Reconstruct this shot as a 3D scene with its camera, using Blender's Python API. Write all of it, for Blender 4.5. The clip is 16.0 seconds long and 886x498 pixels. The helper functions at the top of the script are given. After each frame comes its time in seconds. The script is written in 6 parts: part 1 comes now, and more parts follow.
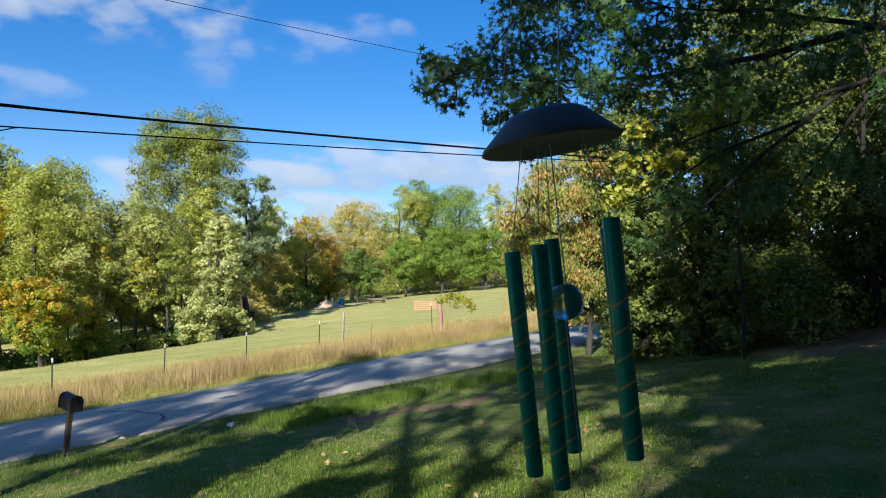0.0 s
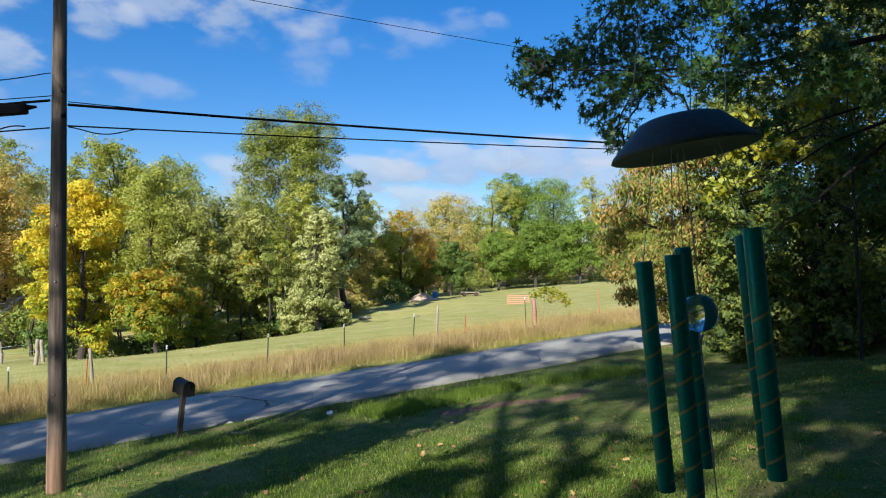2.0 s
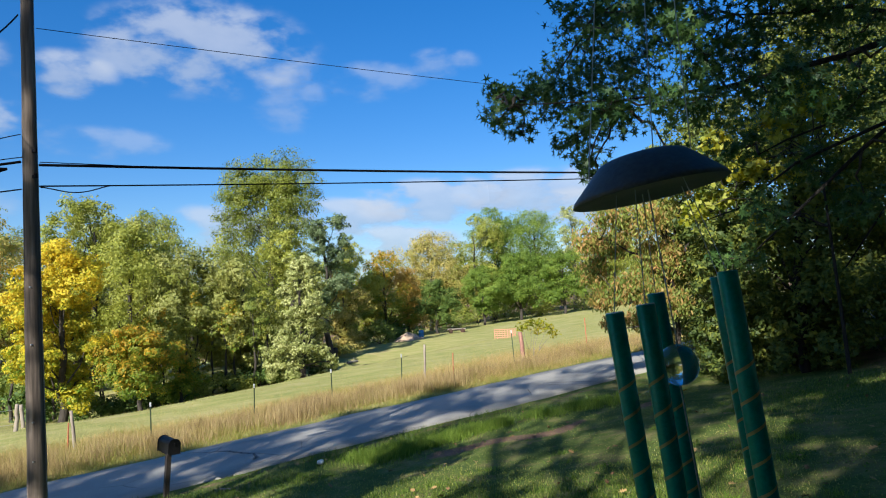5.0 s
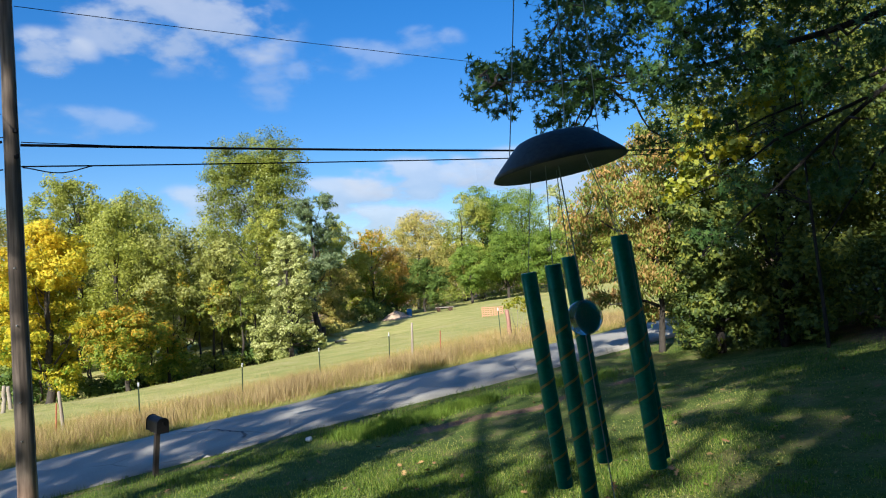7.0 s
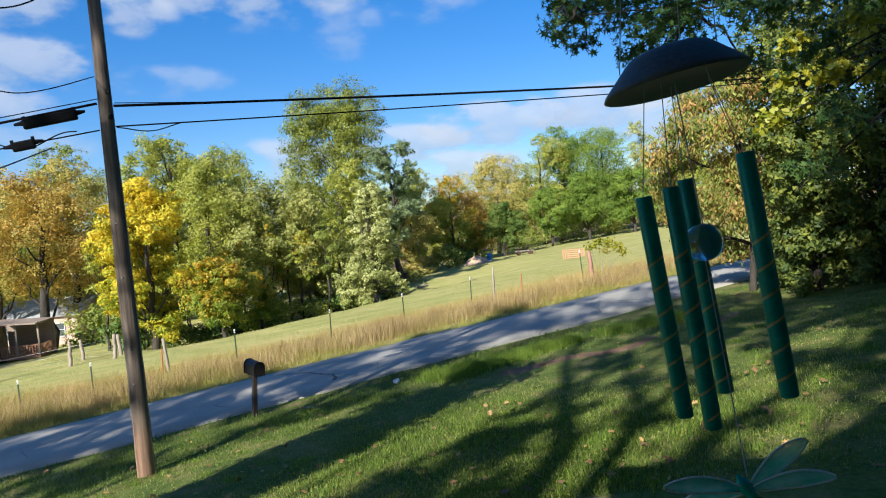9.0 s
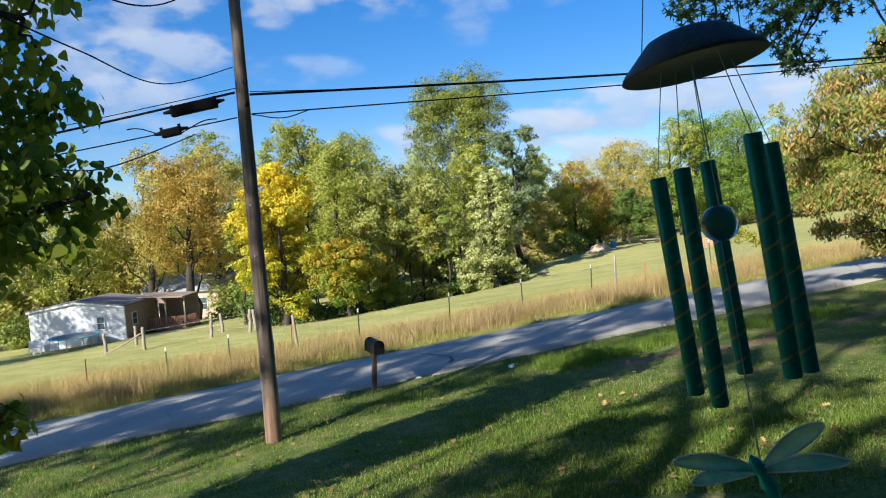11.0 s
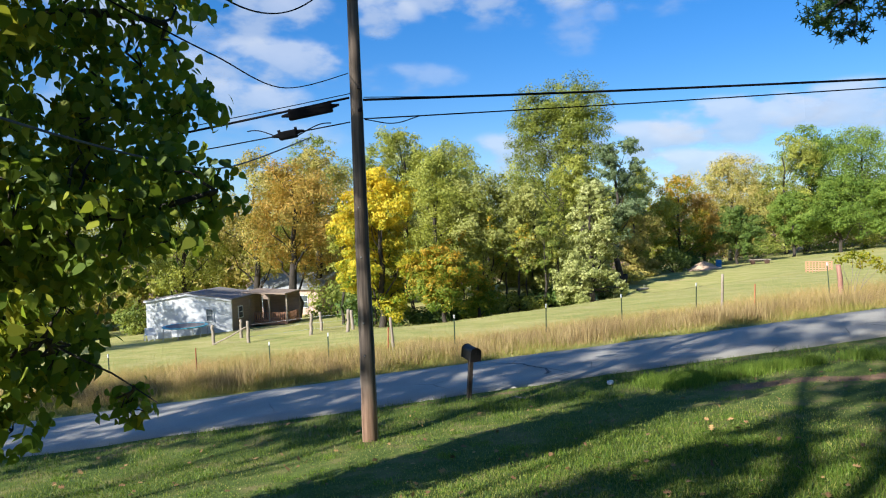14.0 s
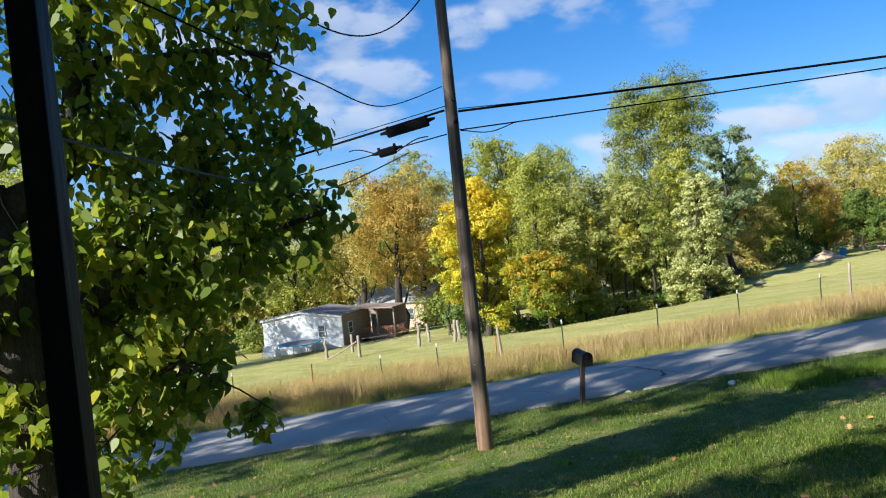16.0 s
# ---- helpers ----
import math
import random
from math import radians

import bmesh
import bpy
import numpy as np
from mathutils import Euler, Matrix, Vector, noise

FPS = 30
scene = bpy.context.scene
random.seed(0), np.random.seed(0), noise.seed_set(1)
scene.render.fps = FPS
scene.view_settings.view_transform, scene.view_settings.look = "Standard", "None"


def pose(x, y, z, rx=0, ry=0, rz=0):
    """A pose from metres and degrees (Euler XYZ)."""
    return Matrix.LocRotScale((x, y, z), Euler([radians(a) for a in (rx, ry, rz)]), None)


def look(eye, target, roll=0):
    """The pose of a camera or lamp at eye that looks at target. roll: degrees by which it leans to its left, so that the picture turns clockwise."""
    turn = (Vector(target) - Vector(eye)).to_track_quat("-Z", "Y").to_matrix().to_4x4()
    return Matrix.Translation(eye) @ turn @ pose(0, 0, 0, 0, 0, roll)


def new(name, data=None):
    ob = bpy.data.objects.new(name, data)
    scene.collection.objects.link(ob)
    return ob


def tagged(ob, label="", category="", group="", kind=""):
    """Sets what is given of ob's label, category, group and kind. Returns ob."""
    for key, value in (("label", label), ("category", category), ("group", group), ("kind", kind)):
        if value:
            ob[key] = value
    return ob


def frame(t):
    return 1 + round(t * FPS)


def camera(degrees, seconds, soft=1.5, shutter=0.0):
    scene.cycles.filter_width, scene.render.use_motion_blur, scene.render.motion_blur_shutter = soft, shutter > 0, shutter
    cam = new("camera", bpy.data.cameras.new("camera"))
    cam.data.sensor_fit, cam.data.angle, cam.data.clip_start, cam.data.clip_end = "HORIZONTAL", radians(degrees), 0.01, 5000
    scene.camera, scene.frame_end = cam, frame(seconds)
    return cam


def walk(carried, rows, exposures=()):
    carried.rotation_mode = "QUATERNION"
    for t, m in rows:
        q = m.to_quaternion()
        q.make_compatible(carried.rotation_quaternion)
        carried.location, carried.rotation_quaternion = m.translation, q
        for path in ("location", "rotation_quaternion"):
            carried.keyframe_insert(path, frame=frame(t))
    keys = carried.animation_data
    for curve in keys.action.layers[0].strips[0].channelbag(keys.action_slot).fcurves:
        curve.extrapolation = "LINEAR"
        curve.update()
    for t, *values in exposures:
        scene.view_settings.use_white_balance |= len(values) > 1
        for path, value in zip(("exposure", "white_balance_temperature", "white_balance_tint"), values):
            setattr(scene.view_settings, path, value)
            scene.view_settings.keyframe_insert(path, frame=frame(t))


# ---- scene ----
import itertools

# camera: seconds, place, yaw, pitch, roll
EXPO = [(0.0, 1.16, 5750, 10), (1.0, 1.2, 5750, 10), (2.0, 1.07, 5750, 10), (3.2, 1.17, 5800, 10), (4.5, 1.08, 5750, 10), (7.0, 1.2, 5800, 10), (11.0, 1.22, 5800, 10), (16.0, 1.28, 5800, 10)]
PATH = [
    (0.0, -0.050, 0.061, 4.104, -0.16, 0.47, -0.43),
    (0.5, -0.053, 0.065, 4.091, -2.37, 1.80, -1.68),
    (1.0, -0.063, 0.078, 4.110, 0.79, 2.89, -2.54),
    (1.5, -0.078, 0.094, 4.110, 4.14, 3.17, -2.61),
    (2.0, -0.079, 0.058, 4.117, 7.31, -0.12, -0.51),
    (2.5, -0.093, 0.047, 4.107, 8.21, -1.77, 1.52),
    (3.0, -0.087, 0.042, 4.101, 9.05, -1.77, 2.61),
    (3.5, -0.107, 0.018, 4.102, 11.46, -0.92, 2.73),
    (4.0, -0.096, 0.033, 4.112, 12.67, 0.70, 2.52),
    (4.5, -0.064, 0.082, 4.125, 8.68, 2.36, 2.59),
    (4.7, -0.066, 0.106, 4.135, 7.47, 2.89, 2.71),
    (6.8, 0.013, 0.051, 4.122, 0.95, 1.58, 3.14),
    (7.0, -0.010, 0.031, 4.120, 5.03, 1.10, 3.30),
    (7.5, -0.036, 0.044, 4.111, 11.48, 0.04, 3.81),
    (8.0, -0.043, 0.041, 4.110, 11.71, -1.25, 4.65),
    (8.2, -0.037, 0.064, 4.112, 10.11, -1.98, 5.09),
    (10.3, -0.039, -0.005, 4.101, 15.16, -2.99, 5.29),
    (10.5, 0.005, 0.011, 4.112, 15.73, -2.59, 5.29),
    (11.0, 0.057, 0.022, 4.095, 21.23, -3.23, 4.41),
    (11.5, 0.002, -0.072, 4.085, 28.27, -4.34, 3.55),
    (12.0, -0.119, -0.162, 4.085, 26.78, -3.35, 3.79),
    (12.5, -0.117, -0.226, 4.089, 21.11, -2.10, 3.71),
    (13.0, -0.134, -0.142, 4.096, 18.90, -1.88, 3.32),
    (13.5, -0.101, -0.105, 4.089, 22.31, -2.16, 2.34),
    (14.0, -0.082, -0.015, 4.082, 29.01, -2.08, 2.16),
    (14.5, -0.132, 0.009, 4.061, 38.40, -1.45, 3.14),
    (15.0, -0.157, -0.021, 4.057, 43.33, -1.04, 4.32),
    (15.5, -0.142, -0.085, 4.063, 39.86, -0.66, 5.37),
    (16.0, -0.108, -0.059, 4.077, 37.05, -0.84, 5.86),
]
cam = camera(63.85, 16.0, soft=1.1)
walk(cam, [(t, pose(x, y, z, 90 + p, r, w)) for t, x, y, z, w, p, r in PATH], exposures=EXPO)


# ---------------------------------------------------------------- sky and sun
SUN_TO = Vector((0.33, 0.944, 0.0)).normalized()      # way in which the shadows fall
SUN_EL = radians(30)
world = bpy.data.worlds.new("sky")
scene.world = world
world.use_nodes = True
wn = world.node_tree.nodes
sky = wn.new("ShaderNodeTexSky")
sky.sky_type = 'NISHITA'
sky.sun_disc = False
sky.sun_elevation = SUN_EL
sky.sun_rotation = math.atan2(-SUN_TO.x, -SUN_TO.y)
sky.air_density, sky.dust_density, sky.ozone_density = 0.9, 0.6, 4.0
wn["Background"].inputs["Strength"].default_value = 0.091
deep = wn.new("ShaderNodeHueSaturation")
deep.inputs["Saturation"].default_value = 1.48
deep.inputs["Hue"].default_value = 0.508
even = wn.new("ShaderNodeGamma")
even.inputs["Gamma"].default_value = 0.78
world.node_tree.links.new(sky.outputs[0], even.inputs["Color"])
world.node_tree.links.new(even.outputs[0], deep.inputs["Color"])
world.node_tree.links.new(deep.outputs[0], wn["Background"].inputs["Color"])

sun = new("sun", bpy.data.lights.new("sun", "SUN"))
sun.data.energy, sun.data.angle, sun.data.color = 4.4, radians(0.53), (1.0, 0.92, 0.77)
to = Vector((SUN_TO.x * math.cos(SUN_EL), SUN_TO.y * math.cos(SUN_EL), -math.sin(SUN_EL)))
sun.matrix_world = look((0, -60, 60), Vector((0, -60, 60)) + to)


# ---------------------------------------------------------------- materials
def nodes_of(name):
    m = bpy.data.materials.new(name)
    m.use_nodes = True
    nt = m.node_tree
    return m, nt, nt.nodes["Principled BSDF"], nt.links


def ramp(nt, fac, stops):
    r = nt.nodes.new("ShaderNodeValToRGB")
    e = r.color_ramp.elements
    while len(e) < len(stops):
        e.new(0.5)
    for k, (p, c) in zip(e, stops):
        k.position, k.color = p, (*c, 1)
    nt.links.new(fac, r.inputs[0])
    return r.outputs[0]


def tex_noise(nt, scale, detail=4.0, rough=0.6, stretch=(1, 1, 1), space="Object", dist=0.0):
    co = nt.nodes.new("ShaderNodeTexCoord")
    mp = nt.nodes.new("ShaderNodeMapping")
    mp.inputs["Scale"].default_value = stretch
    n = nt.nodes.new("ShaderNodeTexNoise")
    n.inputs["Scale"].default_value, n.inputs["Detail"].default_value = scale, detail
    n.inputs["Roughness"].default_value, n.inputs["Distortion"].default_value = rough, dist
    nt.links.new(co.outputs[space], mp.inputs[0])
    nt.links.new(mp.outputs[0], n.inputs["Vector"])
    return n.outputs["Fac"]


def mixc(nt, fac, a, b, mode="MIX"):
    m = nt.nodes.new("ShaderNodeMix")
    m.data_type, m.blend_type = "RGBA", mode
    for s, v in ((0, fac), (6, a), (7, b)):
        if isinstance(v, (int, float)):
            m.inputs[s].default_value = v
        elif isinstance(v, tuple):
            m.inputs[s].default_value = (*v, 1)
        else:
            nt.links.new(v, m.inputs[s])
    return m.outputs[2]


def bump(nt, bsdf, height, strength=0.4, distance=0.02):
    b = nt.nodes.new("ShaderNodeBump")
    b.inputs["Strength"].default_value, b.inputs["Distance"].default_value = strength, distance
    nt.links.new(height, b.inputs["Height"])
    nt.links.new(b.outputs[0], bsdf.inputs["Normal"])


def mat_noise(name, dark, light, scale=6.0, rough=0.8, stretch=(1, 1, 1), bumps=0.3, metal=0.0, dist=0.01, fine=None, spec=0.3):
    """A surface that varies between two colours at two scales, with relief."""
    m, nt, b, ln = nodes_of(name)
    a = tex_noise(nt, scale, 5, 0.65, stretch)
    c = ramp(nt, a, [(0.3, dark), (0.7, light)])
    f = tex_noise(nt, fine or scale * 9, 3, 0.6, stretch)
    c = mixc(nt, 0.35, c, ramp(nt, f, [(0.3, tuple(v * 0.6 for v in dark)), (0.75, tuple(min(1, v * 1.15) for v in light))]))
    ln.new(c, b.inputs["Base Color"])
    b.inputs["Roughness"].default_value, b.inputs["Metallic"].default_value = rough, metal
    b.inputs["Specular IOR Level"].default_value = spec
    if bumps:
        bump(nt, b, f, bumps, dist)
    return m


def leaf_mat(name, cols, trans=0.42, rough=0.55, spec=0.3):
    """Leaves: three colours chosen by clump and by leaf; light comes through them."""
    m, nt, b, ln = nodes_of(name)
    at = nt.nodes.new("ShaderNodeAttribute")
    at.attribute_name = "tone"
    gi = nt.nodes.new("ShaderNodeNewGeometry")
    mx = nt.nodes.new("ShaderNodeMath")
    mx.operation = "MULTIPLY_ADD"
    mx.inputs[1].default_value = 0.45
    ln.new(gi.outputs["Random Per Island"], mx.inputs[0])
    sc = nt.nodes.new("ShaderNodeMath")
    sc.operation = "MULTIPLY"
    sc.inputs[1].default_value = 0.55
    ln.new(at.outputs["Fac"], sc.inputs[0])
    ln.new(sc.outputs[0], mx.inputs[2])
    n = len(cols)
    c = ramp(nt, mx.outputs[0], [(0.15 + 0.7 * i / max(1, n - 1), k) for i, k in enumerate(cols)])
    hs = nt.nodes.new("ShaderNodeHueSaturation")
    vm = nt.nodes.new("ShaderNodeMapRange")
    vm.inputs["To Min"].default_value, vm.inputs["To Max"].default_value = 0.9, 1.1
    wn2 = nt.nodes.new("ShaderNodeTexWhiteNoise")
    wn2.noise_dimensions = "1D"
    ln.new(gi.outputs["Random Per Island"], wn2.inputs["W"])
    ln.new(wn2.outputs["Value"], vm.inputs["Value"])
    ln.new(vm.outputs[0], hs.inputs["Value"])
    ln.new(c, hs.inputs["Color"])
    ln.new(hs.outputs[0], b.inputs["Base Color"])
    b.inputs["Roughness"].default_value = rough
    b.inputs["Specular IOR Level"].default_value = spec
    tr = nt.nodes.new("ShaderNodeBsdfTranslucent")
    br = mixc(nt, 0.5, hs.outputs[0], (1.0, 0.95, 0.25), "MULTIPLY")
    ln.new(br, tr.inputs["Color"])
    ms = nt.nodes.new("ShaderNodeMixShader")
    ms.inputs[0].default_value = trans
    ln.new(b.outputs[0], ms.inputs[1])
    ln.new(tr.outputs[0], ms.inputs[2])
    ln.new(ms.outputs[0], nt.nodes["Material Output"].inputs["Surface"])
    return m


BARK = mat_noise("bark", (0.022, 0.018, 0.014), (0.09, 0.075, 0.06), 5, 0.95, (1, 1, 0.18), 0.9, dist=0.04)
BARK_PALE = mat_noise("pale bark", (0.12, 0.10, 0.08), (0.36, 0.33, 0.28), 5, 0.95, (1, 1, 0.2), 0.8, dist=0.03)
TWIG = mat_noise("twig bark", (0.03, 0.025, 0.018), (0.09, 0.07, 0.055), 20, 0.9, (1, 1, 1), 0.3)
def pole_mat():
    """Grey-brown weathered wood, with sunlight near the ground painted in as lighter red-brown."""
    m, nt, b, ln = nodes_of("weathered pole wood")
    grain, spot = tex_noise(nt, 14, 5, stretch=(1, 1, 0.05)), tex_noise(nt, 1.6, 4, stretch=(1, 1, 0.5))
    c = ramp(nt, grain, [(0.3, (0.045, 0.034, 0.027)), (0.52, (0.145, 0.11, 0.084)), (0.78, (0.29, 0.235, 0.185))])
    # worn: sunlight on the pole's foot, put into the colour as red-brown
    worn = ramp(nt, grain, [(0.3, (0.14, 0.075, 0.045)), (0.7, (0.40, 0.25, 0.165))])
    co = nt.nodes.new("ShaderNodeTexCoord")
    sp = nt.nodes.new("ShaderNodeSeparateXYZ")
    ln.new(co.outputs["Object"], sp.inputs[0])
    mr = nt.nodes.new("ShaderNodeMapRange")
    mr.inputs["From Min"].default_value, mr.inputs["From Max"].default_value = 1.1, 0.5
    ln.new(sp.outputs["Z"], mr.inputs["Value"])
    c = mixc(nt, mr.outputs[0], c, worn)
    c = mixc(nt, 0.5, c, ramp(nt, spot, [(0.35, (0.6, 0.6, 0.6)), (0.65, (1.3, 1.27, 1.22))]), "MULTIPLY")
    ln.new(c, b.inputs["Base Color"])
    b.inputs["Roughness"].default_value = 0.92
    bump(nt, b, grain, 0.7, 0.015)
    return m


POLE_WOOD = pole_mat()
POST_WOOD = mat_noise("grey fence wood", (0.16, 0.12, 0.09), (0.42, 0.36, 0.28), 14, 0.95, (1, 1, 0.1), 0.5)
BLACK_WIRE = mat_noise("black cable sheath", (0.004, 0.004, 0.005), (0.011, 0.011, 0.013), 30, 0.75, bumps=0, spec=0.06)
# lighter copy of the black sheath; sunlight on the wire is in its colour
SUNLIT_WIRE = mat_noise("sunlit grey cable sheath", (0.10, 0.105, 0.12), (0.17, 0.175, 0.19), 30, 0.7, bumps=0, spec=0.1)
STEEL = mat_noise("galvanised steel", (0.28, 0.29, 0.30), (0.5, 0.5, 0.5), 20, 0.45, metal=0.8, bumps=0.1)
OAK_BARK = mat_noise("dark oak bark", (0.012, 0.010, 0.008), (0.045, 0.038, 0.032), 6, 0.95, (1, 1, 0.25), 0.9, dist=0.03)
TRUNK_BARK = mat_noise("furrowed grey bark", (0.02, 0.016, 0.013), (0.13, 0.11, 0.09), 9, 0.95, (1, 1, 0.16), 1.0, dist=0.06)
VINE = mat_noise("dry vine", (0.16, 0.13, 0.10), (0.34, 0.29, 0.23), 30, 0.9)
LEAF = {
    "green": leaf_mat("green leaves", [(0.136, 0.192, 0.034), (0.244, 0.294, 0.058), (0.394, 0.421, 0.086)]),
    "maple": leaf_mat("bright green leaves", [(0.09, 0.16, 0.022), (0.165, 0.25, 0.034), (0.28, 0.36, 0.054)]),
    "olive": leaf_mat("olive leaves", [(0.2, 0.228, 0.036), (0.357, 0.386, 0.063), (0.516, 0.499, 0.105)], 0.45),
    "pale": leaf_mat("pale olive leaves", [(0.22, 0.244, 0.054), (0.347, 0.362, 0.091), (0.488, 0.48, 0.158)], 0.45),
    "silver": leaf_mat("silvery leaves", [(0.15, 0.18, 0.04), (0.30, 0.325, 0.09), (0.56, 0.56, 0.24)], 0.25),
    "deep": leaf_mat("deep green leaves", [(0.055, 0.10, 0.02), (0.10, 0.165, 0.03), (0.19, 0.25, 0.045)], 0.35),
    "yellow": leaf_mat("yellow leaves", [(0.14, 0.26, 0.02), (0.52, 0.46, 0.027), (0.76, 0.56, 0.03)], 0.4),
    "mixed": leaf_mat("turning leaves", [(0.12, 0.20, 0.02), (0.24, 0.30, 0.028), (0.66, 0.38, 0.035)], 0.45),
    "orange": leaf_mat("orange brown leaves", [(0.23, 0.223, 0.044), (0.414, 0.312, 0.061), (0.597, 0.363, 0.079)], 0.45),
    "tan": leaf_mat("tan leaves", [(0.229, 0.249, 0.053), (0.417, 0.374, 0.089), (0.595, 0.457, 0.147)], 0.4),
    "poplar": leaf_mat("poplar leaves", [(0.111, 0.147, 0.018), (0.204, 0.242, 0.03), (0.339, 0.354, 0.055)], 0.42, 0.4, 0.5),
    "dusk": leaf_mat("blue green leaves", [(0.083, 0.131, 0.052), (0.154, 0.21, 0.09), (0.275, 0.326, 0.162)]),
    "oak": leaf_mat("dark oak leaves", [(0.036, 0.084, 0.022), (0.068, 0.134, 0.035), (0.126, 0.201, 0.046)], 0.25, 0.45, 0.3),
    "thicket": leaf_mat("thicket leaves", [(0.054, 0.09, 0.022), (0.114, 0.156, 0.031), (0.3, 0.312, 0.048)], 0.4),
    "big": leaf_mat("broad green leaves", [(0.12, 0.18, 0.022), (0.22, 0.30, 0.034), (0.45, 0.45, 0.055)], 0.58, 0.45, 0.35),
    "gold": leaf_mat("golden leaves", [(0.20, 0.25, 0.018), (0.36, 0.34, 0.018), (0.48, 0.40, 0.022)], 0.5),
    "dry": leaf_mat("droopy turning leaves", [(0.15, 0.18, 0.03), (0.40, 0.28, 0.075), (0.70, 0.39, 0.16)], 0.45),
}
LAWN_BLADE = leaf_mat("lawn grass", [(0.07, 0.13, 0.016), (0.19, 0.25, 0.037), (0.47, 0.40, 0.14)], 0.4, 0.5)
TUFT_BLADE = leaf_mat("lush tuft grass", [(0.10, 0.18, 0.022), (0.19, 0.29, 0.035), (0.33, 0.40, 0.07)], 0.45, 0.5)
TALL_BLADE = leaf_mat("tall dry grass", [(0.25, 0.26, 0.045), (0.45, 0.34, 0.12), (0.60, 0.42, 0.20)], 0.35, 0.7)
FIELD_BLADE = leaf_mat("mown field grass", [(0.31, 0.30, 0.095), (0.39, 0.355, 0.13), (0.46, 0.40, 0.18)], 0.35, 0.7)
WEED_LEAF = leaf_mat("rusty weeds", [(0.22, 0.15, 0.068), (0.37, 0.265, 0.125), (0.54, 0.42, 0.20)], 0.3, 0.8)
LITTER = leaf_mat("fallen leaves", [(0.16, 0.085, 0.04), (0.28, 0.155, 0.07), (0.42, 0.27, 0.10)], 0.1, 0.8)


def ground_mat():
    m, nt, b, ln = nodes_of("grass and soil")
    at = nt.nodes.new("ShaderNodeAttribute")
    at.attribute_name = "zone"
    sep = nt.nodes.new("ShaderNodeSeparateColor")
    ln.new(at.outputs["Color"], sep.inputs[0])
    big, mid, fine = tex_noise(nt, 0.12, 4), tex_noise(nt, 1.3, 5), tex_noise(nt, 22, 4)
    lawn = ramp(nt, mid, [(0.35, (0.06, 0.09, 0.016)), (0.5, (0.13, 0.16, 0.033)), (0.66, (0.31, 0.23, 0.10))])
    lawn = mixc(nt, 0.5, lawn, ramp(nt, fine, [(0.3, (0.032, 0.055, 0.014)), (0.7, (0.14, 0.19, 0.045))]))
    field = ramp(nt, big, [(0.3, (0.28, 0.285, 0.085)), (0.55, (0.36, 0.335, 0.115)), (0.75, (0.43, 0.37, 0.16))])
    field = mixc(nt, 0.5, field, ramp(nt, tex_noise(nt, 0.45, 6, 0.65, (1, 2.2, 1)), [(0.36, (0.20, 0.255, 0.06)), (0.5, (0.35, 0.335, 0.11)), (0.64, (0.50, 0.41, 0.20))]))
    dirt = ramp(nt, mid, [(0.3, (0.13, 0.075, 0.05)), (0.7, (0.38, 0.22, 0.145))])
    dirt = mixc(nt, 0.4, dirt, ramp(nt, fine, [(0.35, (0.05, 0.04, 0.02)), (0.7, (0.24, 0.16, 0.08))]))
    c = mixc(nt, sep.outputs[0], lawn, field)
    straw = ramp(nt, mid, [(0.3, (0.26, 0.24, 0.085)), (0.5, (0.38, 0.30, 0.13)), (0.7, (0.46, 0.33, 0.19))])
    c = mixc(nt, sep.outputs[2], c, straw)
    rag = nt.nodes.new("ShaderNodeMath")
    rag.operation = "MULTIPLY_ADD"
    rag.inputs[1].default_value = 0.9
    ln.new(tex_noise(nt, 7, 5, 0.7), rag.inputs[0])
    add = nt.nodes.new("ShaderNodeMath")
    add.operation = "ADD"
    add.inputs[1].default_value = -0.45
    ln.new(sep.outputs[1], add.inputs[0])
    ln.new(add.outputs[0], rag.inputs[2])
    worn = ramp(nt, rag.outputs[0], [(0.32, (0, 0, 0)), (0.6, (1, 1, 1))])
    c = mixc(nt, worn, c, dirt)
    ln.new(c, b.inputs["Base Color"])
    b.inputs["Roughness"].default_value = 0.95
    b.inputs["Specular IOR Level"].default_value = 0.1
    bump(nt, b, fine, 0.6, 0.05)
    return m


def road_mat():
    m, nt, b, ln = nodes_of("worn chip seal")
    a, f = tex_noise(nt, 0.8, 5), tex_noise(nt, 60, 3)
    c = ramp(nt, a, [(0.3, (0.27, 0.25, 0.212)), (0.7, (0.40, 0.37, 0.31))])
    c = mixc(nt, 0.4, c, ramp(nt, f, [(0.3, (0.18, 0.167, 0.142)), (0.7, (0.48, 0.445, 0.378))]))
    v = nt.nodes.new("ShaderNodeTexVoronoi")
    v.feature = "DISTANCE_TO_EDGE"
    v.inputs["Scale"].default_value = 0.45
    co = nt.nodes.new("ShaderNodeTexCoord")
    wob = mixc(nt, 0.12, co.outputs["Object"], tex_noise(nt, 2.5, 4), "ADD")
    ln.new(wob, v.inputs["Vector"])
    crack = ramp(nt, v.outputs["Distance"], [(0.004, (0.25, 0.25, 0.25)), (0.012, (1, 1, 1))])
    keep = ramp(nt, tex_noise(nt, 0.35, 2), [(0.5, (1, 1, 1)), (0.58, (0, 0, 0))])
    crack = mixc(nt, keep, crack, (1, 1, 1))
    c = mixc(nt, 0.6, c, crack, "MULTIPLY")
    ln.new(c, b.inputs["Base Color"])
    b.inputs["Roughness"].default_value = 0.9
    bump(nt, b, f, 0.4, 0.01)
    return m


GROUND, ROAD = ground_mat(), road_mat()


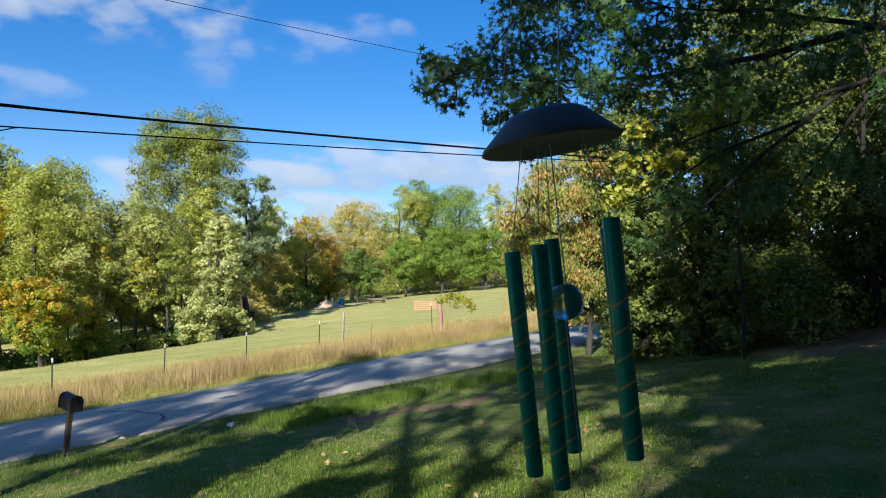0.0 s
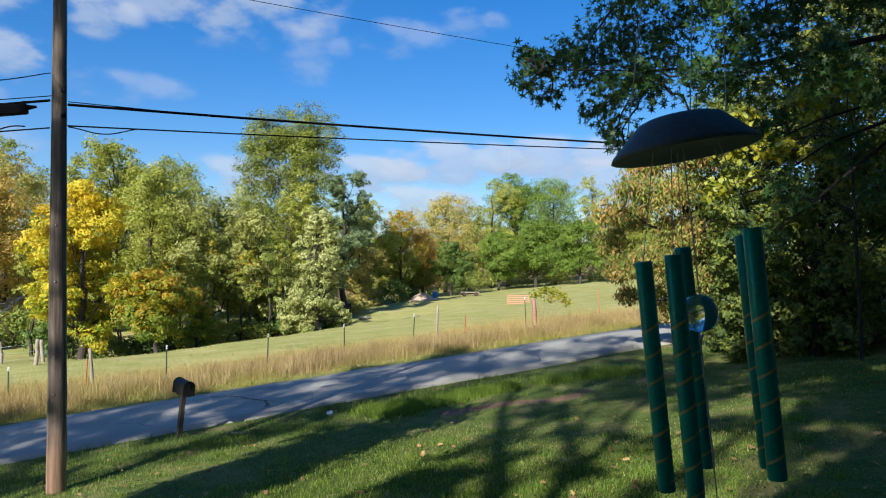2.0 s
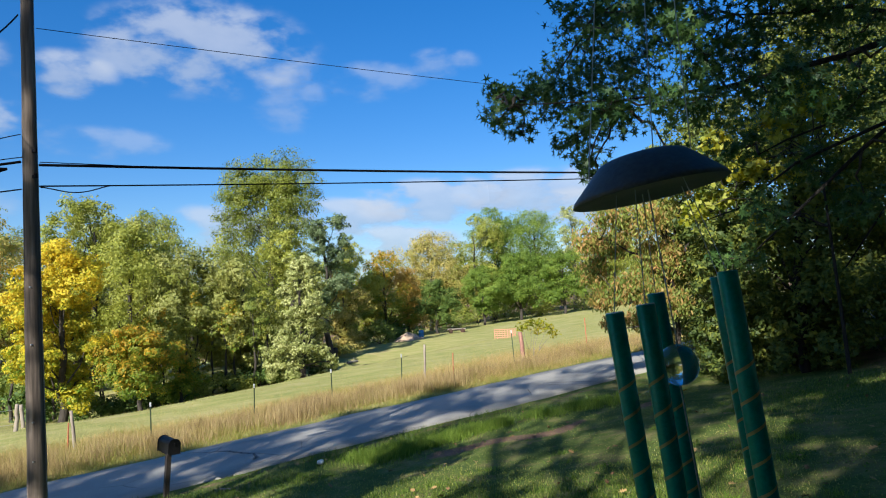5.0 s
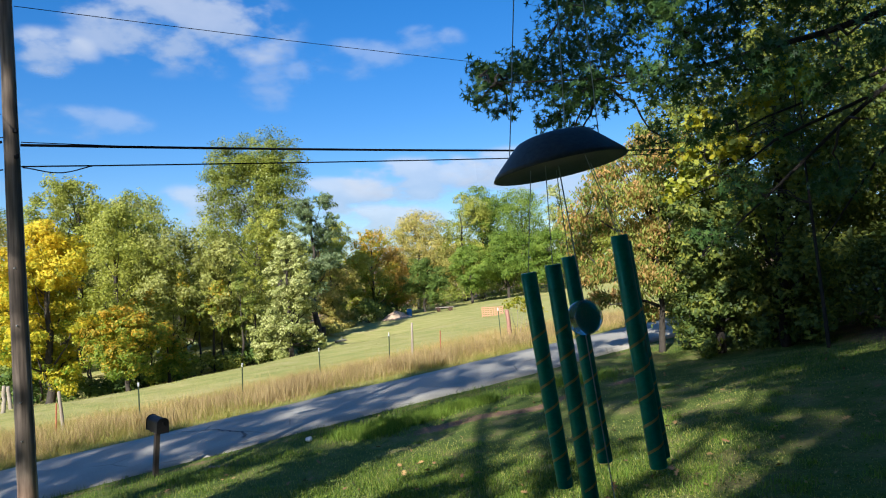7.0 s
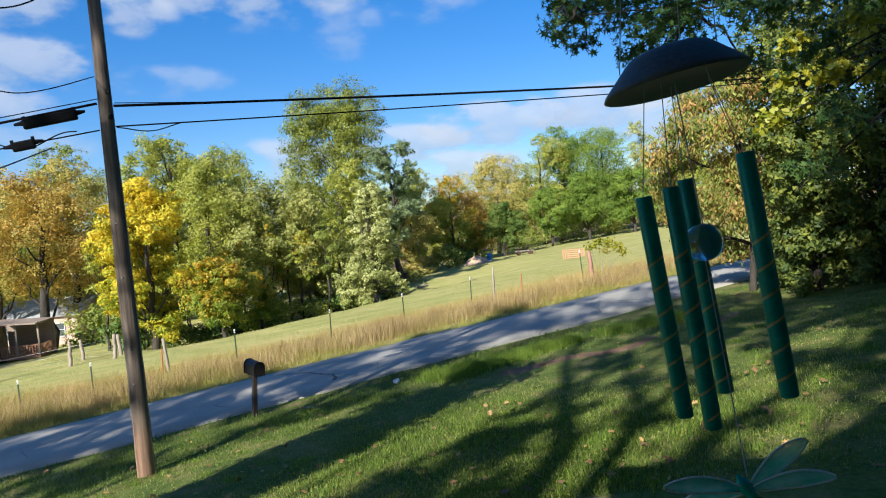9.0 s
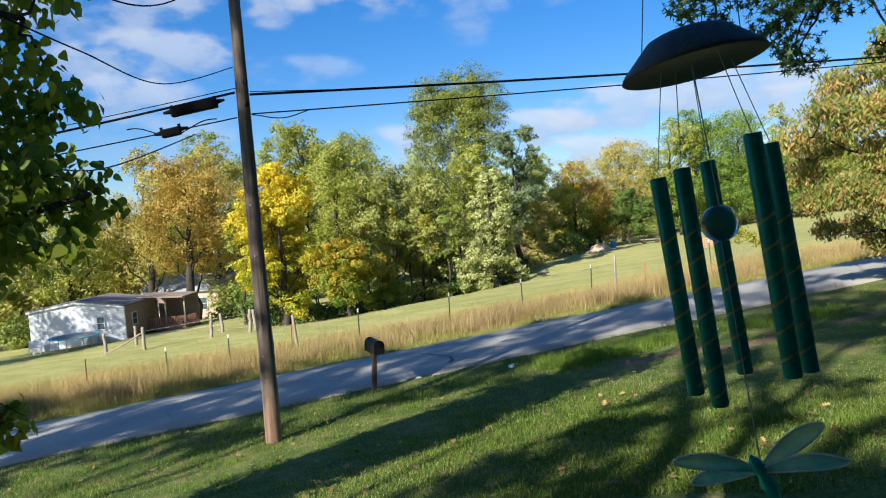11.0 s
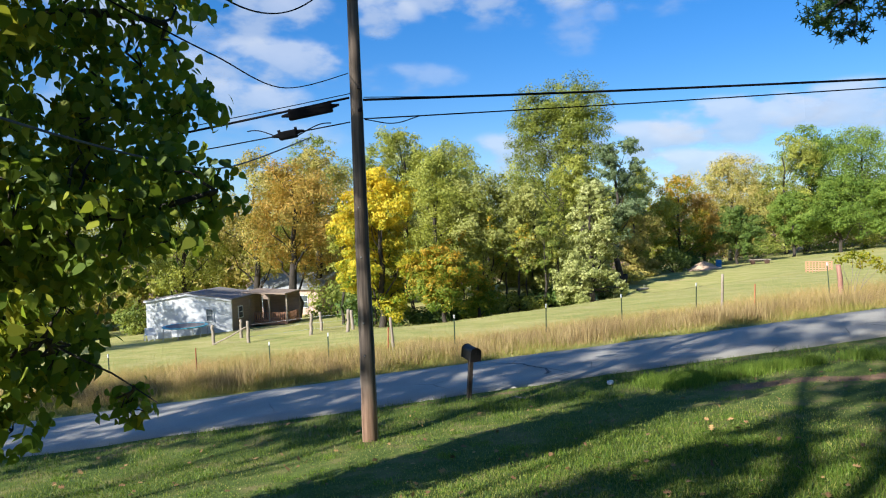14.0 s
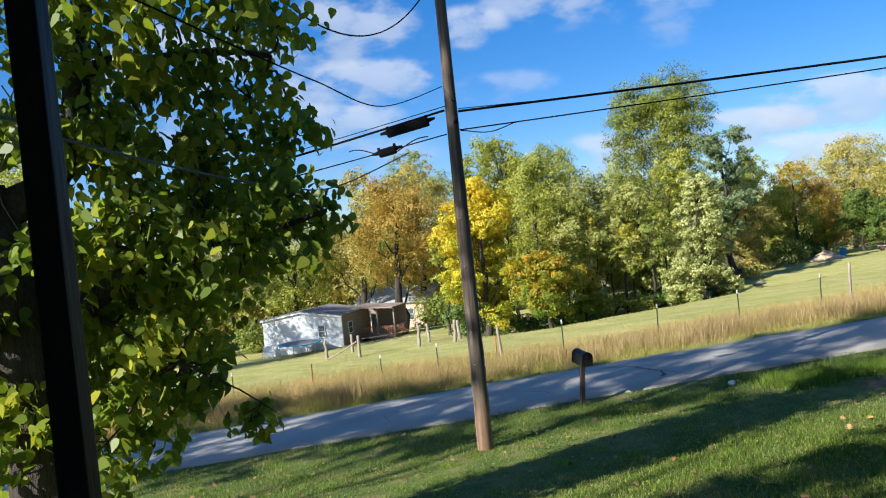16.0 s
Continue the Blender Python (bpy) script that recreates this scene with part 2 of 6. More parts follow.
# ---------------------------------------------------------------- builders
def mesh_np(name, V, F, mat, tone=None, smooth=False):
    """A mesh from arrays: V (n, 3), F (m, k)."""
    V, F = np.asarray(V, np.float32), np.asarray(F, np.int32)
    me = bpy.data.meshes.new(name)
    me.vertices.add(len(V))
    me.vertices.foreach_set("co", V.ravel())
    m, k = F.shape
    me.loops.add(m * k)
    me.loops.foreach_set("vertex_index", F.ravel())
    me.polygons.add(m)
    me.polygons.foreach_set("loop_start", np.arange(0, m * k, k, dtype=np.int32))
    me.polygons.foreach_set("loop_total", np.full(m, k, np.int32))
    if smooth:
        me.polygons.foreach_set("use_smooth", np.ones(m, bool))
    if tone is not None:
        a = me.attributes.new("tone", "FLOAT", "POINT")
        a.data.foreach_set("value", np.asarray(tone, np.float32))
    me.materials.append(mat)
    me.update(calc_edges=True)
    return me


def empty(name, x=0, y=0, z=0, rz=0.0, label="", category="", group="", kind=""):
    ob = new(name)
    ob.matrix_basis = pose(x, y, z, 0, 0, rz)
    return tagged(ob, label, category, group, kind)


def child(name, me, parent, label=""):
    ob = new(name, me)
    ob.parent = parent
    return tagged(ob, label)


def part(name, bm, material, parent=None, label="", smooth=False):
    me = bpy.data.meshes.new(name)
    bm.normal_update()
    bm.to_mesh(me)
    bm.free()
    me.materials.append(material)
    if smooth:
        for p in me.polygons:
            p.use_smooth = True
    ob = new(name, me)
    if parent:
        ob.parent = parent
    return tagged(ob, label)


def box(bm, cx, cy, cz, sx, sy, sz, rot=None, bevel=0.0):
    """Adds a box with its centre and sizes; bevelled where asked."""
    b2 = bmesh.new()
    bmesh.ops.create_cube(b2, size=1.0)
    bmesh.ops.scale(b2, vec=(sx, sy, sz), verts=b2.verts)
    if bevel:
        bmesh.ops.bevel(b2, geom=b2.edges[:], offset=bevel, segments=2, affect="EDGES", profile=0.6)
    m = Matrix.Translation((cx, cy, cz)) @ (rot or Matrix.Identity(4))
    bmesh.ops.transform(b2, matrix=m, verts=b2.verts)
    tmp = bpy.data.meshes.new("tmp")
    b2.to_mesh(tmp)
    b2.free()
    bm.from_mesh(tmp)
    bpy.data.meshes.remove(tmp)
    return bm


def tube_arrays(paths, sides=7):
    """Tubes along paths of (x, y, z, radius)."""
    VV, FF, n0 = [], [], 0
    for path in paths:
        p = np.array(path, float)
        d = np.gradient(p[:, :3], axis=0)
        d /= np.linalg.norm(d, axis=1)[:, None] + 1e-9
        up = np.where(np.abs(d[:, 2:3]) > 0.9, [[1.0, 0, 0]], [[0, 0, 1.0]])
        u = np.cross(d, up)
        u /= np.linalg.norm(u, axis=1)[:, None] + 1e-9
        w = np.cross(d, u)
        for i in range(1, len(p)):
            if u[i] @ u[i - 1] < 0:
                u[i], w[i] = -u[i], -w[i]
        a = np.linspace(0, 2 * np.pi, sides, endpoint=False)
        ring = p[:, None, :3] + p[:, 3][:, None, None] * (np.cos(a)[None, :, None] * u[:, None] + np.sin(a)[None, :, None] * w[:, None])
        VV.append(ring.reshape(-1, 3))
        i, j = np.meshgrid(np.arange(len(p) - 1), np.arange(sides), indexing="ij")
        j2 = (j + 1) % sides
        FF.append(np.stack([i * sides + j, i * sides + j2, (i + 1) * sides + j2, (i + 1) * sides + j], -1).reshape(-1, 4) + n0)
        n0 += len(p) * sides
    return np.concatenate(VV), np.concatenate(FF)


def tubes(name, paths, mat, parent=None, sides=7, label="", smooth=True):
    V, F = tube_arrays(paths, sides)
    ob = new(name, mesh_np(name, V, F, mat, smooth=smooth))
    if parent:
        ob.parent = parent
    return tagged(ob, label)


def bend(a, b, r0, r1, rng, n=6, sag=0.0, wob=0.08):
    """A limb from a to b: a wandering line with falling radius."""
    a, b = np.array(a, float), np.array(b, float)
    t = np.linspace(0, 1, n)[:, None]
    p = a + (b - a) * t
    ln = np.linalg.norm(b - a)
    p[1:-1] += rng.normal(0, wob * ln / 3, (n - 2, 3))
    p[:, 2] += sag * ln * np.sin(np.pi * t[:, 0])
    return np.concatenate([p, (r0 + (r1 - r0) * t)], 1)


def unit(v):
    return v / (np.linalg.norm(v, axis=-1, keepdims=True) + 1e-9)


def leaves(C, N, size, shape, rng, droop=0.0):
    """Leaf blades: centres C, normals N, sizes, a flat outline shape (k, 2) of unit length; a leaf is folded along its rib."""
    n, k = len(C), len(shape)
    ax = unit(np.cross(N, unit(rng.normal(size=(n, 3)))))
    if droop:
        ax = unit(ax * (1 - droop) + np.array([0, 0, -1.0]) * droop)
        N = unit(N - ax * np.sum(N * ax, 1, keepdims=True))
    bx = np.cross(N, ax)
    s = np.asarray(size)[:, None, None]
    sh = np.array(shape)
    V = C[:, None] + s * (sh[None, :, 0:1] * ax[:, None] + sh[None, :, 1:2] * bx[:, None] + 0.25 * np.abs(sh[None, :, 1:2]) * N[:, None])
    return V.reshape(-1, 3), np.arange(n * k).reshape(n, k)


TRI = [(-0.45, -0.34), (0.55, 0.0), (-0.3, 0.36)]
RHOMB = [(-0.5, 0), (0.05, -0.32), (0.5, 0), (0.05, 0.32)]
BROAD = [(-0.5, 0), (-0.38, -0.3), (0.0, -0.42), (0.3, -0.22), (0.55, 0), (0.3, 0.22), (0.0, 0.42), (-0.38, 0.3)]
LOBED = [(-0.5, 0), (-0.28, -0.1), (-0.3, -0.42), (-0.1, -0.12), (0.08, -0.46), (0.16, -0.12), (0.4, -0.3), (0.55, 0),
         (0.4, 0.3), (0.16, 0.12), (0.08, 0.46), (-0.1, 0.12), (-0.3, 0.42), (-0.28, 0.1)]
STAR = [(-0.5, 0), (-0.12, -0.08), (-0.24, -0.44), (0.04, -0.1), (0.22, -0.46), (0.2, -0.08), (0.6, 0), (0.2, 0.08), (0.22, 0.46), (0.04, 0.1), (-0.24, 0.44), (-0.12, 0.08)]
OVATE = [(-0.46, 0), (-0.42, -0.2), (-0.2, -0.36), (0.1, -0.3), (0.36, -0.13), (0.62, 0), (0.36, 0.13), (0.1, 0.3), (-0.2, 0.36), (-0.42, 0.2)]
VINE_LEAF = [(-0.46, 0), (-0.5, -0.16), (-0.34, -0.3), (-0.22, -0.46), (-0.04, -0.34), (0.12, -0.36), (0.26, -0.2), (0.56, 0), (0.26, 0.2), (0.12, 0.36), (-0.04, 0.34), (-0.22, 0.46), (-0.34, 0.3), (-0.5, 0.16)]
LANCE = [(-0.5, 0), (-0.15, -0.15), (0.2, -0.13), (0.55, 0), (0.2, 0.13), (-0.15, 0.15)]


# ---------------------------------------------------------------- the lie of the land
ROAD_LINE = np.array([(-160, -78), (-70, -28), (-45, -11), (-30, -0.8), (-20.6, 6.7), (-15, 11.3), (-12.6, 13.35), (-10.6, 15.0), (-7.2, 17.7), (-5.5, 19.2), (-2.5, 21.5), (0.1, 23.5), (3.0, 26.1), (9, 30.4), (22, 38.5), (60, 62), (160, 120)], float)
ROAD_HALF = 2.1


def resample(line, step=0.6):
    """A smooth run of points along a line of corners."""
    seg = np.linalg.norm(np.diff(line, axis=0), axis=1)
    s = np.concatenate([[0], np.cumsum(seg)])
    q = np.arange(0, s[-1], step)
    p = np.stack([np.interp(q, s, line[:, i]) for i in (0, 1)], 1)
    ker = np.ones(9) / 9
    pad = np.concatenate([np.repeat(p[:1], 4, 0), p, np.repeat(p[-1:], 4, 0)])
    return np.stack([np.convolve(pad[:, i], ker, "valid") for i in (0, 1)], 1)


ROAD_PTS = resample(ROAD_LINE)


def across(x, y):
    """Metres from the road's middle; above 0 on the side of the lawn."""
    x, y = np.atleast_1d(np.asarray(x, float)), np.atleast_1d(np.asarray(y, float))
    out = np.empty(x.shape)
    xf, yf, of = x.ravel(), y.ravel(), out.ravel()
    c, d = ROAD_PTS[:-1:2], np.diff(ROAD_PTS[::2], axis=0, append=ROAD_PTS[-1:] + 1)[:len(ROAD_PTS[:-1:2])]
    for i in range(0, len(xf), 4000):
        px, py = xf[i:i + 4000, None], yf[i:i + 4000, None]
        l2 = np.sum(d * d, 1) + 1e-9
        t = np.clip(((px - c[:, 0]) * d[:, 0] + (py - c[:, 1]) * d[:, 1]) / l2, 0, 1)
        ex, ey = px - c[:, 0] - t * d[:, 0], py - c[:, 1] - t * d[:, 1]
        r2 = ex * ex + ey * ey
        k = np.argmin(r2, 1)
        j = np.arange(len(k))
        sgn = np.sign(ex[j, k] * d[k, 1] - ey[j, k] * d[k, 0])
        of[i:i + 4000] = np.sqrt(r2[j, k]) * sgn
    return of.reshape(x.shape)


def smooth01(t):
    t = np.clip(t, 0, 1)
    return t * t * (3 - 2 * t)


def swale(x, y):
    """Depth of the hollow that runs along the wood's edge, and of the dip before the far maples."""
    u, v = (x + 26.5) * 0.541 + (y - 45) * 0.841, (x + 26.5) * 0.841 - (y - 45) * 0.541
    run = smooth01((u + 10) / 10) * smooth01((40 - u) / 14)
    return 1.2 * run * np.exp(-(v / 6.5) ** 2) + 0.5 * np.exp(-((x - 2) / 10) ** 2 - ((y - 76) / 11) ** 2)


def gz(x, y):
    """Height of the ground."""
    x, y = np.atleast_1d(np.asarray(x, float)), np.atleast_1d(np.asarray(y, float))
    s = across(x, y)
    xc, yc = np.clip(x, -90, 55), np.clip(y, -20, 150)
    road = 0.075 * (np.clip(x, -60, 40) + 8.5)
    field = -0.4 + 0.09 * (np.clip(xc, -75, 25) + 9) - 0.025 * (yc - 25) - swale(x, y)
    lawn = road + 1.1 * smooth01((s - 3.9) / 12)
    w = smooth01((-s - 2.3) / 5.0)
    z = np.where(s > 0, lawn, road * (1 - w) + field * w)
    far = smooth01((np.hypot(x, y - 40) - 150) / 200)
    z = z * (1 - far) - 2.0 * far
    rough = 0.03 * np.sin(x * 1.7 + 0.6 * y) * np.sin(y * 1.3 - 0.4 * x) + 0.05 * np.sin(0.5 * x + 1) * np.sin(0.43 * y)
    return z + rough * smooth01((np.abs(s) - 2.3) / 2.5)


def g1(x, y):
    return float(gz(x, y)[0])


def graded(lo, hi, near_lo, near_hi, step):
    a = list(np.arange(near_lo, near_hi, step))
    v, k = near_hi, step
    while v < hi:
        a.append(v)
        k *= 1.22
        v += k
    v, k = near_lo, step
    while v > lo:
        k *= 1.22
        v -= k
        a.insert(0, v)
    return np.array(a)


def bare(x, s):
    """How bare the red soil of the bank is: x along the road, s from its middle."""
    mid = 5.1 + 0.5 * np.clip(x + 1.9, 0, 2) + 0.12 * np.sin(3 * x)
    return smooth01(1 - np.abs(s - mid) / 0.5) * smooth01((x + 3.2) / 1.0) * smooth01((4.5 - x) / 2) * smooth01(0.8 + 0.6 * np.sin(2.1 * x + 1) * np.sin(0.9 * x))


def build_ground():
    xs, ys = graded(-3000, 3000, -32, 26, 0.4), graded(-3000, 3000, -6, 48, 0.4)
    X, Y = np.meshgrid(xs, ys)
    Zg = gz(X, Y)
    V = np.stack([X, Y, Zg], -1).reshape(-1, 3)
    nx, ny = len(xs), len(ys)
    i, j = np.meshgrid(np.arange(ny - 1), np.arange(nx - 1), indexing="ij")
    F = np.stack([i * nx + j, i * nx + j + 1, (i + 1) * nx + j + 1, (i + 1) * nx + j], -1).reshape(-1, 4)
    me = mesh_np("ground", V, F, GROUND, smooth=True)
    s = across(X, Y).ravel()
    x, y = X.ravel(), Y.ravel()
    fld = smooth01((-s - 1.5) / 2)
    wood = smooth01((x - 0.28 * y - 1.6) / 3) * smooth01((y - 12) / 5) * smooth01((s - 3) / 3)
    edge = np.maximum(bare(x, s), 0.5 * smooth01(1 - np.abs(s - 2.5) / 0.4)) * (s > 0)
    forest = smooth01((np.hypot(x + 5, y - 30) - 88) / 12)
    col = np.stack([fld, np.clip(wood * 0.75 + edge + forest * 0.6, 0, 1), 0.85 * smooth01((-s - 3.2) / 1.2) * smooth01((s + 13.0 + 1.2 * np.sin(x * 0.5)) / 6.0), 1 + 0 * s], 1)
    a = me.attributes.new("zone", "FLOAT_COLOR", "POINT")
    a.data.foreach_set("color", col.astype(np.float32).ravel())
    tagged(new("ground", me), "sloping lawn and mown hay field on rolling ground", "ground", kind="structure")


build_ground()


def build_road():
    p = ROAD_PTS[(ROAD_PTS[:, 0] > -75) & (ROAD_PTS[:, 0] < 62)]
    d = unit(np.gradient(p, axis=0))
    nrm = np.stack([d[:, 1], -d[:, 0]], 1)
    rng = np.random.default_rng(3)
    off = [-1, -0.985, -0.6, -0.2, 0.2, 0.6, 0.985, 1]
    wob = [np.convolve(rng.normal(0, 0.10, len(p)), np.ones(3) / 3, "same") for _ in range(2)]
    V = []
    for k, o in enumerate(off):
        w = ROAD_HALF * o + (wob[0] if o < -0.9 else wob[1] if o > 0.9 else 0)
        q = p + nrm * np.reshape(w, (-1, 1)) if np.ndim(w) else p + nrm * w
        z = 0.075 * (np.clip(q[:, 0], -60, 40) + 8.5) + 0.035 + 0.03 * (1 - o * o) - (0.12 if abs(o) == 1 else 0)
        V.append(np.concatenate([q, z[:, None]], 1))
    V = np.stack(V, 1)
    n, k = V.shape[:2]
    i, j = np.meshgrid(np.arange(n - 1), np.arange(k - 1), indexing="ij")
    F = np.stack([i * k + j, (i + 1) * k + j, (i + 1) * k + j + 1, i * k + j + 1], -1).reshape(-1, 4)
    ob = tagged(new("road", mesh_np("road", V.reshape(-1, 3), F, ROAD, smooth=True)), "grey worn chip-seal country road with patched cracks", "road", kind="structure")
    # a tarred crack that runs across
    dark = mat_noise("crack tar", (0.06, 0.058, 0.055), (0.13, 0.125, 0.12), 12)
    c = np.array([(-6.5, 16.6), (-6.6, 17.1), (-6.95, 17.5), (-7.3, 17.6), (-7.7, 18.0), (-8.2, 18.1), (-9.0, 18.3)])
    q = resample(c, 0.07)
    q += np.random.default_rng(5).normal(0, 0.035, q.shape)
    w = 0.012 + 0.03 * np.linspace(1, 0, len(q))
    dd = unit(np.gradient(q, axis=0))
    nn = np.stack([dd[:, 1], -dd[:, 0]], 1) * w[:, None]
    zz = 0.075 * (q[:, 0] + 8.5) + 0.073
    V = np.stack([np.column_stack([q - nn, zz]), np.column_stack([q + nn, zz])], 1).reshape(-1, 3)
    i = np.arange(len(q) - 1)
    F = np.stack([2 * i, 2 * i + 1, 2 * i + 3, 2 * i + 2], 1)
    child("crack", mesh_np("crack", V, F, dark), ob, "dark tarred crack across the road")


build_road()


# ---------------------------------------------------------------- grasses
def blades(name, P, height, width, mat, rng, lean=0.35, label="", category="grass", tone=None, seg=1):
    n = len(P)
    a = rng.uniform(0, 2 * np.pi, n)
    side = np.stack([np.cos(a), np.sin(a), 0 * a], 1) * np.asarray(width)[:, None] * 0.5
    b = rng.uniform(0, 2 * np.pi, n)
    tip = np.stack([np.cos(b), np.sin(b), 0 * b], 1) * (np.asarray(height) * rng.uniform(0, lean, n))[:, None]
    tip[:, 2] = height
    V = np.stack([P - side, P + side, P + tip], 1).reshape(-1, 3)
    t = np.repeat(tone if tone is not None else rng.random(n), 3)
    ob = new(name, mesh_np(name, V, np.arange(3 * n).reshape(n, 3), mat, t))
    return tagged(ob, label, category, kind="stuff")


def polar(n, az0, az1, d0, d1, rng):
    """Points round the porch, as dense near as far in the view."""
    az, d = np.radians(rng.uniform(az0, az1, n)), np.exp(rng.uniform(np.log(d0), np.log(d1), n))
    return np.stack([d * np.sin(az), d * np.cos(az)], 1)


def patch(x, y, f, seed):
    r = np.random.default_rng(seed)
    out = np.zeros(len(x))
    for _ in range(5):
        k = r.normal(0, f, 2)
        out += np.sin(x * k[0] + y * k[1] + r.uniform(0, 6))
    return smooth01(out / 5 + 0.5)


def grow():
    rng = np.random.default_rng(11)
    p = polar(400000, -80, 42, 6, 24, rng)
    s = across(p[:, 0], p[:, 1])
    wood = smooth01((p[:, 0] - 0.28 * p[:, 1] - 1.6) / 3) * smooth01((p[:, 1] - 12) / 5)
    lush = patch(p[:, 0], p[:, 1], 0.9, 1)
    ok = (s > 2.15) & (rng.random(len(p)) > 0.75 * wood) & (rng.random(len(p)) < 0.2 + 0.8 * lush ** 1.5) & (rng.random(len(p)) > 0.7 * bare(p[:, 0], s))
    p, s, lush = p[ok], s[ok], lush[ok]
    edge = smooth01((5.2 - s) / 1.6) * patch(p[:, 0], p[:, 1], 2.2, 12) ** 1.5
    h = rng.uniform(0.012, 0.05, len(p)) * (0.6 + 1.1 * lush) + edge * (0.2 + 0.8 * lush) * rng.uniform(0.0, 0.13, len(p))
    P = np.column_stack([p, gz(p[:, 0], p[:, 1]) - 0.005])
    blades("lawn_grass", P, h, rng.uniform(0.008, 0.016, len(p)), LAWN_BLADE, rng, 0.7, "patchy green lawn grass with longer blades by the road",
           tone=np.clip(0.8 - 0.6 * lush - 0.25 * edge + 0.9 * bare(p[:, 0], s) + rng.normal(0, 0.22, len(p)), 0, 1))
    # clover and plantain among the blades
    p = polar(45000, -80, 42, 6, 20, rng)
    s = across(p[:, 0], p[:, 1])
    ok = (s > 2.4) & (rng.random(len(p)) < 0.3 + 0.5 * patch(p[:, 0], p[:, 1], 1.6, 6))
    p = p[ok]
    C = np.column_stack([p, gz(p[:, 0], p[:, 1]) + rng.uniform(0.015, 0.05, len(p))])
    V, F = leaves(C, unit(np.array([0, 0, 1.0]) + rng.normal(0, 0.45, C.shape)), rng.uniform(0.018, 0.045, len(C)), RHOMB, rng)
    tagged(new("clover", mesh_np("clover", V, F, LAWN_BLADE, np.repeat(rng.uniform(0, 0.45, len(C)), 4))), "low clover and broad-leaved weeds in the lawn", "weeds", kind="stuff")
    # bright tufts on the bank
    c = np.array([(-3.2, 15.8), (-2.9, 16.1), (-2.4, 16.4), (-1.2, 17.6), (-0.7, 17.8), (-1.7, 17.2), (-3.6, 15.9), (-3.0, 16.3), (-2.0, 16.9), (2.0, 19.2), (1.4, 18.9), (0.4, 18.3)])
    k = rng.integers(0, len(c), 15000)
    q = c[k] + rng.normal(0, 1, (15000, 2)) * rng.uniform(0.12, 0.4, len(c))[k][:, None]
    P = np.column_stack([q, gz(q[:, 0], q[:, 1])])
    blades("grass_tufts", P, rng.uniform(0.08, 0.27, 15000), np.full(15000, 0.012), TUFT_BLADE, rng, 0.7, "bright green tufts of long grass on the bank", tone=rng.uniform(0.1, 0.9, 15000))
    # stray longer tufts in the lawn
    c = polar(260, -75, 38, 6, 17, rng)
    c = c[across(c[:, 0], c[:, 1]) > 3]
    q = c[rng.integers(0, len(c), 16000)] + rng.normal(0, 0.09, (16000, 2))
    P = np.column_stack([q, gz(q[:, 0], q[:, 1])])
    blades("lawn_tufts", P, rng.uniform(0.04, 0.11, 16000), rng.uniform(0.006, 0.012, 16000), TUFT_BLADE, rng, 0.9, "longer green tufts scattered in the lawn", tone=rng.uniform(0.1, 0.75, 16000))
    # the unmown verge between road and fence
    p = polar(1100000, -72, 24, 15, 66, rng)
    s = across(p[:, 0], p[:, 1])
    dens = patch(p[:, 0], p[:, 1], 0.55, 4)
    clump = patch(p[:, 0], p[:, 1], 2.4, 14)
    reach = 11.5 + 3.0 * patch(p[:, 0], p[:, 1], 0.25, 31)
    ok = (s < -2.3) & (s > -reach) & (rng.random(len(p)) < (0.25 + 0.35 * dens + 0.4 * clump) * smooth01((s + reach) / 4.0))
    p, s, dens, clump, reach = p[ok], s[ok], dens[ok], clump[ok], reach[ok]
    nearroad = smooth01((s + 3.7 + 1.2 * clump) / 1.6)
    h = rng.uniform(0.08, 1.0, len(p)) ** 1.3 * (0.30 + 0.34 * dens + 0.40 * clump) * (1 - 0.72 * nearroad) * (0.3 + 0.7 * smooth01((s + reach) / 6.0))
    P = np.column_stack([p, gz(p[:, 0], p[:, 1])])
    blades("tall_grass", P, h + 0.04, rng.uniform(0.007, 0.018, len(p)), TALL_BLADE, rng, 1.5, "tall straw-coloured dry grass along the fence",
           tone=np.clip(0.28 + 0.3 * dens + 0.55 * (patch(p[:, 0], p[:, 1], 1.3, 21) - 0.35) - 0.6 * nearroad + rng.normal(0, 0.22, len(p)), 0, 1))
    # field sward farther off
    p = polar(125000, -70, 20, 20, 100, rng)
    s = across(p[:, 0], p[:, 1])
    ok = (s < -6)
    p = p[ok]
    P = np.column_stack([p, gz(p[:, 0], p[:, 1])])
    d = np.hypot(p[:, 0], p[:, 1])
    blades("field_grass", P, rng.uniform(0.03, 0.08, len(p)), 0.010 + d * 0.0003, FIELD_BLADE, rng, 0.8, "short mown yellow-green field grass",
           tone=np.clip(patch(p[:, 0], p[:, 1], 0.12, 9) * 0.6 + rng.normal(0.15, 0.15, len(p)), 0, 1))
    # rusty weed clumps
    n = 270
    az = np.radians(rng.uniform(-58, 10, n * 8))
    q = np.stack([np.sin(az), np.cos(az)], 1) * rng.uniform(18, 38, n * 8)[:, None]
    s = across(q[:, 0], q[:, 1])
    q = q[(s < -3.4) & (s > -8.6) & (rng.random(len(q)) < np.where(q[:, 0] < -9, 0.7, 1.0))][:n]
    P, H, T = [], [], []
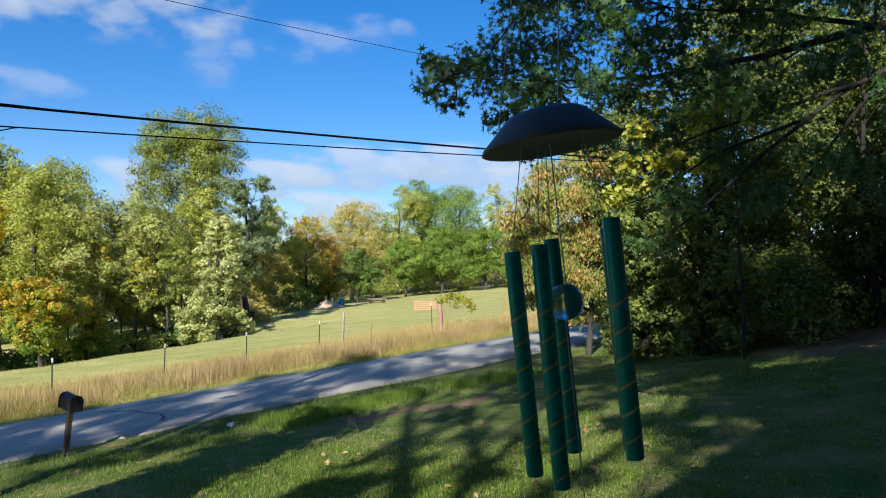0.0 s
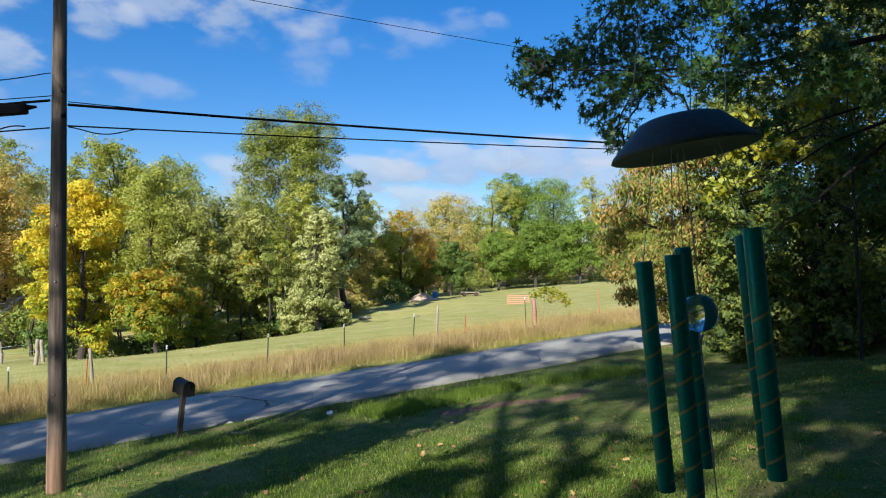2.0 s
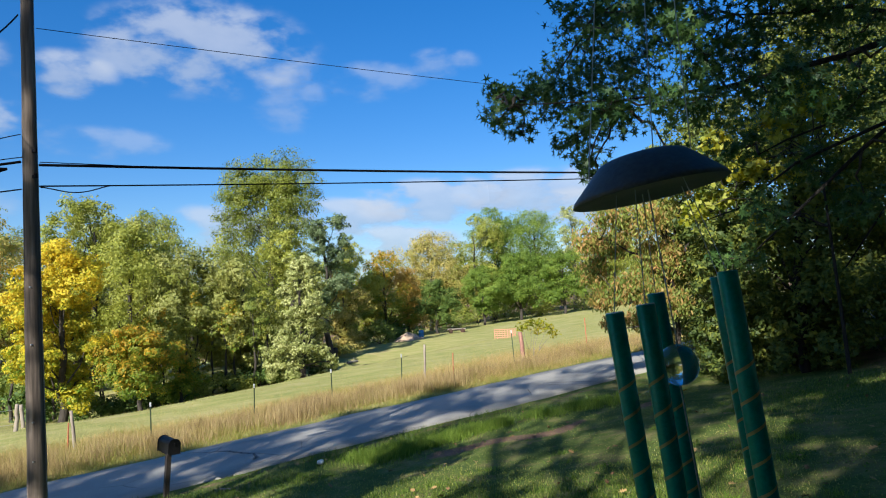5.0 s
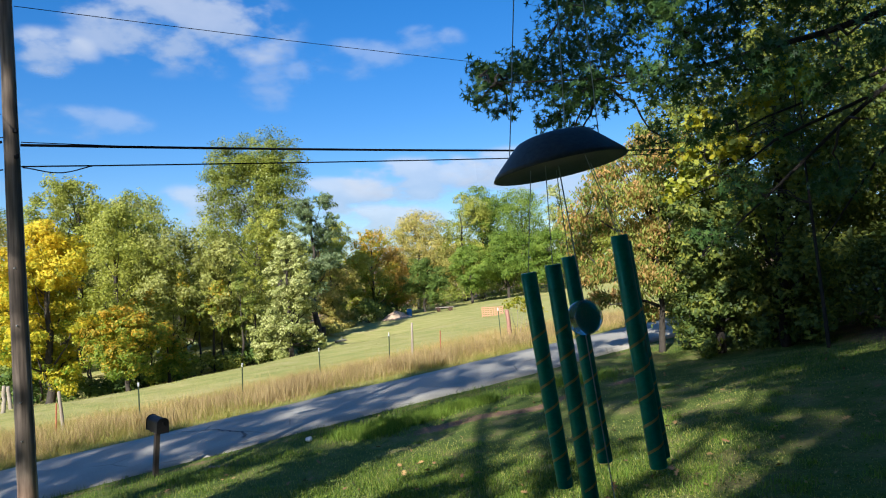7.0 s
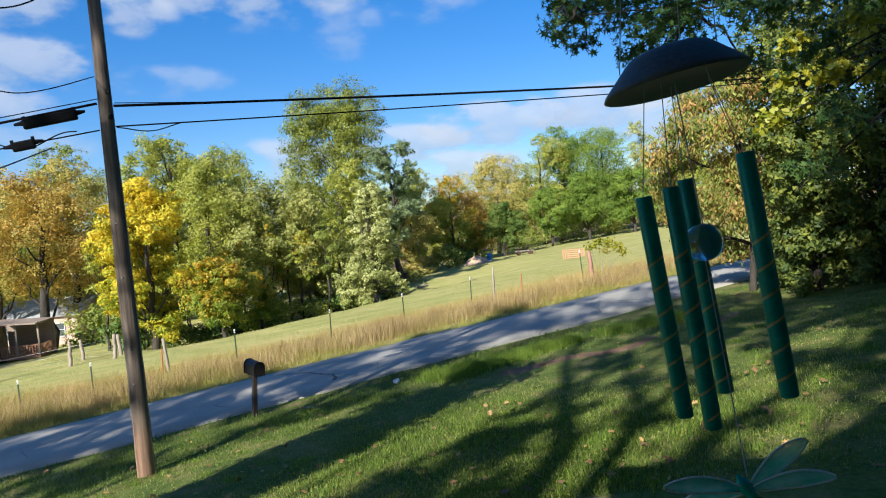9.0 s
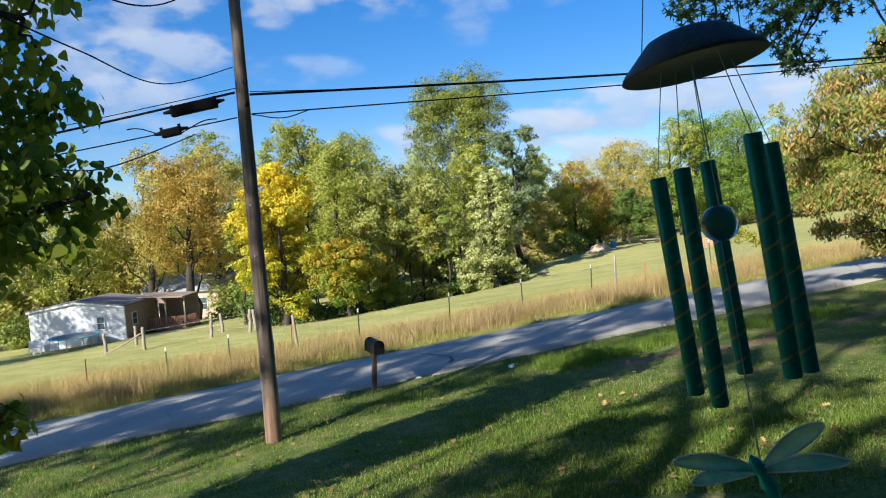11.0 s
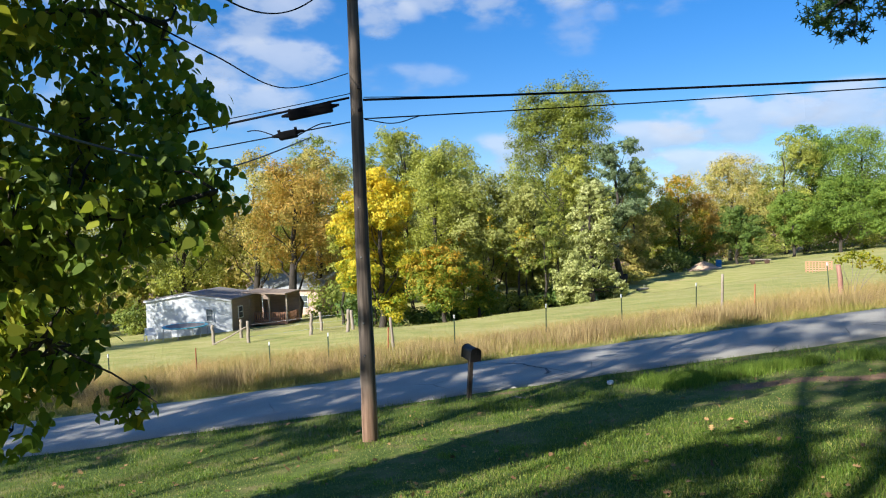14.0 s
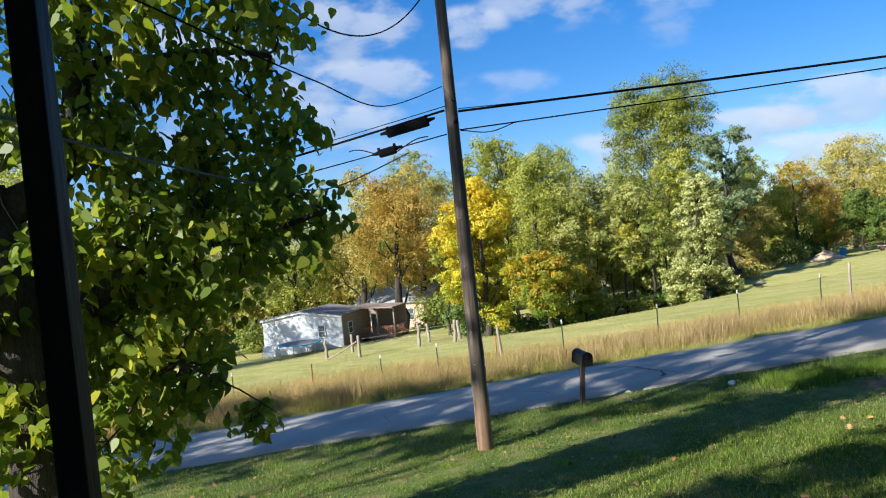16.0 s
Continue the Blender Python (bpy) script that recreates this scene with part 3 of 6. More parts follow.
    for x, y in q:
        m = 320
        r, top = rng.uniform(0.4, 1.1), rng.uniform(0.35, 0.85)
        c = rng.normal(0, 1, (m, 2)) * [r * 0.6, r * 0.5] + [x, y]
        P.append(np.column_stack([c, gz(c[:, 0], c[:, 1])]))
        H.append(top * rng.uniform(0.45, 1.05, m) * np.exp(-0.25 * ((c[:, 0] - x) ** 2 + (c[:, 1] - y) ** 2) / r ** 2))
        T.append(np.clip(rng.random() + rng.normal(0, 0.15, m), 0, 1))
    P, H, T = np.concatenate(P), np.concatenate(H), np.concatenate(T)
    blades("weeds", P, H, rng.uniform(0.009, 0.02, len(P)), WEED_LEAF, rng, 0.5, "rust-brown dry weed stems in the verge", "weeds", tone=T)
    # leaves that lie on the lawn
    p = polar(650, -70, 40, 6.0, 20, rng)
    s = across(p[:, 0], p[:, 1])
    p = p[s > 2.6]
    C = np.column_stack([p, gz(p[:, 0], p[:, 1]) + 0.06])
    N = unit(np.array([0, 0, 1.0]) + rng.normal(0, 0.35, C.shape))
    V, F = leaves(C, N, rng.uniform(0.04, 0.12, len(C)), LOBED, rng)
    tagged(new("fallen_leaves", mesh_np("fallen_leaves", V, F, LITTER, np.repeat(rng.random(len(C)), len(LOBED)))), "brown and yellow fallen leaves on the lawn", "leaves", kind="stuff")


grow()


# ---------------------------------------------------------------- trees
def crown_cloud(rng, n, blobs, size, normal_out=1.0, fill=0.15, heart=None):
    """Leaf places in blobs (x, y, z, rx, rz): mostly a shell, with hanging gaps."""
    B = np.array(blobs, float)
    w = B[:, 3] ** 2
    k = rng.choice(len(B), n, p=w / w.sum())
    d = unit(rng.normal(size=(n, 3)))
    r = np.where(rng.random(n) < fill, rng.random(n) ** 0.5, rng.uniform(0.78, 1.08, n))
    r *= 1 + 0.22 * np.sin(d[:, 0] * 5 + k) * np.sin(d[:, 1] * 6 + 2 * k) + 0.12 * np.sin(d[:, 2] * 9 + k)
    C = B[k, :3] + d * r[:, None] * np.stack([B[k, 3], B[k, 3], B[k, 4]], 1)
    if heart is not None:
        d = unit(d * 0.6 + unit(B[k, :3] - heart[k]))
    N = unit(d * normal_out + unit(rng.normal(size=(n, 3))) * (0.6 if heart is None else 0.62) + np.array([0, 0, 0.25]))
    tone = np.clip(rng.random(len(B))[k] * 0.8 + rng.normal(0.1, 0.12, n), 0, 1)
    return C, N, rng.uniform(0.65, 1.35, n) * size, tone


def blobs_in(rng, n, base, height, radius, low, shape, spread=1.0):
    """Clumps of a crown between the heights low and height above base."""
    out = []
    top = height
    for i in range(n):
        u = (i + rng.random()) / n
        z = low + (top - low) * u
        if shape == "cone":
            prof = 1.05 - 0.85 * u
        elif shape == "column":
            prof = 1.12 - 0.42 * u * u
        elif shape == "vase":
            prof = 0.45 + 0.6 * math.sin(math.pi * (0.15 + 0.7 * u))
        else:
            prof = math.sqrt(max(0.05, 1 - (2 * u - 0.85) ** 2 * 0.8))
        a = rng.uniform(0, 2 * math.pi)
        if shape == "lobes" and u > 0.5:
            k = i % 3
            z = low + (top - low) * (0.5 + 0.5 * (2 * u - 1) ** 0.8)
            br = radius * rng.uniform(0.38, 0.5)
            out.append((base[0] + radius * ((-0.52, 0.02, 0.55)[k] + rng.normal(0, 0.10)), base[1] + radius * rng.normal((-0.1, 0.2, -0.15)[k], 0.12),
                        base[2] + min(z, top * (0.965, 1.0, 0.985)[k] - br * 0.7), br, br * 1.15))
            continue
        rr = radius * prof * rng.uniform(0.25, 0.8)
        br = radius * rng.uniform(0.26, 0.5) * (0.55 + 0.45 * prof) * spread
        zz = min(z, top - br * 0.7)
        out.append((base[0] + rr * math.cos(a), base[1] + rr * math.sin(a), base[2] + zz, br, br * rng.uniform(0.7, 0.95)))
    return out


def tree(x, y, height, radius, low, leaf, seed, shape="round", n=5200, size=0.30, blobs=22, trunk=None, label="", category="tree", bark=None, name="tree", group="wood edge", dense=2.5, fine=0.9, spread=1.0):
    rng = np.random.default_rng(seed)
    z = g1(x, y)
    base = np.array([x, y, z])
    r0 = trunk or 0.018 * height + 0.05
    bl = blobs_in(rng, blobs, base, height, radius, low, shape, spread)
    lean = rng.normal(0, 0.02 * height, 2)
    mid = base + [lean[0], lean[1], height * 0.82]
    limbs = [bend(base - [0, 0, 0.25], mid, r0 * 1.15, r0 * 0.2, rng, 9, 0, 0.03)]
    tr = limbs[0]
    for b in bl[::2]:
        f = np.clip((b[2] - z - 0.22 * height) / (0.82 * height), 0.18, 0.9)
        k = f * (len(tr) - 1)
        i = int(k)
        st = tr[i, :3] + (tr[min(i + 1, len(tr) - 1), :3] - tr[i, :3]) * (k - i)
        limbs.append(bend(st, b[:3], r0 * 0.34 * (1.1 - f), 0.015 + r0 * 0.04, rng, 6, 0.06, 0.12))
    root = empty(name, x, y, z, 0, label, category, group)
    V, F = tube_arrays(limbs, 6)
    child("trunk", mesh_np("trunk", V - base, F, bark or BARK, smooth=True), root)
    clumps, heart = [], []
    for b in bl:
        for _ in range(18):
            d = unit(rng.normal(size=3) + [0, 0, 0.15])
            k = rng.uniform(0.16, 0.46)
            f = rng.uniform(0.5, 1.15)
            clumps.append((b[0] + d[0] * b[3] * f, b[1] + d[1] * b[3] * f, b[2] + d[2] * b[4] * f, b[3] * k, b[3] * k * 0.75))
            heart.append(b[:3])
    C, N, S, T = crown_cloud(rng, int(n * dense * 1.5), clumps, size * fine * 0.72, 0.8, 0.6, np.array(heart))
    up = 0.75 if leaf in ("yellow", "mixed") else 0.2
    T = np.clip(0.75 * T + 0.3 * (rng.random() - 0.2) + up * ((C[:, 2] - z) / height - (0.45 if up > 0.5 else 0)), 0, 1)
    V, F = leaves(C - base, N, S, TRI, rng)
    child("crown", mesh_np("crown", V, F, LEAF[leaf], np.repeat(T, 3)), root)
    return root


tree(-38.5, 61.0, 17.6, 5.0, 3.0, "olive", 46, n=8000, blobs=40, spread=0.8, label="round olive-green tree in the wood")
# the wood beyond the field, from the house side towards the road's far end
tree(-58, 50, 15.5, 5.8, 4.0, "olive", 1, n=6000, label="olive-green tree beside the white house")
tree(-51, 53, 17.0, 5.2, 4.5, "tan", 2, label="yellow-brown tree behind the white house")
tree(-44.0, 50.5, 14.4, 5.2, 5.3, "orange", 3, n=6500, trunk=0.42, label="orange-brown tree with a dark trunk before the pink house")
tree(-52, 64, 20.0, 4.6, 5.0, "green", 4, label="tall green tree behind the houses")
tree(-47, 58, 17, 5.4, 3.5, "tan", 5, label="brown-green tree behind the pink house")
tree(-42.5, 65.5, 18.4, 4.2, 5.5, "silver", 6, label="grey-green feathery tree top in the wood")
tree(-37.5, 70.5, 17.4, 5.4, 4.0, "green", 7, n=6000, label="dark green round tree in the wood")
tree(-28.4, 41.5, 11.2, 3.7, 1.5, "yellow", 8, n=11500, size=0.26, blobs=38, spread=0.8, label="bright yellow maple at the field's edge")
tree(-24.0, 42.8, 5.6, 2.6, 1.8, "mixed", 9, n=6000, size=0.24, label="low maple turning green, yellow and orange")
tree(-23.6, 47.5, 4.3, 2.0, 0.4, "mixed", 10, n=2600, size=0.22, blobs=12, label="small yellow-orange tree at the wood's edge")
tree(-34.5, 62.5, 15.4, 4.4, 3.0, "pale", 45, n=6000, blobs=30, label="pale willow-like tree in the wood")
tree(-30.5, 53.5, 13.2, 4.8, 2.6, "olive", 11, n=7000, blobs=28, label="broad olive-green willow-like tree")
tree(-26.5, 55.5, 11.0, 4.0, 2.0, "pale", 12, n=6500, blobs=26, label="pale olive tree with tan tips")
tree(-22.8, 57, 10.4, 3.4, 1.7, "pale", 13, n=5600, shape="vase", label="pale olive shrubby tree")
tree(-25.2, 70.7, 20.6, 4.9, 2.0, "poplar", 14, "lobes", n=20000, size=0.27, blobs=70, spread=0.8, trunk=0.36, label="tall cottonwood that rises over the wood")
tree(-21.6, 66, 13.0, 3.6, 1.0, "olive", 15, n=5600, label="olive tree at the foot of the cottonwood")
tree(-18.4, 67.5, 14.2, 2.9, 5.0, "dusk", 16, n=4200, blobs=26, shape="vase", spread=0.8, label="blue-green feathery tree behind the cottonwood")
tree(-16.9, 54.0, 9.7, 4.3, 0.3, "silver", 17, "cone", n=11000, size=0.25, blobs=56, spread=0.55, label="silvery white-green tree with low boughs")
tree(-20.7, 88, 13.0, 3.6, 1.5, "olive", 18, label="green tree in the wood")
tree(-17.5, 93, 11.8, 4.6, 1.0, "mixed", 19, n=5600, label="green and orange tree in the wood")
tree(-20.0, 80, 9.0, 3.4, 0.5, "tan", 20, n=4500, label="brown-green tree in the wood")
tree(-15.6, 98.6, 9.5, 4.4, 0.6, "orange", 21, n=5000, label="orange-tan tree in the wood")
tree(-14.0, 112, 15.4, 7.0, 2.0, "tan", 22, n=8000, size=0.36, blobs=30, label="broad tan-olive tree on the rise")
tree(-7, 120, 18.0, 5.6, 3.0, "olive", 23, n=6000, size=0.36, label="olive tree on the rise")
tree(-4.6, 125, 19.4, 6.0, 3.0, "maple", 24, n=6500, size=0.38, label="tall green tree on the rise")
tree(3.0, 125, 17.6, 8.0, 3.0, "maple", 25, n=8500, size=0.38, blobs=34, label="broad green tree on the rise")
tree(0.2, 105, 10.0, 4.4, 2.6, "maple", 26, n=6200, size=0.32, blobs=28, label="bright green maple at the top of the field")
tree(-5.1, 102, 8.3, 3.9, 2.4, "maple", 27, n=5600, size=0.32, label="green maple with a pale trunk")
tree(-10.9, 94.0, 6.9, 3.2, 1.7, "deep", 28, n=5200, size=0.28, label="dark green low tree in the field corner")
tree(9.2, 119.0, 17.2, 2.6, 9.0, "silver", 29, n=2600, size=0.22, blobs=20, shape="vase", label="thin feathery pale tree")
tree(6.4, 104, 9.0, 3.8, 2.0, "maple", 30, n=5600, size=0.32, label="green tree at the field's end")
tree(15, 113, 11, 6.5, 1.5, "olive", 31, n=5600, size=0.36, label="olive tree at the field's end")
tree(22, 105, 14, 7, 2, "tan", 32, n=5600, size=0.36, label="tan tree by the road's far end")
# added behind the near leaves to throw dappled shade on the white house
tree(-50.2, 19.0, 16.5, 5.4, 6.0, "olive", 44, n=5200, label="olive tree added to shade the white house")
tree(-63, 42, 12, 5.0, 2.5, "pale", 33, n=2800, size=0.38, label="pale green tree beyond the field")
tree(-70, 36, 14, 5.6, 2.5, "olive", 34, n=2800, size=0.38, label="olive tree beyond the field")
tree(-66, 27, 10, 4.6, 2.0, "pale", 35, n=2800, size=0.38, label="pale tree beyond the field")
tree(-74, 20, 13, 5.8, 2.5, "green", 36, n=2800, size=0.38, label="green tree beyond the field")
tree(-80, 9, 12, 5.6, 2.5, "pale", 37, n=2800, size=0.38, label="pale green tree far along the road")
tree(-33, 78, 15, 6.0, 2, "olive", 38, n=2800, size=0.38, label="olive tree deep in the wood")
tree(-60, 66, 15, 6.0, 2, "olive", 39, n=2800, size=0.38, label="olive tree behind the houses")
tree(-28, 92, 13, 6.0, 2, "green", 40, n=2800, size=0.38, label="green tree deep in the wood")


def bush(x, y, h, r, leaf, seed, n=1500, size=0.2, label="", name="bush", group="undergrowth"):
    rng = np.random.default_rng(seed)
    z = g1(x, y)
    base = np.array([x, y, z])
    bl = [(x + rng.normal(0, r * 0.45), y + rng.normal(0, r * 0.45), z + h * rng.uniform(0.15, 0.8), r * rng.uniform(0.35, 0.6), h * rng.uniform(0.22, 0.34)) for _ in range(9)]
    root = empty(name, x, y, z, 0, label, "bush", group)
    V, F = tube_arrays([bend(base - [0, 0, 0.1], b[:3], 0.04, 0.01, rng, 5) for b in bl], 5)
    tagged(child("stem", mesh_np("stem", V - base, F, TWIG), root), kind="stuff")
    C, N, S, T = crown_cloud(rng, n, bl, size)
    C[:, 2] = np.maximum(C[:, 2], z + 0.03)
    V, F = leaves(C - base, N, S, RHOMB, rng)
    child("foliage", mesh_np("foliage", V, F, LEAF[leaf], np.repeat(T, 4)), root)
    return root


# the deep green bushes carry the shade under the crowns in their colour
rb = np.random.default_rng(77)
for i, (bx, by, bh, br, kind) in enumerate([
        (-33, 46, 2.2, 2.0, "deep"), (-28, 46.5, 1.7, 2.0, "deep"), (-26.5, 50, 2.0, 2.2, "deep"), (-23.8, 52.5, 1.8, 2.2, "olive"),
        (-21.5, 55.5, 2.0, 2.2, "deep"), (-20.0, 57.0, 2.2, 2.0, "deep"), (-17.6, 57, 2.2, 1.8, "deep"), (-36, 50, 3.4, 2.4, "green"), (-39.5, 51, 3.0, 2.0, "green"),
        (-19.0, 72, 1.8, 2.0, "tan"), (-19.2, 80, 1.4, 2.2, "tan"), (-16.8, 84.5, 2.6, 1.9, "green"), (-15.5, 92, 2.2, 2.2, "deep"),
        (-10.0, 108, 3.0, 4.0, "green"), (-4.0, 110, 3.0, 4.0, "green"), (3.0, 112, 3.0, 4.4, "olive"), (10, 116, 3.4, 5.0, "green"), (17, 108, 3.4, 4.0, "green"),
        (-52, 60, 3.0, 3.0, "olive"), (-57, 44, 2.6, 2.2, "green")]):
    bush(bx, by, bh, br, kind, 200 + i, n=2200, size=0.24, label="tangled green undergrowth at the wood's edge")
rs = np.random.default_rng(88)
for i in range(16):
    f = i / 15
    sx, sy = -33 + 12.5 * f + rs.normal(0, 0.5), 44 + 12 * f + rs.normal(0, 0.7)
    tree(sx, sy, rs.uniform(5.5, 8.5), rs.uniform(1.0, 1.6), 3.2, ["olive", "mixed", "green"][i % 3], 600 + i, n=420, size=0.24, blobs=8, trunk=rs.uniform(0.07, 0.13), label="slim young tree with a bare stem at the wood's edge", group="young edge trees")
# dark wall of leaves deep in the wood
for i in range(26):
    a = radians(-62 + i * 3.2)
    d = 92 if i < 14 else 138
    tree(d * math.sin(a), d * math.cos(a), rb.uniform(10, 13), 6.5, 0.5, ["olive", "green", "tan"][i % 3], 300 + i, n=2400, size=0.58, dense=1.2, fine=1.2, label="tree deep in the wood behind the field", group="deep wood")


# ---------------------------------------------------------------- trees near the porch
def view_place(az, el, d, z0=4.1):
    """A place by azimuth and elevation in the camera's view, at an assumed level distance."""
    a = radians(az)
    return np.array([d * math.sin(a), d * math.cos(a), z0 + d * math.tan(radians(el))])


def near_tree(name, x, y, limbs, sprays, leaf, shape, size, n, seed, label, bark=BARK, droop=0.0, extra=(), twigs=2):
    """A tree of given limbs, whose sprays (place, radius) carry single leaves on twigs."""
    rng = np.random.default_rng(seed)
    z = g1(x, y)
    base = np.array([x, y, z])
    root = empty(name, x, y, z, 0, label, "tree")
    for k, limb in enumerate(limbs):
        V, F = tube_arrays([limb], 9)
        nm = "limb" if k else "trunk"
        child(nm, mesh_np(nm, V - base, F, bark, smooth=True), root)
    ends = np.concatenate([l[1:, :3] for l in limbs])
    tw, B = [], []
    for p, r in sprays:
        p = np.array(p, float)
        k = np.argmin(np.linalg.norm(ends - p, axis=1))
        tw.append(bend(ends[k], p, 0.02, 0.007, rng, 7, 0.05, 0.15))
        B.append((*p, r, r * 0.75))
        for _ in range(twigs):
            q = p + unit(rng.normal(size=3)) * r * rng.uniform(0.6, 1.0) * [1, 1, 0.7]
            tw.append(bend(p, q, 0.009, 0.004, rng, 5, -0.05, 0.15))
            B.append((*q, r * 0.45, r * 0.35))
    V, F = tube_arrays(tw, 5)
    tagged(child("twig", mesh_np("twig", V - base, F, TWIG), root), kind="stuff")
    C, N, S, T = crown_cloud(rng, n, B, size, 0.35, 0.75)
    V, F = leaves(C - base, N, S, shape, rng, droop)
    child("crown", mesh_np("crown", V, F, LEAF[leaf], np.repeat(T, len(shape))), root)
    for nm, lf, frac in extra:
        m = int(n * frac)
        C, N, S, T = crown_cloud(rng, m, B[::3], size, 0.35, 0.75)
        V, F = leaves(C - base, N, S, shape, rng, droop)
        child(nm, mesh_np(nm, V, F, LEAF[lf], np.repeat(T, len(shape))), root, "yellowed leaves among the green")
    return root


def left_tree():
    rng = np.random.default_rng(21)
    x, y = -7.43, 2.96
    z = g1(x, y)
    fork = view_place(-70.9, 6.0, 8.0)
    low = view_place(-69.0, -9, 8.0)
    L = [np.array([(x + 0.06, y + 0.04, z - 0.3, 0.48), (x + 0.06, y + 0.04, z + 0.5, 0.38), (*(low + [0.06, 0.1, 0]), 0.35), (*(view_place(-69.9, -2, 8) + [0.05, 0.09, 0]), 0.35), (*fork, 0.3)]),
         bend(fork, view_place(-71, 24, 8.2), 0.19, 0.10, rng, 7, 0, 0.04),
         bend(fork - [0, 0, 0.4], view_place(-80, 13, 7.6), 0.17, 0.06, rng, 6, -0.05, 0.05),
         np.array([(*(fork - [0, 0, 0.3]), 0.2), (*view_place(-66.5, 6, 8.0), 0.17), (*view_place(-64.4, 9, 8.0), 0.15), (*view_place(-63.6, 15, 8.0), 0.12), (*view_place(-62, 24, 8.2), 0.08)]),
         np.array([(*view_place(-69.3, -3, 8.0), 0.14), (*view_place(-65, -2.5, 7.8), 0.12), (*view_place(-60.5, 0.5, 7.6), 0.10), (*view_place(-57, 1.6, 7.5), 0.07), (*view_place(-53, 1.2, 7.5), 0.045), (*view_place(-47, 3.0, 7.4), 0.02)]),
         bend(view_place(-63.6, 14, 8.0), view_place(-50, 15, 7.6), 0.08, 0.025, rng, 7, 0.05, 0.06),
         bend(view_place(-65, -2.5, 7.8), view_place(-58, -8, 7.4), 0.03, 0.012, rng, 6, 0.0, 0.06),
         bend(view_place(-58, -8, 7.4), view_place(-52, -12.5, 7.4), 0.012, 0.006, rng, 5, 0.06, 0.06)]
    S = []
    for k, (az, el, r) in enumerate([(-46.5, 17, 0.55), (-50, 20, 0.6), (-54, 18, 0.6), (-58, 21, 0.6), (-49, 12, 0.5), (-46, 9.5, 0.42), (-53, 13, 0.5), (-57, 14, 0.5), (-62, 18, 0.5), (-67, 21, 0.5), (-74, 19, 0.6),
                      (-46.5, 4.5, 0.4), (-49, 2, 0.45), (-52, 5, 0.42), (-55, 8, 0.42), (-47.5, -0.5, 0.36), (-51.5, -2, 0.4), (-55, 1, 0.42), (-59, 4, 0.4), (-58, -3, 0.42), (-55, -5, 0.36),
                      (-54.4, -6.8, 0.36), (-56.5, -9.5, 0.42), (-51.5, -12.5, 0.3), (-60, -8, 0.42), (-62.5, -5, 0.4), (-59.5, -13, 0.4), (-63.5, -12, 0.4), (-65, -15, 0.4), (-67.5, -17, 0.4),  
                      (-74.5, -1, 0.45), (-77, 4, 0.5), (-78, 10, 0.5), (-81, 15, 0.6), (-62, 0, 0.3), (-50, 25, 0.7), (-60, 27, 0.7), (-70, 27, 0.7), (-80, 24, 0.7), (-84, 3, 0.7), (-65, 10, 0.5), (-60, 9, 0.5), (-66, 16, 0.5), (-70, 15, 0.5), (-73, 10, 0.5), (-76, 15, 0.5), (-74, 23, 0.6), (-79, 19, 0.6), (-64, 23, 0.6), (-56, 24, 0.6), (-75, 4, 0.45), (-61, 14, 0.45), (-82, 9, 0.6), (-72, -3, 0.35), (-70.5, -8, 0.3), (-67, -6, 0.3), (-71.5, -12, 0.3), (-75, -4, 0.4), (-69, 2, 0.45), (-72, 6, 0.5), (-66, -10, 0.3), (-78, -1, 0.5), (-71, 10, 0.5), (-68, 7, 0.45),
                      (-61.8, 8.9, 0.34), (-59.7, 8.8, 0.34), (-52.5, 8.3, 0.34), (-51.8, 9.0, 0.34), (-48.5, 8.0, 0.34), (-66.8, 6.2, 0.34), (-61.2, 6.3, 0.34), (-58.2, 4.4, 0.34), (-55.4, 5.0, 0.34), (-52.6, 5.9, 0.34), (-47.9, 5.4, 0.34), (-47.6, 4.7, 0.34), (-64.6, 2.9, 0.34), (-62.5, 3.3, 0.34), (-57.7, 2.5, 0.34), (-54.5, 3.1, 0.34), (-51.6, 2.3, 0.34), (-49.2, 2.5, 0.34), (-44.9, 2.0, 0.34), (-67.6, 1.8, 0.34), (-66.1, 1.7, 0.34), (-60.3, 1.0, 0.34), (-56.1, -0.8, 0.34),
                      (-64.7, 1.6, 0.3), (-62.8, 0.7, 0.3), (-58.6, -0.5, 0.3), (-55.9, -0.1, 0.3), (-61.5, -1.9, 0.3), (-59.7, -1.9, 0.3), (-56.4, -1.5, 0.3), (-54.2, -2.6, 0.3), (-64.3, -2.8, 0.3), (-62.4, -2.8, 0.3), (-57.3, -5.8, 0.3), (-65.1, -4.6, 0.3), (-60.1, -5.9, 0.3), (-65.1, -9.1, 0.3), (-63.1, -8.9, 0.3), (-59.9, -8.9, 0.3), (-56.2, -10.2, 0.3), (-71.0, -2.1, 0.3), (-70.3, -5.3, 0.3), (-71.1, -9.0, 0.3), (-72.1, -11.8, 0.3)]):
        if -77 < az < -65.5 and el > 3 and k % 2:
            continue
        S.append((view_place(az - 2.9 * max(0.0, min(1.0, (az + 68) / 14)), el, rng.uniform(7.0, 8.8)), r * 1.08))
    root = near_tree("catalpa_tree", x, y, L, S, "big", OVATE, 0.126, 14500, 22, "old forked tree with broad green leaves beside the porch", droop=0.5, bark=TRUNK_BARK, twigs=4, extra=[("yellow_leaves", "gold", 0.07)])
    base = np.array([x, y, z])
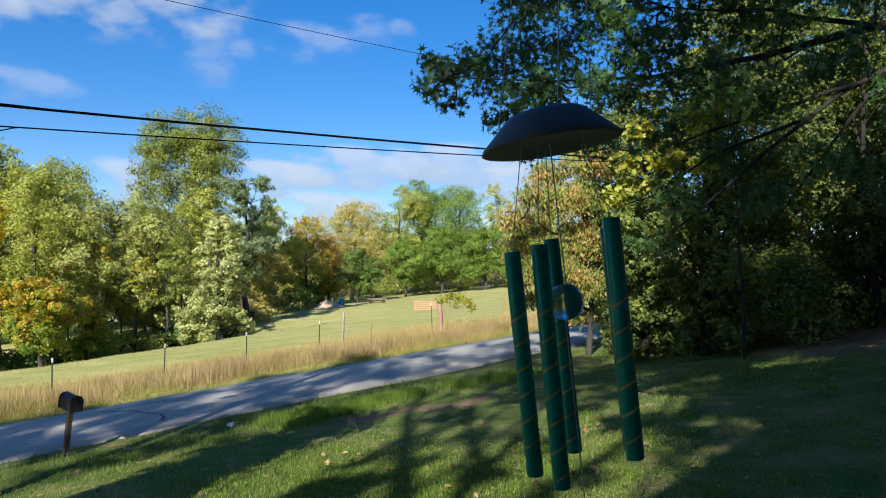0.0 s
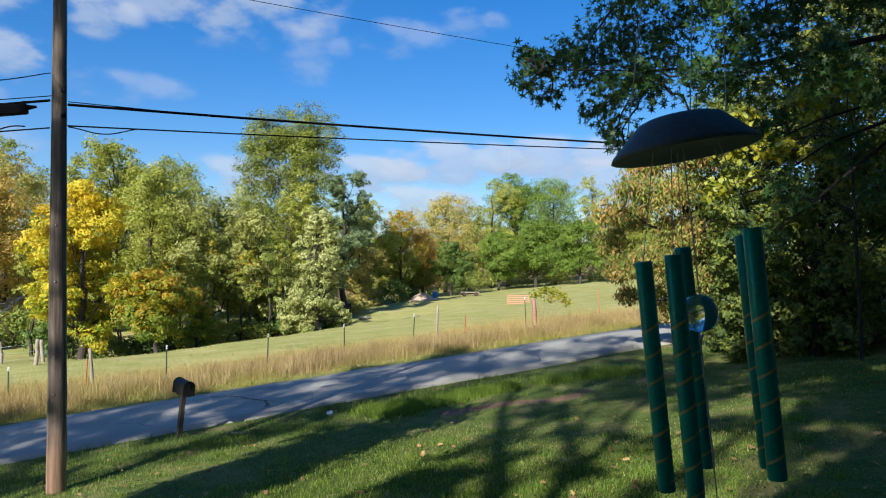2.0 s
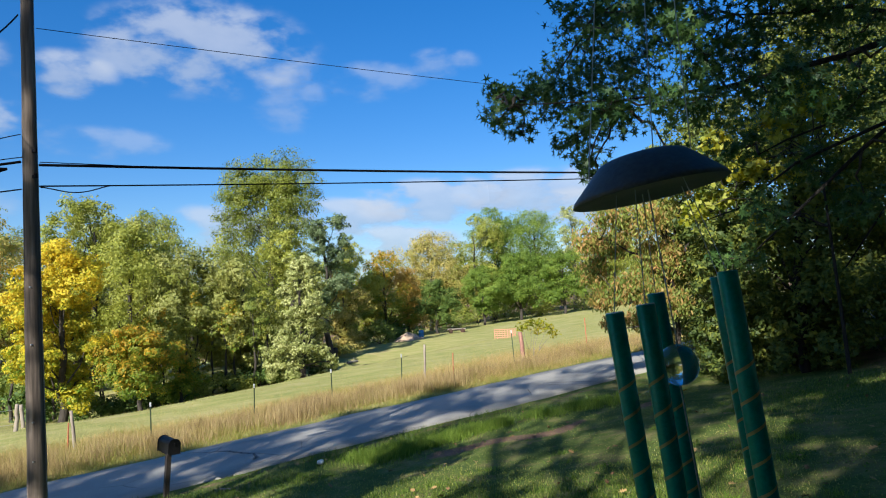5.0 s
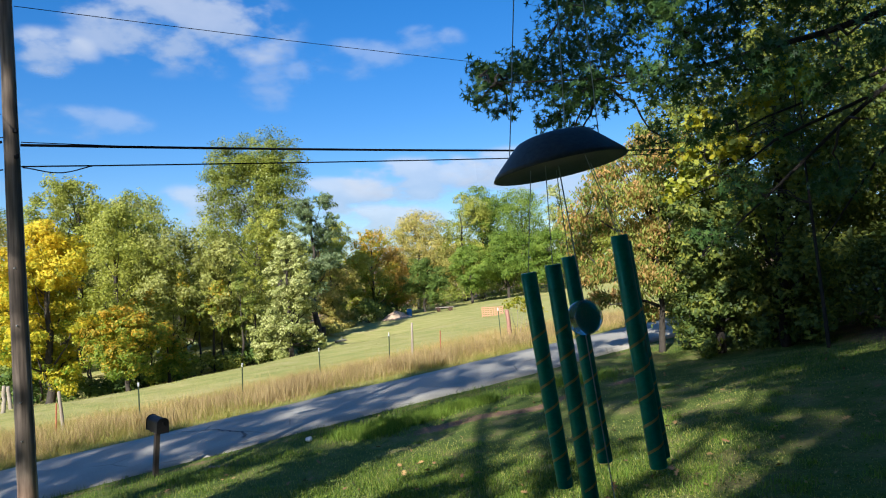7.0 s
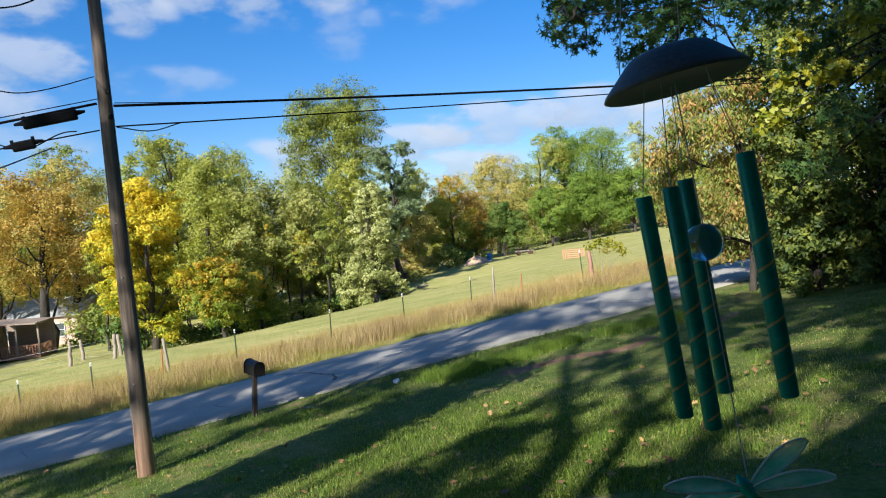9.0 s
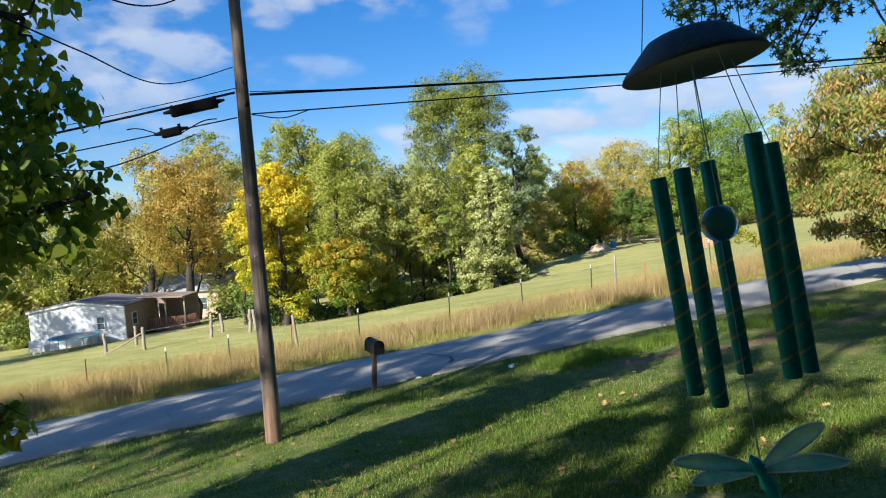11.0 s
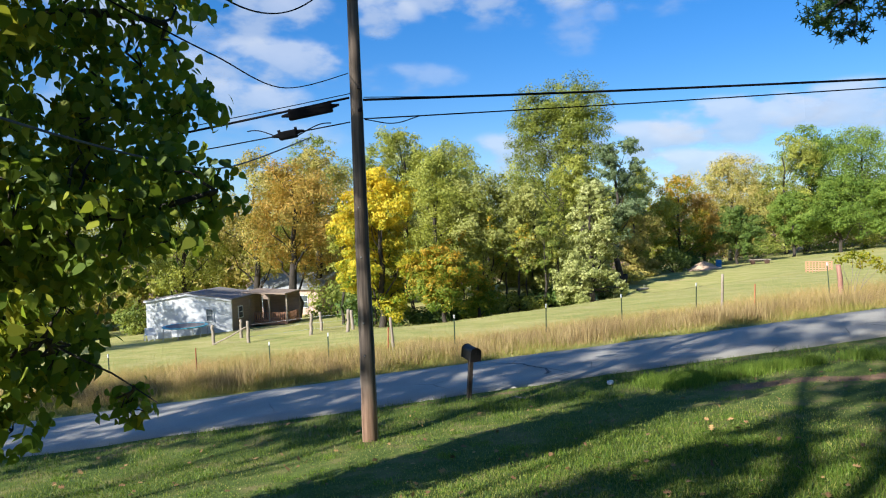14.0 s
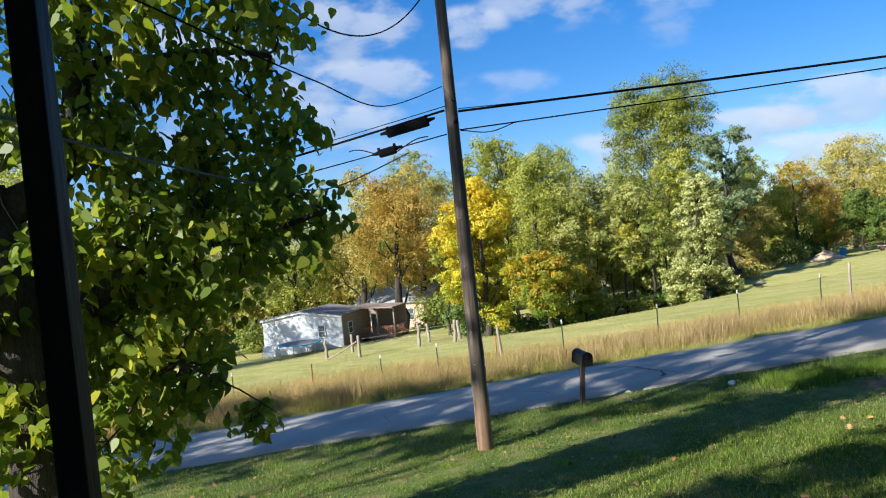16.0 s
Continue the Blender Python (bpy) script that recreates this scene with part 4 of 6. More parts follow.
    for az, el, dz in ((-74.5, 20, 1.9), (-72.2, 17, 1.6), (-75.6, 14, 1.0), (-71.5, 12, 0.7), (-73.4, 24, 2.6), (-68.6, 13, 1.3)):
        p = view_place(az, el, 7.6)
        q = [p + [0.10 * math.sin(5 * t + az), 0.08 * math.sin(7 * t), -dz * t] for t in np.linspace(0, 1, 12)]
        tubes("vine", [[(*(c - base), 0.008 - 0.004 * k / 12) for k, c in enumerate(q)]], VINE, root, 5, "dry hanging vine")


left_tree()


def oak():
    rng = np.random.default_rng(31)
    x, y = 8.6, 6.6
    z = g1(x, y)
    top = np.array([x - 0.2, y + 0.2, 7.0])
    L = [np.array([(x, y, z - 0.3, 0.5), (x, y, z + 0.6, 0.38), (x - 0.1, y + 0.1, 4.5, 0.33), (*top, 0.28), (x - 0.4, y + 0.6, 11, 0.15)]),
         np.array([(x - 0.1, y + 0.1, 5.6, 0.14), (*view_place(38, 14.5, 10.0), 0.11), (*view_place(31, 15.6, 9.6), 0.085), (*view_place(24, 14.5, 9.2), 0.06), (*view_place(16, 13.6, 8.8), 0.04), (*view_place(8, 13.6, 8.3), 0.02), (*view_place(0, 14.0, 8.0), 0.008)]),
         np.array([(*view_place(36, 14.6, 10), 0.07), (*view_place(29, 11.5, 9.8), 0.05), (*view_place(24.5, 8, 9.6), 0.04), (*view_place(19.5, 3.5, 9.4), 0.025), (*view_place(15, -0.5, 9.4), 0.01)]),
         np.array([(*view_place(33, 15, 10), 0.05), (*view_place(30.5, 11, 10.0), 0.04), (*view_place(27, 6, 10.0), 0.03), (*view_place(23, 0, 10), 0.012)]),
         bend(top, view_place(20, 24, 9.0), 0.12, 0.03, rng, 8, 0.04, 0.05),
         bend(view_place(20, 23.5, 9.0), view_place(7, 20, 8.4), 0.03, 0.01, rng, 7, 0.04, 0.05),
         bend(top, view_place(34, 27, 9.0), 0.1, 0.03, rng, 6, 0.04, 0.05),
         bend(view_place(31, 15.6, 9.6), view_place(17, 18.5, 9.2), 0.035, 0.01, rng, 7, 0.03, 0.06),
         bend(view_place(30, 12, 9.8), view_place(18, 8.5, 9.4), 0.03, 0.008, rng, 7, 0.02, 0.06),
         bend(view_place(27, 10, 9.7), view_place(14, 4, 9.4), 0.025, 0.006, rng, 7, 0.02, 0.06)]
    for k in (1, 2, 3):
        L[k][:, 3] *= 0.6
    S = []
    for az, el, r in [(0.2, 14, 0.3), (2.2, 14.4, 0.36), (4.5, 15.4, 0.42), (5, 13.4, 0.34), (7, 17.3, 0.5), (7.5, 12.8, 0.42), (9, 11.8, 0.34), (8, 20.3, 0.55), (10.5, 16, 0.5), (11, 20, 0.55), (12, 12.5, 0.42),
                      (14, 17, 0.5), (14.5, 21.5, 0.55), (15, 13, 0.42), (17, 9.5, 0.4), (18, 17.5, 0.5), (18.5, 22, 0.55), (20, 13, 0.42), (22, 18.5, 0.5), (23, 23, 0.55), (25, 12, 0.42), (26, 18, 0.5), (28, 22, 0.6),
                      (29, 14, 0.42), (31, 18, 0.5), (33, 23, 0.6), (33, 11, 0.42), (13, 8.5, 0.3), (21, 7.5, 0.34), (24, 4, 0.34), (18, 4.5, 0.3), (10, 25, 0.6), (17, 26, 0.6), (25, 27, 0.6), (36, 16, 0.6), (38, 22, 0.7), (16, 1, 0.28), (28, 7, 0.36), (13, 19, 0.5), (16, 15, 0.45), (20, 20, 0.5), (24, 15.5, 0.45), (30, 20, 0.5), (28, 25, 0.6), (21, 25, 0.6), (12, 23, 0.55), (35, 19, 0.55), (9, 14.5, 0.4)]:
        S.append((view_place(az - (1.1 if az < 12 else 0), el, rng.uniform(8.0, 10.2)), r))
    S += [(view_place(az, el, rng.uniform(8.0, 9.4)), r) for az, el, r in ((-1.2, 13.0, 0.2), (0.6, 11.9, 0.22), (5.6, 9.4, 0.26), (6.4, 8.2, 0.2), (-1.3, 14.9, 0.22), (4.6, 11.0, 0.28))]
    # unseen high crown, added over the lawn to block sky light
    high = [(rng.uniform(2.5, 9.5), rng.uniform(4.0, 13.0), rng.uniform(10.6, 13.0), rng.uniform(0.8, 1.4), rng.uniform(0.5, 0.8)) for _ in range(24)]
    L += [bend(top + [0, 0, 1.2], b[:3], 0.07, 0.02, rng, 6, 0.05, 0.06) for b in high[::2]]
    root = near_tree("pin_oak", x, y, L, S, "oak", STAR, 0.112, 19000, 32, "dark pin oak with low limbs over the lawn", bark=OAK_BARK)
    base = np.array([x, y, z])
    C, N, Z, T = crown_cloud(rng, 8000, high, 0.21, 0.35, 0.75)
    V, F = leaves(C - base, N, Z, RHOMB, rng)
    child("shading_crown", mesh_np("shading_crown", V, F, LEAF["oak"], np.repeat(T, 4)), root)


oak()


def drooping_tree():
    rng = np.random.default_rng(41)
    x, y = 4.6, 22.4
    z = g1(x, y)
    L = [np.array([(x, y, z - 0.2, 0.11), (x + 0.1, y, z + 1.5, 0.08), (x - 0.1, y + 0.2, z + 3.5, 0.06), (x, y, z + 5.5, 0.03)])]
    for az, el in [(6.5, 3), (9, 7), (13, 6), (7, -1), (12, 1), (15, 4), (8, -4)]:
        L.append(bend(np.array([x, y, z + 2.2 + 0.2 * el]), view_place(az, el, 22.4), 0.06, 0.012, rng, 6, 0.1, 0.08))
    S = [(view_place(az + rng.normal(0, .3), el, rng.uniform(21.2, 24)), r) for az, el, r in
         [(6.0, 0.5, .6), (5.6, 3, .6), (7, 4.8, .6), (8.5, 6.4, .65), (10.5, 7.2, .7), (12.5, 7.5, .7), (14, 7.5, .6), (7.5, 2.5, .7), (9.5, 4, .8), (11.6, 4.8, .7), (6.6, -1.6, .5), (7.2, -3.6, .42), (8.8, -1, .7), (9.4, -3.4, .55), (11, 1, .8),
          (11.5, -2.2, .7), (10.4, -4.6, .5)]]
    near_tree("drooping_tree", x, y, L, S, "dry", LANCE, 0.125, 12500, 42, "small tree with drooping yellow and orange leaves by the road", droop=0.55, extra=[("green_leaves", "green", 0.9)])


drooping_tree()

# the thicket that closes the lawn
THICKET = [(5.9, 20.6, 6.4, 1.5), (7.2, 19.4, 8.5, 2.0), (6.6, 24.5, 9, 2.6), (8.8, 21.5, 11, 3.0), (11.0, 24.5, 13, 3.4), (11.8, 19.6, 11, 3.0), (14.5, 21.5, 14, 3.4), (14.6, 16.6, 12, 3.0), (17.6, 18.6, 14, 3.4),
           (17.2, 13.6, 12, 3.2), (20.5, 14.5, 14, 3.6), (19.5, 10.0, 12, 3.4), (13.5, 28.5, 14, 3.6), (19, 25, 15, 3.8), (23, 19, 15, 4), (17, 33, 15, 4.5), (24, 29, 15, 4.5), (29, 23, 15, 4.5), (28, 14, 15, 4.5), (25, 8, 14, 4), (34, 31, 15, 6), (40, 24, 15, 6), (28, 37, 15, 6), (42, 14, 15, 6), (22, 12, 10, 3.2), (25.5, 16, 11, 3.6), (22.5, 16.5, 9, 3.0), (31, 18, 13, 4.5), (12.6, 22.6, 9, 2.4), (15.4, 24.8, 10, 2.8), (17.4, 21.4, 9, 2.6)]
for i, (tx, ty, th, trad) in enumerate(THICKET):
    far = i >= 15
    tree(tx, ty, th, trad, 0.3, "thicket", 400 + i, n=3200 if far else 9200, size=0.34 if far else 0.165, blobs=34, trunk=0.12, bark=OAK_BARK, dense=1.35, fine=1.1, label="dark tangled tree in the shady thicket", group="thicket", name="thicket_tree")
for i, (bx, by, bh, br) in enumerate([(7.4, 20.6, 2.6, 1.5), (9.6, 18.4, 2.4, 1.5), (12.0, 16.4, 2.6, 1.6), (14.6, 13.6, 2.6, 1.6), (16.4, 10.6, 2.6, 1.6), (5.6, 22.6, 1.8, 1.0), (8.6, 23, 3, 1.6)]):
    bush(bx, by, bh, br, "thicket", 440 + i, n=3600, size=0.11, label="dark bramble bush at the thicket's foot", group="thicket brambles")


def golden_sprays():
    rng = np.random.default_rng(51)
    x, y = 7.4, 17.4
    z = g1(x, y)
    L = [np.array([(x, y, z - 0.2, 0.05), (x - 0.1, y, z + 1.5, 0.04), (x - 0.3, y - 0.2, z + 3.4, 0.03), (x - 0.4, y - 0.2, z + 5, 0.02)])]
    S = [(view_place(az, el, rng.uniform(16, 18)), r) for az, el, r in [(15.4, 9.5, .42), (17, 7.6, .42), (19.2, 10.4, .46), (21, 12, .46), (22.4, 11.4, .42), (13.6, 4.6, .38), (15.2, 5.6, .38), (18, 4.2, .36), (14.2, 7.4, .36), (20, 7, .36)]]
    near_tree("sapling", x, y, L, S, "gold", VINE_LEAF, 0.13, 950, 52, "young tree with golden yellow leaves in the thicket", bark=OAK_BARK, extra=[("green_leaves", "olive", 0.7)])


golden_sprays()

# unseen tall trees behind the house, added and thinned to shade lawn and road
for i, (tx, ty, th, trad, lo, nl) in enumerate([(-28.5, -12, 17.0, 3.0, 11.0, 1000), (-26.0, -12.5, 17.4, 2.6, 11.6, 800), (-23.5, -13, 18.5, 3.0, 12.8, 1100), (-20.8, -12, 19.0, 2.6, 12.6, 1200), (-18.2, -12, 19.6, 2.6, 13.8, 1300),
                                               (-15.9, -12.5, 23.0, 2.2, 15.4, 1100), (-13.4, -12.4, 23.0, 2.6, 17.8, 560), (-10.8, -12, 23.6, 2.4, 19.4, 330), (-8.0, -12, 21, 3.0, 16.5, 650), (-3.2, -12.2, 28.0, 2.8, 15.6, 7600), (-2.8, -11.6, 16.2, 1.6, 13.4, 900),
                                               (-0.5, -12.5, 23, 3.4, 8, 5600), (1.8, -12, 24.0, 3.6, 8, 5000),
                                               (6, -12.5, 21.0, 4.2, 7, 5400), (11, -12, 21.0, 4.4, 6, 5400), (14.5, -5, 15.5, 4.4, 3, 4200), (18.5, 0, 13.5, 4.4, 2, 3200), (23, 3, 15, 4.6, 2, 2600)]):
    tree(tx, ty, th, trad, lo, "green", 500 + i, n=nl, size=0.34, dense=1.6, fine=1.2, blobs=44, spread=0.62 if tx < 0 else 0.9, trunk=0.12 if tx < 0 else 0.3, label="unseen tall tree added behind the house for shade", group="yard trees", name="shade_tree")


def limbed_shade_tree():
    """A sparse unseen tree behind the house; its forked limbs are laid out to throw shadows on the lawn."""
    rng = np.random.default_rng(57)
    x, y = -4.6, -11.0
    z = g1(x, y)
    fork = np.array((-5.8, y, 9.5))

    def limb(pts, r0, r1):
        r = np.linspace(r0, r1, len(pts)) * 1.1
        return np.array([(px, y + 0.15 * k, pz, r[k]) for k, (px, pz) in enumerate(pts)])

    L = [np.array([(x, y, z - 0.3, 0.4), (x - 0.2, y, 5.0, 0.3), (*fork, 0.26)]),
         limb([(-5.8, 9.4), (-7.0, 12.9), (-8.1, 14.2), (-9.6, 16.2), (-10.4, 18.0)], 0.2, 0.07),
         limb([(-5.8, 9.6), (-6.4, 13.6), (-7.6, 15.0), (-8.6, 17.1)], 0.14, 0.05),
         limb([(-6.3, 12.8), (-6.47, 14.4), (-6.7, 16.1), (-6.2, 18.0)], 0.1, 0.04),
         limb([(-7.0, 12.9), (-8.4, 14.6), (-9.0, 15.6), (-9.4, 17.0)], 0.09, 0.03),
         limb([(-6.0, 11.5), (-4.9, 13.6), (-4.2, 15.0), (-3.8, 17.0)], 0.11, 0.04),
         limb([(-7.6, 15.0), (-7.6, 16.5), (-7.9, 18.4)], 0.07, 0.03)]
    S = [((px + rng.normal(0, 0.2), y + rng.normal(0, 0.8), pz), r) for px, pz, r in [
        (-6.0, 18.4, 0.9), (-3.6, 17.2, 0.9), (-4.6, 14.8, 0.6), (-8.6, 16.6, 0.6),
        (-6.9, 16.8, 0.5), (-9.0, 12.4, 0.6), (-5.2, 16.4, 0.6), (-7.6, 13.2, 0.5), (-9.0, 12.4, 0.7), (-8.2, 11.8, 0.7), (-7.4, 12.2, 0.7), (-8.6, 13.5, 0.7), (-6.6, 11.4, 0.6), (-4.0, 12.8, 0.7), (-3.4, 14.6, 0.8), (-5.4, 12.4, 0.5), (-4.9, 18.6, 0.9), (-2.6, 16.0, 0.9), (-2.4, 13.2, 0.8), (-3.0, 11.4, 0.7), (-7.2, 18.6, 0.8), (-5.0, 10.8, 0.5)]]
    S += [((rng.uniform(-9.2, -3.0), y + rng.normal(0, 1.0), rng.uniform(10.8, 17.5)), rng.uniform(0.25, 0.5)) for _ in range(46)]
    near_tree("shade_tree", x, y, L, S, "green", RHOMB, 0.22, 7000, 58, "tall forked shade tree behind the house", twigs=4)


limbed_shade_tree()


# ---------------------------------------------------------------- pole, wires and mailbox
POLE = (-7.70, 10.65)
PZ = g1(*POLE)


def utility_pole():
    root = empty("utility_pole", *POLE, PZ, 0, "weathered brown wooden utility pole on the lawn", "utility pole")
    rng = np.random.default_rng(61)
    hs = np.linspace(-0.3, 9.6, 34)
    path = [(rng.normal(0, 0.003), rng.normal(0, 0.003), h, 0.150 - 0.0062 * max(h, 0)) for h in hs]
    V, F = tube_arrays([path], 18)
    child("shaft", mesh_np("shaft", V, F, POLE_WOOD, smooth=True), root)
    tubes("ground_wire", [[(0.15 - 0.0058 * h, 0.02, h, 0.005) for h in np.linspace(0, 9.4, 20)]], STEEL, root, 5)
    for h, a in ((6.46, -0.6), (6.05, -0.6), (6.72, 2.6), (6.40, 2.6)):
        bm = bmesh.new()
        r = 0.15 - 0.0062 * h
        box(bm, (r + 0.045) * math.cos(a), (r + 0.045) * math.sin(a), h, 0.10, 0.035, 0.05, Matrix.Rotation(a, 4, "Z"), 0.006)
        bmesh.ops.create_cone(bm, cap_ends=True, segments=10, radius1=0.026, radius2=0.02, depth=0.07, matrix=Matrix.Translation(((r + 0.1) * math.cos(a), (r + 0.1) * math.sin(a), h)))
        part("clamp", bm, BLACK_WIRE, root, "dark cable clamp")
    for h in (1.6, 2.2, 3.4, 4.3):
        bm = bmesh.new()
        bmesh.ops.create_cone(bm, cap_ends=True, segments=8, radius1=0.012, radius2=0.012, depth=0.03, matrix=Matrix.Translation((0.05, -0.15 + 0.005 * h, h)) @ Matrix.Rotation(radians(90), 4, "X"))
        part("nail", bm, STEEL, root)
    return root


utility_pole()


def wire(a, b, sag, r, label, wob=0.0, n=40, seed=0):
    """A cable that hangs from a to b."""
    a, b = np.array(a, float), np.array(b, float)
    t = np.linspace(0, 1, n)[:, None]
    p = a + (b - a) * t
    p[:, 2] -= sag * 4 * t[:, 0] * (1 - t[:, 0])
    if wob:
        p[1:-1] += np.random.default_rng(seed).normal(0, wob, (n - 2, 3))
    ob = tubes("cable", [np.concatenate([p, np.full((n, 1), r)], 1)], BLACK_WIRE, None, 6)
    return tagged(ob, label, "cable", "overhead cables")


pr = np.array([POLE[0] + 0.16, POLE[1] - 0.02])
far_r = np.array([40.3, 46.7])
out = unit(far_r - pr)
wire((*pr, 6.36), (*(pr + 46 * out), 8.9), 0.42, 0.0235, "thick black cable that leads along the road")
wire((*(pr + [0, 0.02]), 6.41), (*(pr + 2.4 * out), 6.40), 0.0, 0.008, "thin steel strand above the thick cable")
wire((*pr, 6.02), (*(pr + 46 * out), 9.0), 0.32, 0.013, "lower black cable that leads along the road")
wire((*pr, 8.58), (*(pr + 46 * out), 10.4), 0.55, 0.006, "thin top wire that leads along the road")


def hung(pts, r, label, mat=BLACK_WIRE):
    """A slack wire through a few points, smoothly."""
    P = np.array([pts[0], *pts, pts[-1]], float)
    out = []
    for i in range(1, len(P) - 2):
        a, b, c, d = P[i - 1:i + 3]
        for t in np.linspace(0, 1, 10, endpoint=False):
            out.append(0.5 * (2 * b + (c - a) * t + (2 * a - 5 * b + 4 * c - d) * t * t + (3 * b - a - 3 * c + d) * t ** 3))
    out = np.array(out + [P[-1]])
    ob = tubes("cable", [np.column_stack([out, np.full(len(out), r)])], mat, None, 6)
    return tagged(ob, label, "cable", "overhead cables")


def left_wires():
    """Cables that run on past the pole, with their splice cases and the drops to the houses."""
    L = np.array([POLE[0] - 0.10, POLE[1] - 0.08])
    end = L + 40 * np.array([-0.90, -0.44])
    wire((*L, 6.42), (*end, 3.6), 1.0, 0.022, "thick black cable beyond the pole")
    wire((*(L + [0, 0.03]), 6.50), (*(end + [0, 0.1]), 3.8), 0.95, 0.008, "thin strand beyond the pole")
    wire((*L, 5.98), (*end, 3.3), 0.8, 0.012, "lower black cable beyond the pole")
    hung([(*L, 6.86), view_place(-41.4, 10.75, 10.2), view_place(-46.7, 13.0, 8.0), view_place(-52.8, 15.8, 6.6), view_place(-60, 19, 5.5), view_place(-70, 22, 4.5), (-3.65, -3.0, 5.6)], 0.008, "slack service wire to the house")
    wire((*L, 8.8), view_place(-60, 33, 8.0), 1.8, 0.012, "upper slack service wire")
    hung([view_place(-39.6, 7.0, 12.6), view_place(-45.7, 4.85, 9.6), view_place(-50.5, 5.2, 7.6), view_place(-56.7, 6.7, 6.2), view_place(-65.4, 9.3, 5.0), view_place(-73.7, 11.7, 4.2), (-3.68, -3.0, 5.3)], 0.010, "drop wire from the splice case, greyed as if sunlit", SUNLIT_WIRE)
    wire((*L, 9.2), (*(end + [0, 6]), 12.0), 0.4, 0.006, "thin top wire beyond the pole")
    # loops of slack cable
    for z, d0, d1, drop in ((5.98, 0.35, 1.9, 0.16),):
        q = np.linspace(0, 1, 24)
        a = L + np.outer(d0 + (d1 - d0) * q, [-0.90, -0.44])
        p = np.column_stack([a, z - 0.05 * q * 2 - drop * np.sin(np.pi * q) ** 2 + 0.03 * np.sin(9 * q), np.full(24, 0.011)])
        tagged(tubes("cable_loop", [p], BLACK_WIRE, None, 6), "slack loop of black cable by the pole", "cable", "overhead cables")
    q = np.linspace(0, 1, 30)
    R = np.array([POLE[0] + 0.14, POLE[1] - 0.05])
    a = R + np.outer(0.05 + 1.05 * q, [0.8, 0.6])
    p = np.column_stack([a, 6.00 + 0.06 * q - 0.10 * np.sin(np.pi * q) ** 1.5, np.full(30, 0.010)])
    tagged(tubes("cable_loop", [p], BLACK_WIRE, None, 6), "slack loop of black cable by the pole", "cable", "overhead cables")
    ang = math.atan2(-0.44, -0.90)
    for name, dist, z, ln, hh, lab in (("splice_case", 0.72, 6.20, 0.82, 0.17, "long black splice case hung from the cable"), ("splice_box", 1.15, 5.80, 0.34, 0.15, "small dark splice box hung from the lower cable")):
        c = L + dist * np.array([-0.90, -0.44])
        root = empty(name, c[0], c[1], z, 0, lab, "splice case", "overhead cables")
        bm = bmesh.new()
        rot = Matrix.Rotation(ang, 4, "Z") @ Matrix.Rotation(radians(9), 4, "Y")
        box(bm, 0, 0, 0, ln, 0.13, hh, rot, 0.03)
        part("case", bm, BLACK_WIRE, root)
        for s in (-0.5, 0.5):
            bm = bmesh.new()
            off = rot @ Vector((s * ln * 0.92, 0, hh * 0.42))
            box(bm, off.x, off.y, off.z, 0.05, 0.03, 0.11, rot, 0.006)
            part("hanger", bm, BLACK_WIRE, root)
        for s in (-0.5, 0.5):
            bm = bmesh.new()
            off = rot @ Vector((s * (ln + 0.1), 0, 0.02))
            bmesh.ops.create_cone(bm, cap_ends=True, segments=10, radius1=0.05, radius2=0.02, depth=0.16, matrix=Matrix.Translation(off) @ rot @ Matrix.Rotation(radians(90 if s > 0 else -90), 4, "Y"))
            part("cable_boot", bm, BLACK_WIRE, root)


left_wires()


